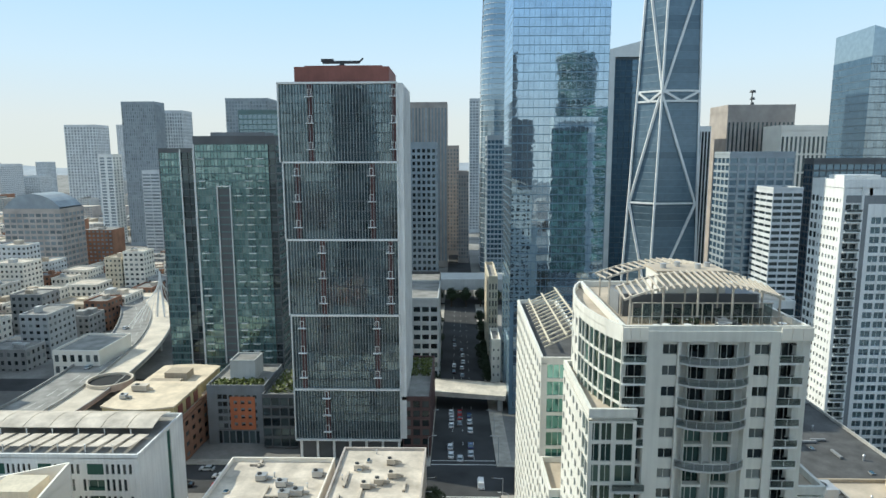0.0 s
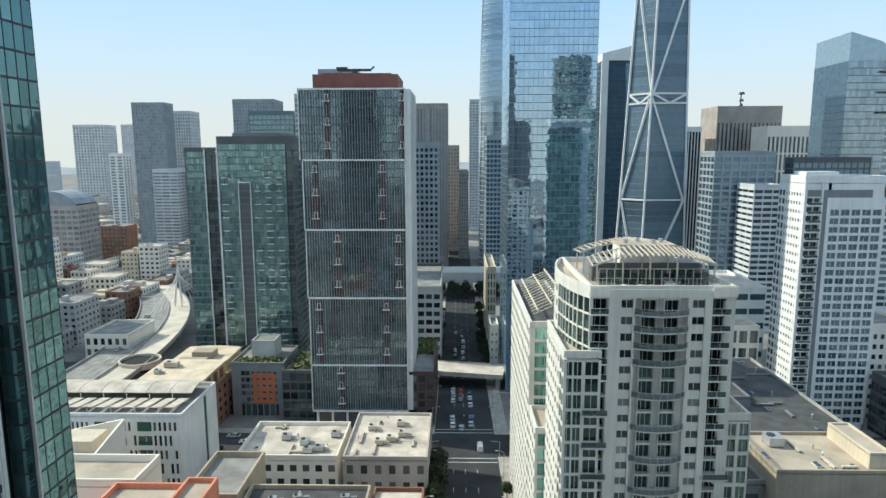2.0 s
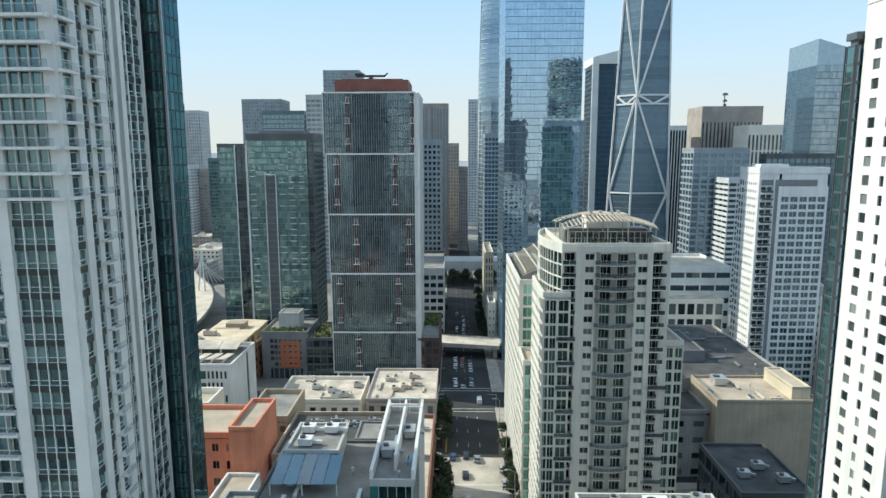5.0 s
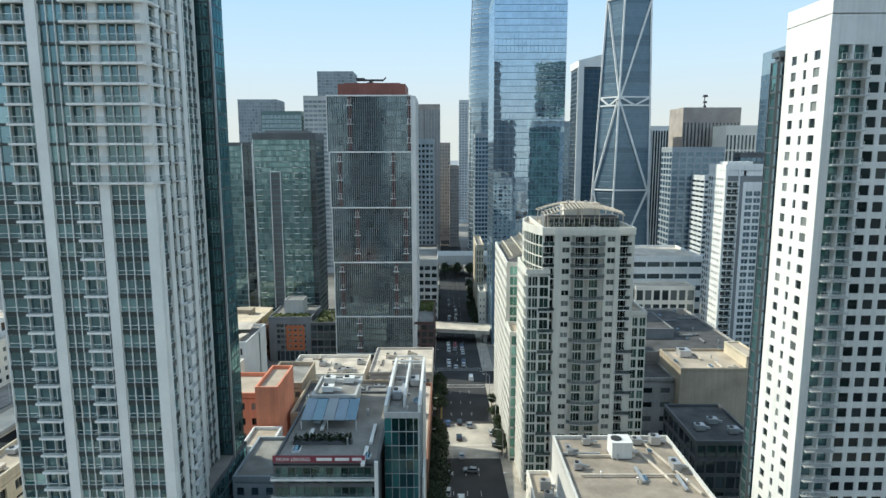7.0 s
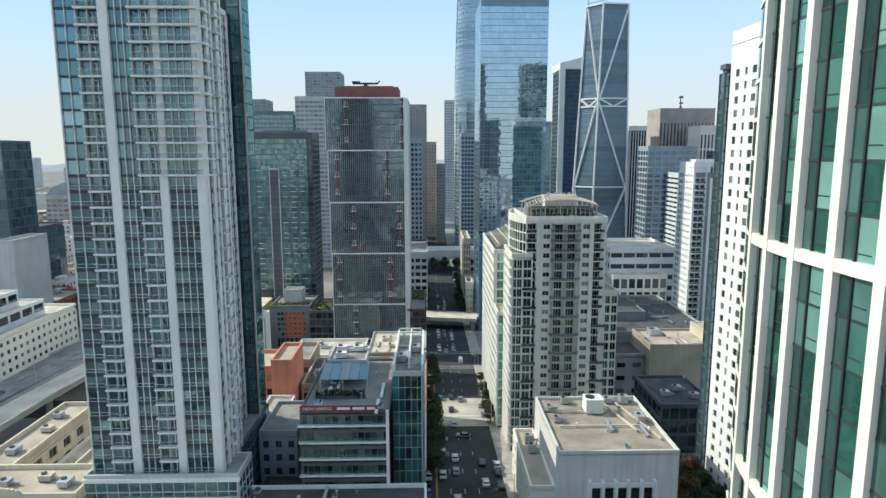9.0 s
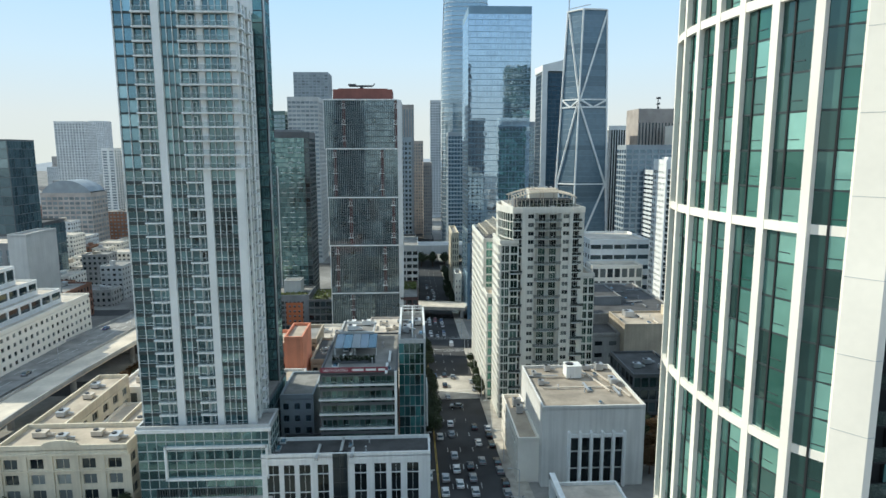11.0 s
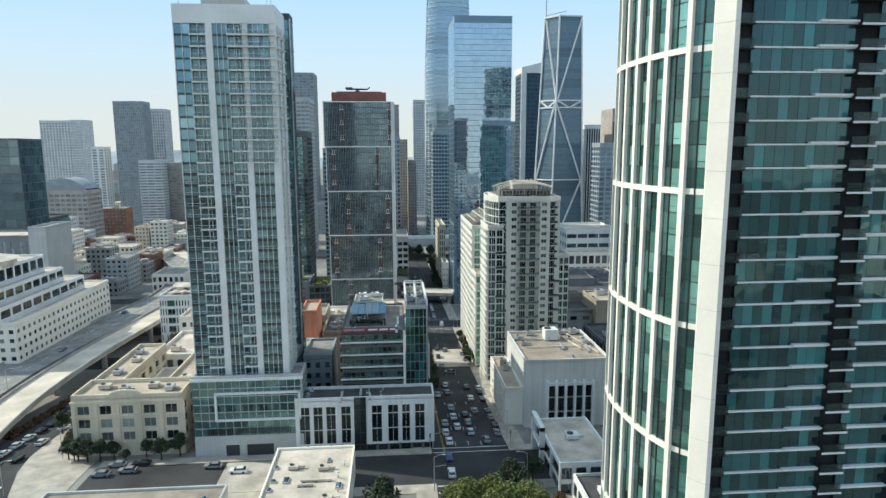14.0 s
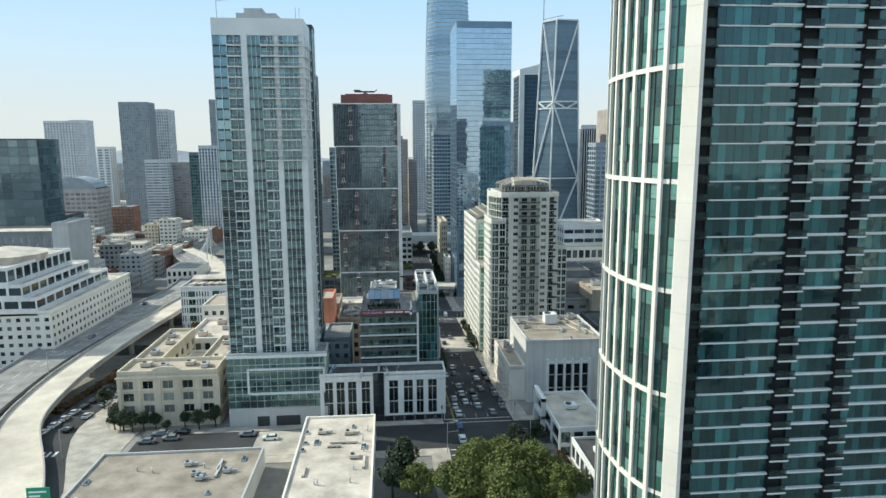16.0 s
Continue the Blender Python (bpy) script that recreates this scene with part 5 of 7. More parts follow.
for x in np.arange(22.6, 40.4, 1.28):
    gg = Geo()
    gg.box(x + .06, x + 1.2, 79.9, 79.96, 74.2, 76.9 if k % 4 else 76.3)
    part("pane", gg, G_RAIL, pv)
    gg = Geo()
    gg.box(x - .05, x + .05, 79.84, 80.0, 74.05, 77.0)
    gg.box(x - .05, x + 1.28, 79.84, 80.0, 76.9, 77.0)
    part("frame", gg, TRELLIS, pv)
    k += 1
gg = Geo()
gg.box(22.5, 40.5, 84.2, 84.6, 74.05, 77.2)
part("back_wall", gg, DARKGREY, pv, "dark back wall of the pavilion")
for x in np.arange(21.2, 42.8, 1.35):
    gg = Geo()
    gg.beam((x, 76.75, 75.0), (x, 76.75, 76.0), .05)
    gg.beam((x, 76.75, 76.0), (x + 1.35, 76.75, 76.0), .05)
    part("terrace_rail", gg, METAL, pv)
R9 = random.Random(44)
for k in range(26):
    x, y = R9.uniform(21.8, 41.2), R9.choice((R9.uniform(77, 78.8), R9.uniform(77, 84), R9.uniform(92, 102)))
    if k % 3 == 0:
        o = thing("planter", x, y, 74.1, "dark planter with a shrub on the roof terrace", "planter", "terrace planters")
        gg = Geo()
        gg.box(x - .5, x + .5, y - .3, y + .3, 74.05, 74.6)
        part("box", gg, DARKGREY, o)
        gg = Geo()
        for q in range(40):
            p = Vector((x + R9.gauss(0, .35), y + R9.gauss(0, .25), 74.6 + R9.uniform(0, .9)))
            a = Vector((R9.gauss(0, 1), R9.gauss(0, 1), R9.gauss(0, 1))).normalized() * .25
            c = a.cross(Vector((R9.gauss(0, 1), 1, 1))).normalized() * .18
            gg.add([p - a, p - c, p + a, p + c], [(0, 1, 2, 3)])
        part("foliage", gg, LEAFDARK, o)
    elif k % 3 == 1:
        o = thing("terrace_table", x, y, 74.1, "small grey table on the roof terrace", "table", "terrace tables")
        gg = Geo()
        gg.cyl(x, y, 74.75, 74.8, .5, 12)
        part("tabletop", gg, PALEPIER, o)
        gg = Geo()
        gg.cyl(x, y, 74.05, 74.75, .06, 8)
        gg.cyl(x, y, 74.05, 74.1, .3, 10)
        part("leg", gg, DARKMETAL, o)
    else:
        hvac(x, y if y > 90 else y + 1.5, 74.1, 1.1, .9, .9)
b = Building("tower_lower_bay", "lower glazed bay of the ivory tower", 16.4, 22.4, 75, 94, 2, 63.6, IVORY, ROOFTAN, 1.0)
b.face("W", 6, 22, 79, 94, 2, 63, pier=1.2, band=1.5, glass=G_CLEAR, mull=1)
b.face("W", 2, 22, 75, 79, 2, 63, pier=.25, band=.45, glass=G_DIM)
b.face("S", 2, 22, 16.4, 19.4, 2, 63, pier=.25, band=.45, glass=G_DIM, mull=1)
b.face("S", 1, 22, 19.4, 22.4, 2, 63, pier=.9, band=.5, glass=G_DIM, mull=1)
b.done(60, 50)
b = Building("tower_side_bay", "lower balconied bay of the ivory tower", 43.5, 47.6, 77, 100, 2, 52.4, IVORY, ROOFTAN, 1.0)
b.face("S", 2, 18, None, None, 2, 52, pier=.5, band=.6, glass=G_DIM, d=.45, mull=1)
b.face("W", 4, 18, 77, 84, 2, 52, pier=.5, band=.6, glass=G_DIM, d=.45)
b.done(28, 40)
b = Building("cream_slab", "long cream apartment slab with a sloping trellis roof", 14.6, 24, 106, 150, 0, 60, IVORY, ROOFDARK, 1.0)
b.face("W", 14, 19, None, None, 1, 60, pier=1.4, band=1.4, glass=G_CLEAR, mull=1)
b.face("S", 1, 19, 15.6, 19, 1, 60, pier=.2, band=.6, glass=G_TEAL, mull=2)
b.blank("S", 14.6, 15.6)
b.blank("S", 19, 24)
gg = Geo()
for i in range(14):
    y = 112 + i * 2.6
    gg.beam((16, y, 61), (23.6, y, 64.5), .25)
for x in (17, 20, 23):
    gg.beam((x, 112, 61.4 + (x - 16) * .46), (x, 147, 61.4 + (x - 16) * .46), .3)
part("roof_trellis", gg, CREAM, b.o)
b.done(60, 45)
b = Building("cream_low_bay", "low cream bay at the foot of the slab", 14.6, 20.2, 94.2, 105.6, 2, 42, IVORY, ROOFTAN, 1.0)
b.face("W", 4, 13, None, None, 2, 42, pier=1.2, band=1.4, glass=G_CLEAR)
b.face("S", 2, 13, None, None, 2, 42, pier=.4, band=.6, glass=G_TEAL)
b.done(60, 35)

# ---- low buildings on the far side ----
b = Building("tan_warehouse", "tan windowless warehouse with a brown flat roof", 69, 97, 108, 127.6, 1, 26.6, TAN, ROOFTAN, 0.8)
b.blank("S"); b.blank("W"); b.blank("E")
b.done()
b = Building("roof_plant_room", "cream plant room on the tan roof", 90, 95, 110, 126, 26.6, 30, CREAM, ROOFTAN, 0.5)
for f in "SWE":
    b.blank(f)
b.done()
hvac(75, 122, 26.7, 3.5, 4, 2.2)
b = Building("dark_warehouse", "grey warehouse with dark flat roofs", 52, 100, 128, 188, 0, 25.6, CONCRETE, ROOFDARK, 0.8)
for f in "SWE":
    b.blank(f)
b.done()
b = Building("dark_roof_block", "grey block on the dark flat roof", 66, 80, 145, 170, 25.6, 29, MIDGREY, ROOFDARK, 0.5)
for f in "SWE":
    b.blank(f)
b.done()
b = Building("grey_side_block", "grey side block of the warehouse", 52, 68.8, 112, 127.8, 1, 22, CONCRETE, ROOFDARK, 0.8)
b.face("S", 3, 4, None, None, 2, 21, pier=2.6, band=3, glass=G_CLEAR)
b.blank("W")
b.done()
b = Building("white_garage", "white concrete parking garage with open decks", 88, 122, 225, 262, -5, 42, WHITE, ROOFWHITE, 1.2)
# dark panes fill the open decks in place of the shade inside
b.face("S", 5, 8, pier=.6, band=3.4, glass=G_RED, d=.38)
b.face("W", 7, 8, pier=1.6, band=3.2, glass=G_RED, d=.38)
b.done(60)
b = Building("garage_terrace", "lower white terrace of the garage", 86, 114, 212, 224.6, -4, 30, WARMWHITE, ROOFWHITE, 1.0)
b.face("S", 7, 5, pier=1.0, band=2.0, glass=G_CLEAR)
b.face("W", 5, 5, pier=1.0, band=2.0, glass=G_CLEAR)
b.done(40)
b = Building("small_dark_block", "small dark block with plant on its roof", 60, 76, 72, 96, 3, 20, DARKGREY, ROOFDARK, 0.8)
b.face("S", 6, 4, pier=.4, band=1, glass=G_RED)
b.face("W", 6, 4, pier=.4, band=1, glass=G_RED)
b.done(20)
hvac(64, 80, 20.1); hvac(69, 84, 20.1); hvac(72, 78, 20.1)

b = Building("white_roofed_block", "low rose stone block with a bright pale roof", -30.6, -8.3, 132.5, 161, -.5, 16.6, ROSE, ROOFWHITE, 0.8)
b.face("S", 6, 3, None, None, 2, 16, pier=2.0, band=2.2, glass=G_CLEAR)
b.face("E", 8, 3, None, None, 2, 16, pier=1.8, band=2.2, glass=G_CLEAR)
b.done(30, 10)
for x, y in ((-25, 150), (-19, 143), (-16, 146), (-22, 141), (-17, 153)):
    hvac(x, y, 16.7, 2.2, 1.8, 1.5, ROOFWHITE)
b = Building("white_stepped_block", "low block with a white stepped roof", -61, -33, 138, 160, 0, 13.6, WARMWHITE, ROOFWHITE, 1.2)
b.face("S", 8, 3, None, None, 1, 13, pier=1.6, band=2.0, glass=G_CLEAR)
b.blank("W"); b.blank("E")
b.done(24, 10)
for x, y in ((-42, 142), (-39, 143), (-44, 147), (-36, 152), (-50, 150)):
    hvac(x, y, 13.7, 2.6, 2, 1.5)
b = Building("grey_stone_block", "narrow grey stone block with a stepped parapet", -57, -45.6, 97, 116, 3, 25.5, TAN, ROOFGREY, 1.4)
b.face("S", 4, 6, None, None, 4, 25, pier=1.4, band=1.8, glass=G_CLEAR)
b.blank("E")
b.done(16, 10)
b = Building("dark_roofed_block", "low block with a dark flat roof and pipes", -45, -19.2, 80, 104.6, 3, 24, TAN, ROOFDARK, 1.0)
b.face("S", 9, 5, None, None, 4, 23, pier=1.2, band=1.6, glass=G_CLEAR)
b.face("E", 8, 5, None, None, 4, 23, pier=1.4, band=1.6, glass=G_CLEAR)
b.blank("W")
b.done(40, 10)
for x, y in ((-42, 92), (-40, 93.5), (-36, 90), (-33, 96), (-31, 98), (-29, 98), (-27, 97.5), (-34, 100), (-39, 99), (-24, 100), (-38, 86), (-30, 84)):
    hvac(x, y, 24.1, 1.6, 1.3, 1.0)
b = Building('street_side_block', 'brown street-side block with a white roof', -18.8, -7.8, 58, 107.5, 3, 22, BRICK, ROOFWHITE, 1.0)
b.face('E', 14, 5, None, None, 4, 22, pier=1.5, band=1.6, glass=G_CLEAR)
b.blank('S'); b.blank('W'); b.blank('N')
b.done(40, 15)
hvac(-12, 100, 22.1, 2.4, 2, 1.4, WHITE); hvac(-14, 92, 22.1); hvac(-11, 84, 22.1)
b = Building("roof_cabin", "grey cabin on the dark roof", -26, -20, 83, 93, 24, 27, MIDGREY, ROOFGREY, 0.5)
for f in "SWE":
    b.blank(f)
b.done()
b = Building("orange_building", "orange stucco building with a taller corner", -68, -52, 77, 93, 3, 30.4, ORANGE, ROOFTAN, 1.2)
b.face("S", 5, 6, None, None, 5, 30, pier=1.7, band=2.3, glass=G_CLEAR, mull=1)
b.blank("E"); b.blank("W")
b.done(24, 15)
b = Building("orange_corner_tower", "orange stucco stair tower", -51.8, -46, 72.5, 89, 3, 34, ORANGE, ROOFTAN, 1.0)
for f in "SWE":
    b.blank(f)
b.done()
b = Building("white_low_block", "white block with a sunken tan roof", -92, -64.6, 93.6, 104.4, 2, 30.2, WARMWHITE, ROOFTAN, 1.6)
for f in "SWEN":
    b.blank(f)
b.done()
b = Building("cream_slant_block", "cream block with a slanted parapet over its roof", -106, -86, 108, 129.5, 2, 24, WARMWHITE, ROOFTAN, 0.8)
b.face("S", 6, 5, None, None, 4, 23, pier=1.6, band=1.8, glass=G_CLEAR)
b.blank("E"); b.blank("W"); b.blank("N")
gg = Geo()
gg.prism([(-86.4, 112), (-85.9, 112), (-85.9, 129.6), (-86.4, 129.6)], 23.4, 24.9)
gg.add([(-86.4, 112, 24.8), (-85.9, 112, 24.8), (-85.9, 129.6, 24.8), (-86.4, 129.6, 24.8), (-86.4, 112, 25), (-85.9, 112, 25), (-85.9, 129.6, 28.6), (-86.4, 129.6, 28.6)],
       [(3, 2, 1, 0), (4, 5, 6, 7), (0, 1, 5, 4), (1, 2, 6, 5), (2, 3, 7, 6), (3, 0, 4, 7)])
gg.add([(-103, 129.1, 24.8), (-86.4, 129.1, 24.8), (-86.4, 129.6, 24.8), (-103, 129.6, 24.8), (-103, 129.1, 25), (-86.4, 129.1, 28.6), (-86.4, 129.6, 28.6), (-103, 129.6, 25)],
       [(3, 2, 1, 0), (4, 5, 6, 7), (0, 1, 5, 4), (1, 2, 6, 5), (2, 3, 7, 6), (3, 0, 4, 7)])
part("slanted_parapet", gg, WARMWHITE, b.o)
gg = Geo()
gg.box(-98, -89, 120, 127, 24, 27)
part("roof_room", gg, CREAM, b.o, "cream roof room")
b.done(30, 15)
b = Building("pale_green_building", "white apartment block with green recesses and a roof pergola", -124, -74, 136, 160, .5, 26.4, WHITE, ROOFGREY, 0.9, inset=1.0)
secs = [(-124, -120.6, 0), (-120.6, -117, 1), (-117, -109.2, 0), (-109.2, -105.6, 1), (-105.6, -98, 0), (-98, -94.4, 1), (-94.4, -86.4, 0), (-86.4, -82.2, 1), (-82.2, -74, 0)]
gq = Geo()
for xa, xb, green in secs:
    if green:
        b.face("S", 1, 6, xa, xb, 1.6, 25.6, pier=0.3, band=1.3, glass=G_DIM, d=0.7, mull=1)
        for j in range(6):
            gq.box(xa + .1, xb - .1, 136.1, 136.6, 1.4 + j * 4.0, (5.3 if j == 5 else 2.9) + j * 4.0)
    else:
        n = max(2, round((xb - xa) / 1.3))
        w = (xb - xa) / n
        for j in range(6):
            z0_ = 1.6 + j * 4.0
            b.face("S", n, 1, xa, xb, z0_, z0_ + 4.0, pier=.62, band=1.0 + .5 * (j % 2), glass=G_CLEAR, d=.3, skip=lambda i, q, j=j: (i * 7 + j * 5) % 6 == 0)
b.blank("S", None, None, 25.6, 26.4)
b.blank("S", None, None, -1, 1.6)
b.blank("E", 136, 150.6); b.blank("E", 152.6, 160)
part("green_panel", gq, DEEPGREEN, b.o, "dark green recess panels")
gg = Geo()
gg.box(-74.6, -74.3, 150.6, 152.6, 0, 26.4)
part("green_strip", gg, DEEPGREEN, b.o, "dark green strip down the side wall")
for i in range(12):
    x = -121 + i * 3.75
    gg = Geo()
    gg.add([(x, 138.5, 27.9), (x + 2.6, 138.5, 27.9), (x + 3.3, 146.5, 27.3), (x + .7, 146.5, 27.3), (x, 138.5, 28.05), (x + 2.6, 138.5, 28.05), (x + 3.3, 146.5, 27.45), (x + .7, 146.5, 27.45)],
           [(3, 2, 1, 0), (4, 5, 6, 7), (0, 1, 5, 4), (1, 2, 6, 5), (2, 3, 7, 6), (3, 0, 4, 7)])
    part("pergola_panel", gg, ROOFWHITE, b.o)
for i in range(7):
    x = -122 + i * 6.6
    gg = Geo()
    pr = None
    for k in range(7):
        y, z = 147.5 + k * 1.7, 28.5 + 1.0 * math.sin(math.pi * k / 6)
        if pr:
            gg.add([(x, pr[0], pr[1]), (x + 6.4, pr[0], pr[1]), (x + 6.4, y, z), (x, y, z), (x, pr[0], pr[1] + .15), (x + 6.4, pr[0], pr[1] + .15), (x + 6.4, y, z + .15), (x, y, z + .15)],
                   [(3, 2, 1, 0), (4, 5, 6, 7), (0, 1, 5, 4), (1, 2, 6, 5), (2, 3, 7, 6), (3, 0, 4, 7)])
        pr = (y, z)
    part("vaulted_panel", gg, ROOFWHITE, b.o, "pale vaulted roof panel")
    for y in (138.8, 147.2, 157.4):
        gg = Geo()
        gg.beam((x + 1, y, 26.3), (x + 1, y, 28.4), .2)
        part("post", gg, WHITE, b.o)
b.done(120, 20)
b = Building("grey_orange_building", "dark grey block with an orange panel and a garden roof", -85.5, -65.5, 204, 226, -3, 17.5, MIDGREY, ROOFGREY, 0.9)
b.face("S", 2, 5, -82, -78.5, 2.5, 15.5, pier=.2, band=.9, glass=G_CLEAR, d=.4)
b.blank("S", None, -82); b.blank("S", -68, None)
b.face("S", 5, 5, -78.5, -68, 2.5, 15.5, pier=.8, band=1.3, glass=G_CLEAR, d=.4)
b.blank("S", -82, -68, 15.5, 17.5)
b.face("S", 7, 1, -83, -67, -2.8, 2.2, pier=.4, band=.5, glass=G_RED)
b.blank("E"); b.blank("W")
gg = Geo()
for j in range(5):
    gg.box(-77.6, -69.6, 203.86, 204, 2.5 + j * 2.6, 3.9 + j * 2.6)
for x in (-77.6, -75.2, -72.6, -70.2):
    gg.box(x, x + 1.2, 203.83, 204, 2.6, 14.2)
part("orange_panel", gg, ORANGEPANEL, b.o, "orange facade panel")
b.done(40, 5)
b = Building("roof_box", "grey metal-clad plant box on the roof", -80, -71, 212, 221, 17.5, 24, GREYPANEL, ROOFGREY, 0.5)
for f in "SWE":
    b.blank(f)
b.done()
b = Building("link_building", "dark low wing with a planted roof", -65.3, -53.5, 200, 226, -3, 16, DARKGREY, ROOFGREY, 0.8)
b.face("S", 4, 5, None, None, -2, 16, pier=.4, band=.9, glass=G_RED)
b.done(20)
b = Building("podium_with_terrace", "dark red podium with a planted terrace", -17.6, -8.6, 193, 235, -4, 18, DARKRED, ROOFGREY, 1.0)
b.face("S", 3, 6, None, None, -1, 18, pier=.8, band=1.0, glass=G_CLEAR)
b.face("E", 10, 6, None, None, -1, 18, pier=1.2, band=1.2, glass=G_CLEAR)
b.done(60, 5)
b = Building("yellow_building", "yellow stucco block with an orange brick base and tan roofs", -113, -87.2, 184, 229, -4, 12.6, BRICKORANGE, ROOFTAN, 1.1)
b.face("E", 9, 4, None, None, -2, 12, pier=2.4, band=1.9, glass=G_CLEAR)
b.blank("S"); b.blank("W"); b.blank("N")
for nm, x0, x1, y0, y1, zt, bow in (("tier", -112, -89.2, 187, 208.5, 17.4, 2.6), ("tier", -111, -90.2, 212, 228.5, 16.2, -1.8)):
    arc_ = [(x1 + (x0 - x1) * k / 8, (y0 if bow > 0 else y1) - bow * math.sin(math.pi * k / 8)) for k in range(9)]
    poly = [(x0, y1), (x1, y1)][::-1] + arc_[::-1] if bow > 0 else [(x0, y0), (x1, y0)] + arc_
    gg = Geo()
    gg.prism(poly, 12.4, zt)
    part("tier_wall", gg, YELLOW, b.o, "yellow stucco upper storey")
    gg = Geo()
    cx_, cy_ = (x0 + x1) / 2, (y0 + y1) / 2
    gg.prism([(cx_ + (x - cx_) * 1.03, cy_ + (y - cy_) * 1.03) for x, y in poly], zt, zt + .5)
    part("tier_roof", gg, CREAMROOF, b.o, "broad tan roof with a bowed edge")
gg = Geo()
gg.box(-89.3, -88.9, 190, 193, 13, 16.6)
gg.box(-89.3, -88.9, 196, 199, 13, 16.6)
gg.box(-89.3, -88.9, 202, 205, 13, 16.6)
part("recess", gg, BROWNRED, b.o, "brown recess in the yellow wall")
gg = Geo()
gg.box(-108, -97, 208.6, 212, 12.4, 17.8)
gg.box(-104, -96, 213, 219, 16.6, 19.4)
part("roof_room", gg, TAN, b.o)
b.done(60, 5)
hvac(-106, 200, 17.9, 5, 2.4, 2.0, ROOFWHITE)
hvac(-108, 193, 17.9, 2, 2, 1.4)
wl_ = thing("ramp_well", -133, 229, 9, "dark oval ramp well with a pale concrete rim", "ramp")
gg = Geo()
for k in range(28):
    a0_, a1_ = 2 * math.pi * k / 28, 2 * math.pi * (k + 1) / 28
    gg.prism([(-133 + 7.6 * math.cos(a0_), 229 + 7.4 * math.sin(a0_)), (-133 + 8.3 * math.cos(a0_), 229 + 8.1 * math.sin(a0_)), (-133 + 8.3 * math.cos(a1_), 229 + 8.1 * math.sin(a1_)), (-133 + 7.6 * math.cos(a1_), 229 + 7.4 * math.sin(a1_))], 8.5, 11.2)
part("rim", gg, DECK, wl_)
# shallow floor in near black: the well's shade put into its colour
gg = Geo()
gg.prism([(-133 + 7.6 * math.cos(2 * math.pi * k / 28), 229 + 7.4 * math.sin(2 * math.pi * k / 28)) for k in range(28)], 8.5, 10.25)
part("well_floor", gg, BLACKRECESS, wl_)

# ---- near low roofs and the cream hotel ----
for nm, x0, x1, y0, y1, zt, faces in (("cream_lowrise", -104, -75.5, 15, 27, 26.8, "SWE"), ("cream_lowrise_wing", -104, -95.5, 27.2, 62, 26.4, "WE"), ("cream_court_block", -85, -74, 27.2, 58, 24.5, "W")):
    b = Building(nm, "cream four-storey building with square window bays", x0, x1, y0, y1, 9, zt, CREAM, ROOFTAN, 1.1, inset=.7)
    for f in faces:
        L = (x1 - x0) if f in "SN" else (y1 - y0)
        b.face(f, max(2, round(L / 5.4)), 3, None, None, 14.2, zt - 1.4, pier=2.7, band=1.35, glass=G_CLEAR, d=.45, mull=1)
        b.blank(f, None, None, 8, 14.6, .2)
        b.blank(f, None, None, zt - 1.2, zt)
    for f in "SNWE":
        if f not in faces:
            b.blank(f)
    if nm == "cream_lowrise":
        gg = Geo()
        gg.box(-104.4, -75.1, 14.5, 15.1, 25.6, 26.1)
        gg.box(-104.4, -75.1, 14.6, 15.1, 21.8, 22.1)
        for i in range(6):
            gg.box(-104.1 + i * 5.66, -103.1 + i * 5.66, 14.72, 15.1, 14.2, 25.6)
        for i in range(12):
            a_ = math.pi * i / 12
            gg.box(-90 - 4 * math.cos(a_), -90 - 4 * math.cos(a_ + math.pi / 12), 14.8, 15.4, 27.5, 27.9 + 1.2 * math.sin(a_ + .13))
        part("cornice", gg, CREAM, b.o)
    b.done(70, 20)
b = Building("courtyard_terrace", "white roof terrace in the cream court", -95.4, -85.2, 27.4, 58, 9, 19.5, WARMWHITE, ROOFWHITE, 0.8)
for f in "SNWE":
    b.blank(f)
b.done()
for x, y, z, w, l in ((-98, 22, 26.9, 3, 2), (-92, 20, 26.9, 2, 2), (-85, 22, 26.9, 2.5, 2), (-80, 20, 26.9, 2, 3), (-100, 35, 26.5, 2, 3), (-99, 46, 26.5, 2.4, 2), (-101, 54, 26.5, 2, 2), (-92, 36, 19.6, 3, 2), (-89, 44, 19.6, 2, 3), (-80, 34, 24.6, 3, 2.4), (-78, 44, 24.6, 2, 3), (-81, 51, 24.6, 3, 3), (-88, 52, 19.6, 2.2, 2)):
    hvac(x, y, z, w, l, 1.3, ROOFWHITE if w > 2.2 else None)
b = Building("cream_annex", "pale rear block with roof terraces", -100, -73, 63, 92, 6, 22, WARMWHITE, ROOFWHITE, 1.2)
b.face("S", 8, 3, None, None, 8, 22, pier=1.4, band=1.6, glass=G_CLEAR)
b.face("W", 9, 3, None, None, 8, 22, pier=1.4, band=1.6, glass=G_CLEAR)
b.done(20, 20)
for x, y in ((-95, 70), (-88, 78), (-80, 72), (-92, 86), (-84, 84)):
    hvac(x, y, 22.1, 3, 2.5, 1.8, ROOFWHITE)
b = Building("tan_roofed_shed", "low grey shed with a broad tan roof", -96, -56.5, -52, -14.5, 10.5, 16.4, GREYPANEL, ROOFDUST, 0.6)
b.face("W", 8, 1, None, None, 11, 15.5, pier=2, band=1.5, glass=G_CLEAR)
for f in "SE":
    b.blank(f)
b.face("N", 8, 1, None, None, 11, 15.5, pier=2, band=1.5, glass=G_CLEAR)
b.done(10, 15)
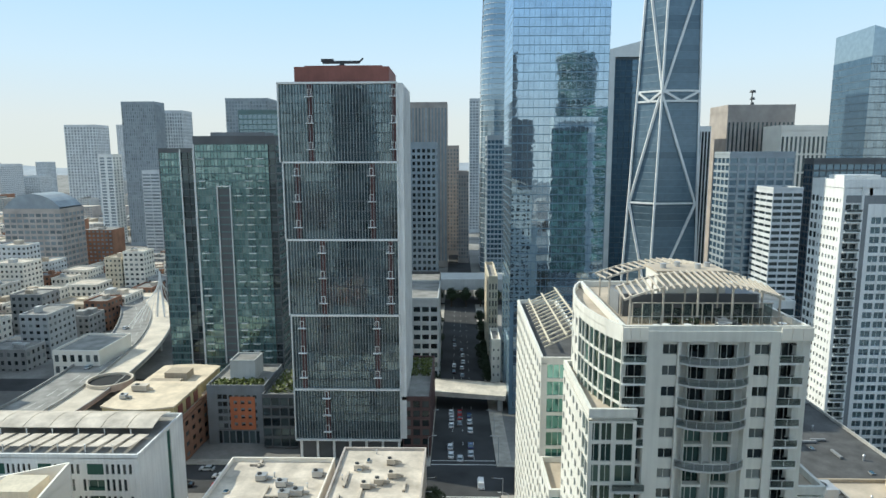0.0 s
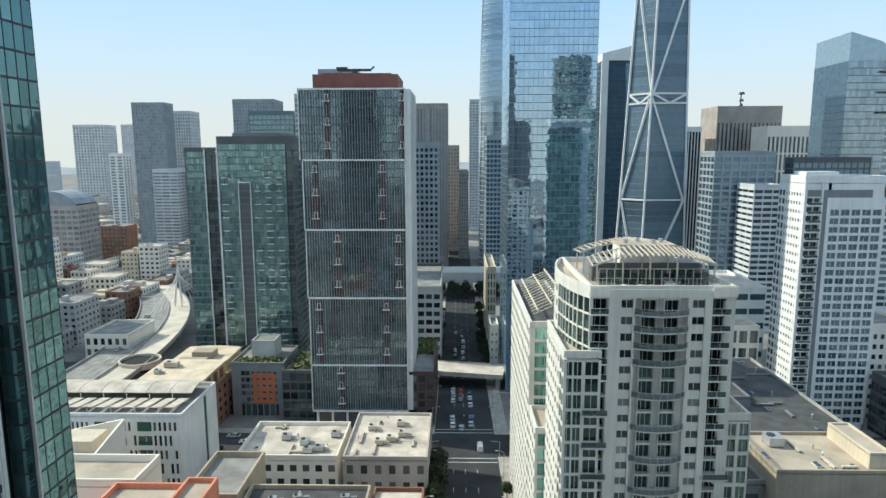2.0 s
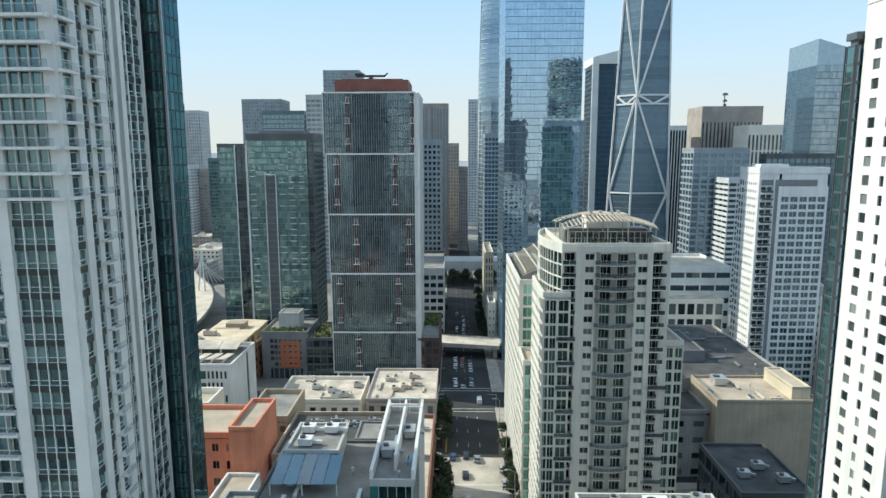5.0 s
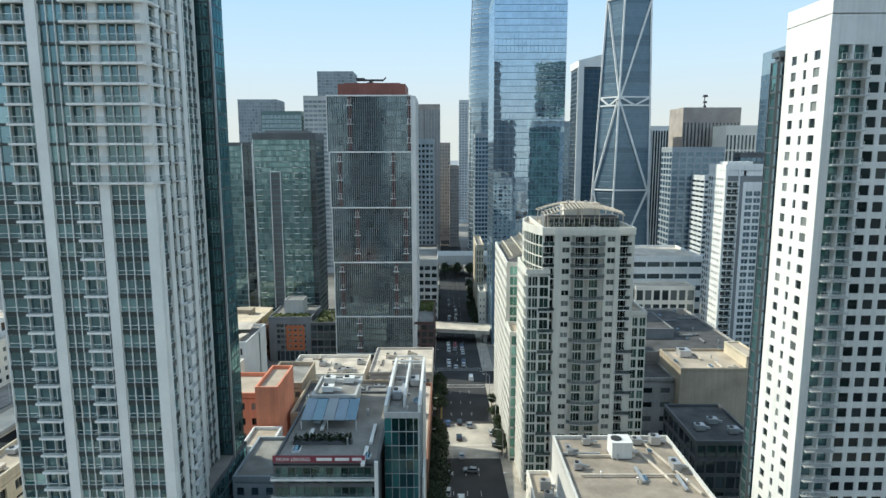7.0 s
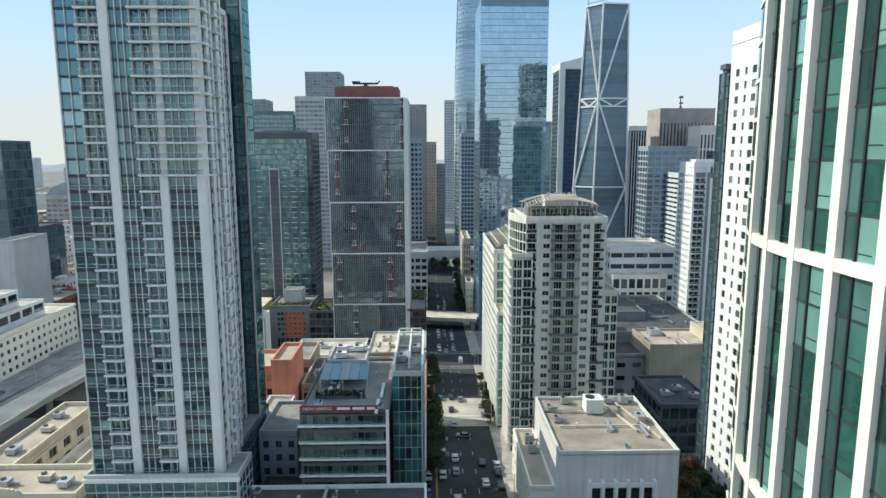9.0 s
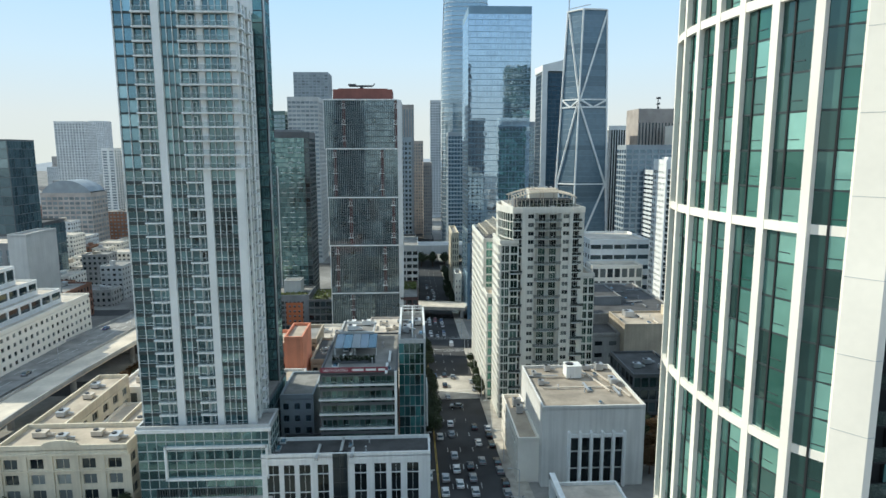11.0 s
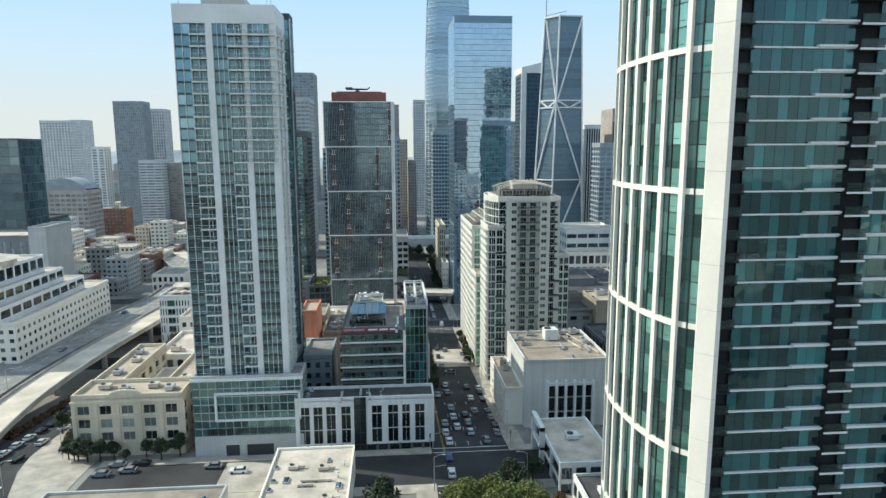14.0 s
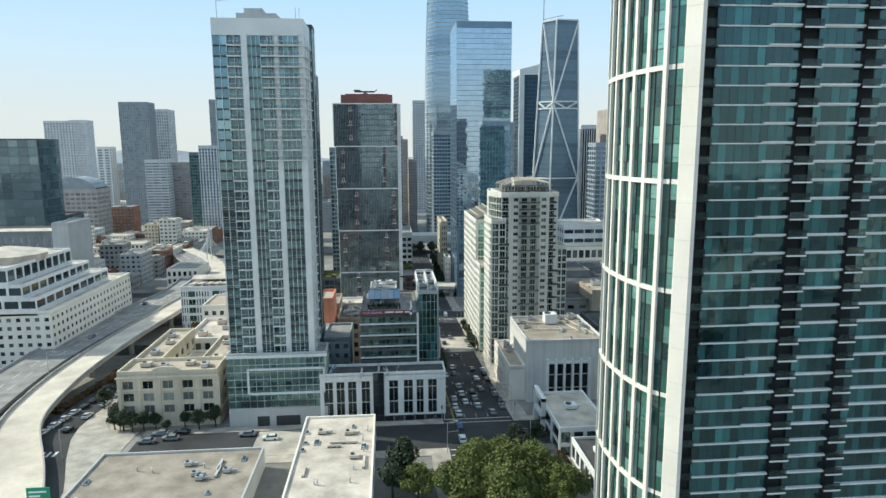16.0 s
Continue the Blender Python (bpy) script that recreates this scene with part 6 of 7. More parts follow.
for x, y in ((-70, -27), (-68.5, -29), (-73, -22), (-63, -26)):
    hvac(x, y, 16.5, 1.6, 1.3, 1.0)
b = Building("pale_roofed_block", "low white block with a pale patched roof", -47.4, -28.4, -60, -2, 10.5, 18.6, WARMWHITE, ROOFWHITE, 0.6)
b.blank("S"); b.blank("W"); b.blank("E"); b.blank("N")
b.done()
for x, y in ((-42, -12), (-35, -13), (-33, -26)):
    hvac(x, y, 18.7, 2.2, 1.6, 0.9, ROOFWHITE)
roof_ducts(-46, -30, -56, -5, 18.7, 22, 5)
roof_ducts(-94, -58, -50, -17, 16.5, 14, 6, GREYPANEL)
roof_ducts(-29, -10, 134, 159, 16.7, 10, 7)
roof_ducts(-59, -35, 139, 158, 13.7, 10, 8)
roof_ducts(-43, -21, 81, 103, 24.1, 12, 9, GREYPANEL)
roof_ducts(22, 44, 26, 52, 30.1, 12, 10, METAL)
roof_ducts(-43, -9, 12, 19, 25.7, 9, 11, GREYPANEL)
roof_ducts(70, 89, 110, 126, 26.7, 8, 12)
roof_ducts(82, 98, 132, 186, 25.7, 14, 13, MIDGREY)
b = Building("dark_rear_block", "low dark block with a cluttered flat roof", -44.6, -33.6, 20.4, 35.6, 6, 19, DARKGREY, ROOFDARK, 0.8)
for f in "SNWE":
    b.blank(f)
b.done()
roof_ducts(-32, -17, 22, 40, 41.6, 12, 15, WHITE)
roof_ducts(-14, -9, 30, 54, 46.1, 6, 16, METAL)
roof_ducts(-43.5, -35, 22, 34, 19.1, 10, 14, MIDGREY)

# ---- distant towers ----
def tower(name, label, x0, x1, y0, y1, z1, wall, glass, n, m, sides, pier=1.0, band=1.2, roof=None, top=1.5, d=0.4, single=0, z0=-8, proud=0.0):
    b = Building(name, label, x0, x1, y0, y1, z0, z1, wall, roof or ROOFGREY, top)
    for f in "SWE":
        if f in sides:
            k = n if f == "S" else max(3, round(n * (y1 - y0) / (x1 - x0)))
            b.face(f, k, m, None, None, z0 + 4, z1 - top, pier=pier, band=band, glass=glass, d=d, proud=proud)
            b.blank(f, None, None, z1 - top, z1)
            b.blank(f, None, None, z0 - 1, z0 + 4)
        else:
            b.blank(f)
    b.done(single)
    return b


# walls and panes here carry the distance haze in their colours
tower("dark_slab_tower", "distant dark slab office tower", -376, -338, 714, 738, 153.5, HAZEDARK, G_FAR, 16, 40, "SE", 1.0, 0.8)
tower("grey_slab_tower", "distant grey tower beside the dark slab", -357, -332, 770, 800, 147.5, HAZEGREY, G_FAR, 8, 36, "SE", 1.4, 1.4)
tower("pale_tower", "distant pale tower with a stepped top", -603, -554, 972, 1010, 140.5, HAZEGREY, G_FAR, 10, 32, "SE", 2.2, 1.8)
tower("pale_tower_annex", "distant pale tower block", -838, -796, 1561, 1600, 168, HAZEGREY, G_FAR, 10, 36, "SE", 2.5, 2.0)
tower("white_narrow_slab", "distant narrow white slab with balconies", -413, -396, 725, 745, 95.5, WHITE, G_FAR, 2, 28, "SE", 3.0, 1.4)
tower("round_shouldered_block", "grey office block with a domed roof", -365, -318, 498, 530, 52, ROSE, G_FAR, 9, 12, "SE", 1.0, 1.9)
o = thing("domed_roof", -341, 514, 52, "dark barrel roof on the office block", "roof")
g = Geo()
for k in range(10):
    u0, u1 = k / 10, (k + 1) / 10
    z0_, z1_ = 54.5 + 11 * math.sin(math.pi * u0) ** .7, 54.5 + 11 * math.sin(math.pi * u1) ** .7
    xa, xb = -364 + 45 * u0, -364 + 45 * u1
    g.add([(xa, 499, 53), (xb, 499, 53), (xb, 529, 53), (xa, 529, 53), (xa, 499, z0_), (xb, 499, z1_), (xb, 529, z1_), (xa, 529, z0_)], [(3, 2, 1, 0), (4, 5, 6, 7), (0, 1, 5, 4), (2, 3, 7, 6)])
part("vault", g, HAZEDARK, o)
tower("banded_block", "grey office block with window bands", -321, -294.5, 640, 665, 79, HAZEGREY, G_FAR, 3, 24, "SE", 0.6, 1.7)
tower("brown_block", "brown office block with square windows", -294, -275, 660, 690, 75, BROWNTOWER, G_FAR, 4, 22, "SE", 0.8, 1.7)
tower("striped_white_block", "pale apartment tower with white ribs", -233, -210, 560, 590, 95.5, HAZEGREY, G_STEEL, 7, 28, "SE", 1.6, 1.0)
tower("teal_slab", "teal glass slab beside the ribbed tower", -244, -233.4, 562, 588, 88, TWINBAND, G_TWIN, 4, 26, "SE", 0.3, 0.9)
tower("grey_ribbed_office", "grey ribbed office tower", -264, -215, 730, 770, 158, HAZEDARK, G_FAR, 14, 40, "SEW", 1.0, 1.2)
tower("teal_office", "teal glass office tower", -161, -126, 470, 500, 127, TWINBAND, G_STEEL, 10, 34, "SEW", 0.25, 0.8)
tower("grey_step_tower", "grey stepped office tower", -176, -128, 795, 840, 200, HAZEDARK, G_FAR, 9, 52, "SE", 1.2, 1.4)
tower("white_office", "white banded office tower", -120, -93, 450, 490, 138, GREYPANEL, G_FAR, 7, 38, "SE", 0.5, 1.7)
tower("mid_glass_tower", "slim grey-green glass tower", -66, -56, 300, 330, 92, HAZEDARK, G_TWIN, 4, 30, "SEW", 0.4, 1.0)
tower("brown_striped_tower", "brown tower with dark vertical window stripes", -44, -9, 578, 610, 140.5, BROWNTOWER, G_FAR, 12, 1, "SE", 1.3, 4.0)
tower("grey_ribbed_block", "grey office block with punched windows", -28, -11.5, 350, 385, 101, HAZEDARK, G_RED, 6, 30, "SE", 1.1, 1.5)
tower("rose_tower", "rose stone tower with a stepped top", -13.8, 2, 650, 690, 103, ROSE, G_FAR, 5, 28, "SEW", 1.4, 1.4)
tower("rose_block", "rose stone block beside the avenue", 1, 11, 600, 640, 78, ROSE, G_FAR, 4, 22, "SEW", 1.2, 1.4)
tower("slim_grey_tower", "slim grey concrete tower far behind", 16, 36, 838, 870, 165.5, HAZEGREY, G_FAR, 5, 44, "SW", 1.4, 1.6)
tower("glass_block_ahead", "grey glass block beyond the avenue", 22, 42, 470, 500, 108, HAZEDARK, G_STEEL, 7, 30, "SW", 0.5, 1.2)
tower("dark_office_tower", "dark blue tower with a white top", 112.5, 137, 484, 520, 166, CURTAINBAND, G_DARKBLUE, 6, 42, "SW", 0.2, 0.5)
o = thing("slanted_crown", 124, 500, 166, "white slanted crown and edge frame of the dark tower", "roof")
g = Geo()
g.add([(111.4, 482.6, 166.2), (137.6, 482.6, 166.2), (137.6, 521, 166.2), (111.4, 521, 166.2), (111.4, 482.6, 171.5), (137.6, 482.6, 178), (137.6, 521, 180), (111.4, 521, 173)],
      [(3, 2, 1, 0), (4, 5, 6, 7), (0, 1, 5, 4), (1, 2, 6, 5), (2, 3, 7, 6), (3, 0, 4, 7)])
part("crown", g, PALEPIER, o)
g = Geo()
g.box(111.0, 116.2, 482.3, 483.98, -8, 166.2)
part("edge_frame", g, PALEPIER, o, "pale vertical edge frame")
tower("dark_slim_tower", "dark slim tower of blue glass", 62, 70, 300, 330, 110, HAZEDARK, G_STEEL, 4, 30, "SW", 0.25, 0.9)
tower("brown_tower", "brown stone tower with deep window ribs", 227, 283, 546, 584, 130, BROWNTOWER, G_RED, 16, 3, "S", 2.0, 5.0, top=6)
tower("cream_ribbed_tower", "cream ribbed office block", 249, 303, 499, 528, 113, WARMWHITE, G_RED, 16, 8, "S", 1.6, 1.3, top=4)
tower("grey_glass_block", "blue-grey glass block with a gridded top", 151.5, 187.5, 358, 380, 95.3, HAZEDARK, G_DARKBLUE, 7, 24, "SW", 1.2, 1.3)
b = Building("banded_grey_block", "grey block with white and dark window bands", 165.4, 181.0, 335, 357, -8, 77, HAZEGREY, ROOFGREY, 1.2)
b.face("W", 3, 24, None, None, -4, 75.8, pier=0.3, band=1.9, glass=G_RED, d=0.4)
b.face("S", 3, 24, None, None, -4, 75.8, pier=0.5, band=1.5, glass=G_RED, d=0.4)
for f in "SW":
    b.blank(f, None, None, 75.8, 77)
b.done(0)
CH = Building("right_glass_tower", "tall blue mirror-glass tower with a slanted chamfered top", 234.3, 259.5, 374, 411, -8, 150, CURTAINBAND, ROOFGREY, 0.0)
# pale south and top, dark west: reflections put into the glass colours
CH.face("S", 14, 36, None, None, -4, 150, pier=0.14, band=0.4, glass=G_PALE, d=0.08)
CH.blank("S", None, None, -8, -4)
CH.face("W", 18, 36, None, None, -4, 150, pier=0.12, band=0.3, glass=G_DARKBLUE, d=0.08)
g = Geo()
cap = [((234.4, 374.1), 166.8), ((252.5, 374.1), 161.5), ((259.4, 374.1), 157.5), ((259.4, 410.9), 157.5), ((252.5, 410.9), 161.5), ((234.4, 410.9), 166.2)]
g.add([(x, y, 150) for (x, y), _ in cap] + [(x, y, z) for (x, y), z in cap], [(0, 1, 2, 3, 4, 5), (6, 7, 10, 11), (7, 8, 9, 10)] + [(k, (k + 1) % 6, 6 + (k + 1) % 6, 6 + k) for k in range(6)])
part("slanted_top", g, G_PALE, CH.o, "pale glazed slanted top")
for z in (143, 131, 119):
    g = Geo()
    g.box(253, 264, 372.2, 374, z, z + .9)
    part("maintenance_rail", g, DARKMETAL, CH.o, "dark horizontal rail at the edge")
CH.done(0)
tower("pale_banded_tower", "pale tower with dark window bands", 265.5, 300, 384, 412, 132, WHITE, G_STEEL, 6, 32, "SW", 0.5, 1.7)
tower("striped_tower", "dark tower with white vertical stripes", 198, 214, 546, 575, 117, PALEPIER, G_NIGHT, 6, 1, "SW", 0.9, 3.0)
tower("dark_block", "dark glass block among the towers", 201, 247, 364, 373.8, 91.5, DARKGREY, G_DARKBLUE, 12, 24, "SW", 0.3, 1.0)
tower("white_lowrise_right", "white low block with square windows", 152, 168, 206, 235, 32, WARMWHITE, G_CLEAR, 6, 9, "SW", 1.2, 2.0)
tower("dark_block_right", "dark low block with strip windows", 146, 190, 150, 195, 18, DARKGREY, G_RED, 10, 5, "SW", 0.5, 1.2)
am = thing("roof_mast", 252.5, 560, 131, "dark antenna mast on the brown tower", "antenna")
g = Geo()
g.cyl(252.5, 560, 130, 149, .5, 8)
part("mast", g, DARKMETAL, am)
for z, r in ((141, 2.2), (147, 2.8), (137, 1.6)):
    g = Geo()
    g.cyl(252.5, 559, z, z + 2, r, 10, 0, r * .7)
    part("dish", g, DARKMETAL, am)

# blocks along the street beyond the bridge
tower("street_block", "low white and dark block beyond the bridge", -30, -8, 262, 300, 34, GREYPANEL, G_RED, 6, 9, "SE", 0.8, 1.8)
tower("street_block_glass", "dark glass block along the street", -40, -9, 310, 345, 30, DARKGREY, G_STEEL, 8, 8, "SE", 0.4, 1.2)
tower("yellowish_block", "slender cream corner block", 14.6, 19, 290, 330, 38, CREAM, G_RED, 3, 10, "SW", 0.8, 1.2)
tower("pale_corner_block", "slender pale corner block", 14.8, 18.6, 262, 280, 16, WARMWHITE, G_CLEAR, 2, 5, "SW", 1.4, 2.4)
ow = thing("elevated_terminal", 5, 436, -8, "long pale elevated deck across the street", "overpass")
g = Geo()
g.box(-70, 90, 430, 455, 2.5, 10)
part("deck", g, GREYPANEL, ow)
for x in (-30, -10, 19, 40):
    g = Geo()
    g.cyl(x, 436, -9, 2.5, 1.2, 10)
    part("pier", g, CONCRETE, ow)

# ---- low-rise quarter ----
R3 = random.Random(21)
STYLES = [(BRICKORANGE, ROOFGREY), (CREAM, ROOFTAN), (WARMWHITE, ROOFWHITE), (CONCRETE, ROOFGREY), (TAN, ROOFTAN), (GREYPANEL, ROOFGREY), (ROSE, ROOFWHITE), (HAZEGREY, ROOFWHITE), (BRICK, ROOFWHITE)]
LABELS = {"brick_wall": "brick", "cream_render": "cream rendered", "warm_white_panel": "white rendered", "concrete": "grey concrete", "tan_stone": "tan stone", "grey_panel": "grey panelled", "orange_brick": "orange brick", "rose_stone": "rose stone", "pale_concrete": "pale concrete"}
FARLOW = {}
y = 285
while y < 1500:
    dy = R3.uniform(15, 25) * (1 + max(0, y - 500) / 900)
    x = -205.0 - (y - 285) * .02
    while x > -250 - y * .75:
        w = R3.uniform(10, 25) * (1 + max(0, y - 500) / 900)
        h = R3.choice((7, 8, 10, 11, 12, 14, 16, 18)) * (1 + (R3.random() < .13) * 1.2)
        wall, roof = R3.choice(STYLES)
        if y > 500:
            near = FARLOW.setdefault((wall.name, roof.name), Geo())
            if not (y > 560 and -440 < x < -280 and y < 780):
                near.box(x - w, x, y, y + dy - 2, -9, -8 + h)
                near.box(x - w + .4, x - .4, y + .4, y + dy - 2.4, -8 + h, -7.95 + h, 1)
                for q in range(R3.choice((0, 1, 2, 3))):
                    u, v, e = R3.uniform(.1, .7), R3.uniform(.1, .6), R3.uniform(1.0, 3.0)
                    near.box(x - w * (1 - u), x - w * (1 - u) + w * R3.uniform(.08, .25), y + dy * v, y + dy * (v + R3.uniform(.1, .3)), -8 + h, -8 + h + e, R3.choice((0, 1, 1)))
                m = max(1, round(h / 3.6))
                n = max(3, round(w / 3.6))
                for j in range(m):
                    for i in range(n):
                        xx, zz = x - w + (i + .25) * w / n, -8 + (j + .35) * h / m
                        near.box(xx, xx + w / n * .55, y - .05, y + .3, zz, zz + h / m * .45, 2)
        else:
            b = Building("low_building", LABELS[wall.name] + " low building with a flat roof", x - w, x, y, y + dy - 2, -8, -8 + h, wall, roof, 0.8, group="low buildings")
            m = max(1, round(h / 3.6))
            b.face("S", max(3, round(w / 3.4)), m, pier=1.7, band=1.9, glass=G_CLEAR)
            b.face("E", max(3, round((dy - 2) / 3.8)), m, pier=2.0, band=1.9, glass=G_CLEAR)
            b.done(0)
            for q in range(R3.choice((0, 1, 1, 2))):
                u, v, e = R3.uniform(.1, .6), R3.uniform(.1, .5), R3.uniform(1.2, 3.2)
                gg = Geo()
                gg.box(x - w * (1 - u), x - w * (1 - u) + w * R3.uniform(.12, .3), y + dy * v, y + dy * (v + R3.uniform(.15, .3)), -8 + h, -8 + h + e)
                part("roof_room", gg, R3.choice((wall, ROOFWHITE, GREYPANEL, ROOFTAN)), b.o)
            if R3.random() < .16:
                for k in range(1):
                    hvac(x - w * R3.uniform(.2, .8), y + dy * R3.uniform(.2, .7), -7.9 + h, R3.uniform(2, 5), R3.uniform(2, 4), R3.uniform(1.2, 2.6), R3.choice((METAL, ROOFWHITE, None)))
        x -= w + R3.choice((1.5, 1.5, 9))
    y += dy + R3.choice((2, 2, 11))
for (wn_, rn_), g in FARLOW.items():
    tagged(part('distant_lowrise', g, [MATS[wn_], MATS[rn_], G_FAR], None), LABELS[wn_] + ' low buildings of the distant quarter', 'buildings', kind='stuff')
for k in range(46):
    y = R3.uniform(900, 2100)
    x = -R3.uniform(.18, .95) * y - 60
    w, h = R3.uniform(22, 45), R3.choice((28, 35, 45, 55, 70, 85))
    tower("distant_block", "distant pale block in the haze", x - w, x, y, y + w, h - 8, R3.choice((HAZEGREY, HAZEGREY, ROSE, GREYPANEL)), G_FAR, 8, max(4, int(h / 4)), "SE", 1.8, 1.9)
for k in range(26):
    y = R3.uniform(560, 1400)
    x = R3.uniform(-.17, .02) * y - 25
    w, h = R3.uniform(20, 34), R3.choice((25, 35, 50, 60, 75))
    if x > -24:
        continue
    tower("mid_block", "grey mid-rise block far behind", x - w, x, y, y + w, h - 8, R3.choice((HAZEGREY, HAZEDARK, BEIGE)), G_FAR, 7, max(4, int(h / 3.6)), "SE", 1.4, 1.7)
# nearer blocks on the left
b = Building("brick_warehouse", "long brick warehouse with dark roof plant", -262, -205, 232, 262, -5, 14, BRICK, ROOFGREY, 1.0)
b.face("S", 14, 4, pier=1.8, band=2.0, glass=G_CLEAR)
b.face("E", 9, 4, pier=1.6, band=2.0, glass=G_CLEAR)
b.done(20, 5)
for k in range(9):
    hvac(R3.uniform(-255, -212), R3.uniform(238, 256), 14.1, R3.uniform(3, 7), R3.uniform(3, 5), 2.4)
b = Building("mural_building", "white building with a patchy painted side", -170, -150, 252, 278, -6, 14, WARMWHITE, ROOFGREY, 1.0)
b.face("S", 6, 4, pier=1.5, band=2.0, glass=G_CLEAR)
b.blank("E")
b.done(24, 5)
b = Building("dark_hotel", "dark grey slab building with white window strips", -262, -204, 232 - 30, 228, -3, 46, MIDGREY, ROOFWHITE, 1.2)
b.face("S", 12, 6, -262, -212, 22, 44, pier=2.4, band=.8, glass=G_PALE)
b.blank("S", -212, -204)
b.blank("S", -262, -212, -4, 22)
b.blank("S", -262, -212, 44, 46)
b.blank("E")
b.done(30, 30)
b = Building("dark_hotel_stair", "pale stair tower of the dark slab", -212, -203, 199, 226, -3, 51, GREYPANEL, ROOFGREY, 1.0)
b.blank("S"); b.blank("E")
b.done()
b = Building("dark_office_cube", "large dark glass office cube with a slanted edge", -345, -257, 280, 308, -7, 99, DARKGREY, ROOFDARK, 1.0)
b.face("S", 14, 10, None, None, 42, 100, pier=.15, band=.4, glass=G_CURTAIN, d=.1)
b.face("E", 10, 10, None, None, 42, 100, pier=.15, band=.4, glass=G_CURTAIN, d=.1)
b.face("S", 14, 6, None, None, 0, 38, pier=.15, band=.4, glass=G_CURTAIN, d=.1)
b.blank("E", None, None, -7, 42)
b.blank("S", None, None, 38, 42)
b.done(40, 70)

b = Building("dark_office_podium", "dark glass podium behind the office cube", -345, -256.6, 308.2, 335, -7, 45, DARKGREY, ROOFDARK, 1.0)
b.face("E", 7, 6, None, None, 0, 44, pier=.15, band=.4, glass=G_CURTAIN, d=.1)
b.blank("S")
b.done(0)

# The stepped white office complex by the ramp
b = Building("stepped_office", "white office with long balconies and square windows", -205, -161, 92, 172, -1, 27, WARMWHITE, ROOFWHITE, 1.0)
b.face("E", 22, 6, None, None, 5, 26, pier=1.9, band=1.9, glass=G_CLEAR)
b.face("S", 12, 6, None, None, 5, 26, pier=1.9, band=1.9, glass=G_CLEAR)
b.done(60, 20)
for k, (x1, ya, yb, za, zb) in enumerate(((-166, 92, 158, 27, 32.5), (-171, 92, 150, 32.5, 38), (-176, 92, 144, 38, 45))):
    b = Building("stepped_office_tier", "white upper tier with dark strip windows", -205, x1, ya, yb, za, zb, WHITE, ROOFWHITE, 0.9)
    b.face("E", 9, 1, None, None, za, zb, pier=1.0, band=2.4, glass=G_RED, d=.8, low=.8)
    b.face("S", 6, 1, None, None, za, zb, pier=1.0, band=2.4, glass=G_RED, d=.8, low=.8)
    b.done(20, 30)
rf = thing("rotunda_roof", -190, 118, 45, "low white conical roof on the office", "roof")
g = Geo()
g.cyl(-190, 118, 45, 48, 15, 24)
g.cyl(-190, 118, 48, 50.5, 16, 24, 0, 4)
part("cone", g, ROOFWHITE, rf)

# ---- the ramp and the elevated road on the left ----
def ribbon(g, pts, half, dz=0.0, thick=1.2, mat=0):
    """A deck along a line of (x, y, z)."""
    sides = []
    for i, p in enumerate(pts):
        a, c = Vector(pts[max(0, i - 1)]), Vector(pts[min(len(pts) - 1, i + 1)])
        t = (c - a).normalized()
        n = Vector((t.y, -t.x, 0)).normalized()
        sides.append((Vector(p) - n * half[0], Vector(p) + n * half[1]))
    u, d = Vector((0, 0, dz)), Vector((0, 0, dz - thick))
    verts = [v for l, r in sides for v in (l + d, r + d, r + u, l + u)]
    n = len(sides)
    g.add(verts, [(0, 1, 2, 3), (4 * n - 1, 4 * n - 2, 4 * n - 3, 4 * n - 4)] + [(4 * k + i, 4 * k + 4 + i, 4 * k + 4 + (i + 1) % 4, 4 * k + (i + 1) % 4) for k in range(n - 1) for i in range(4)], mat)


def smooth(pts, n=8):
    out = []
    P = [Vector(p) for p in pts]
    for i in range(len(P) - 1):
        a, b_, c, d = P[max(0, i - 1)], P[i], P[i + 1], P[min(len(P) - 1, i + 2)]
        for k in range(n):
            t = k / n
            out.append(0.5 * ((2 * b_) + (c - a) * t + (2 * a - 5 * b_ + 4 * c - d) * t * t + (3 * b_ - a - 3 * c + d) * t ** 3))
    return out + [P[-1]]


line = smooth([(-70, -110, 13.5), (-92, -66, 13.5), (-114, -20, 13.4), (-131, 12, 13.2), (-137, 40, 13), (-139, 70, 12.8), (-138, 110, 12.4), (-135, 160, 11.5), (-134, 215, 10), (-146, 285, 7.5), (-170, 350, 5), (-205, 410, 3.5), (-232, 470, 2)])
rp = thing("ramp", -137, 40, 8, "pale concrete highway ramp on piers, curving away", "ramp")
g = Geo()
ribbon(g, line, (5.5, 5.5))
part("deck", g, DECK, rp, "sunlit pale concrete deck")
for s in (-1, 1):
    g = Geo()
    ribbon(g, line, (5.9, -5.5) if s < 0 else (-5.5, 5.9), 0.95, 1.5)
    part("barrier", g, CONCRETE, rp, "low concrete barrier")
for i in range(6, len(line) - 2, 7):
    g = Geo()
    p = line[i]
    g.cyl(p.x, p.y, gz(p.y) - 1, p.z - 1.2, 1.1, 12)
    g.box(p.x - 4, p.x + 4, p.y - .9, p.y + .9, p.z - 2.4, p.z - 1.2)
    part("pier", g, CONCRETE, rp)
line2 = smooth([(-128, -110, 12.5), (-142, -30, 12.5), (-152, 20, 12.2), (-157, 70, 12), (-155, 120, 11.6), (-149, 170, 11), (-147, 215, 9.7), (-158, 285, 7), (-183, 350, 4.6), (-217, 412, 3), (-246, 470, 1.6)])
er = thing("elevated_road", -155, 70, 8, "grey multi-lane elevated road beside the ramp", "road")
g = Geo()
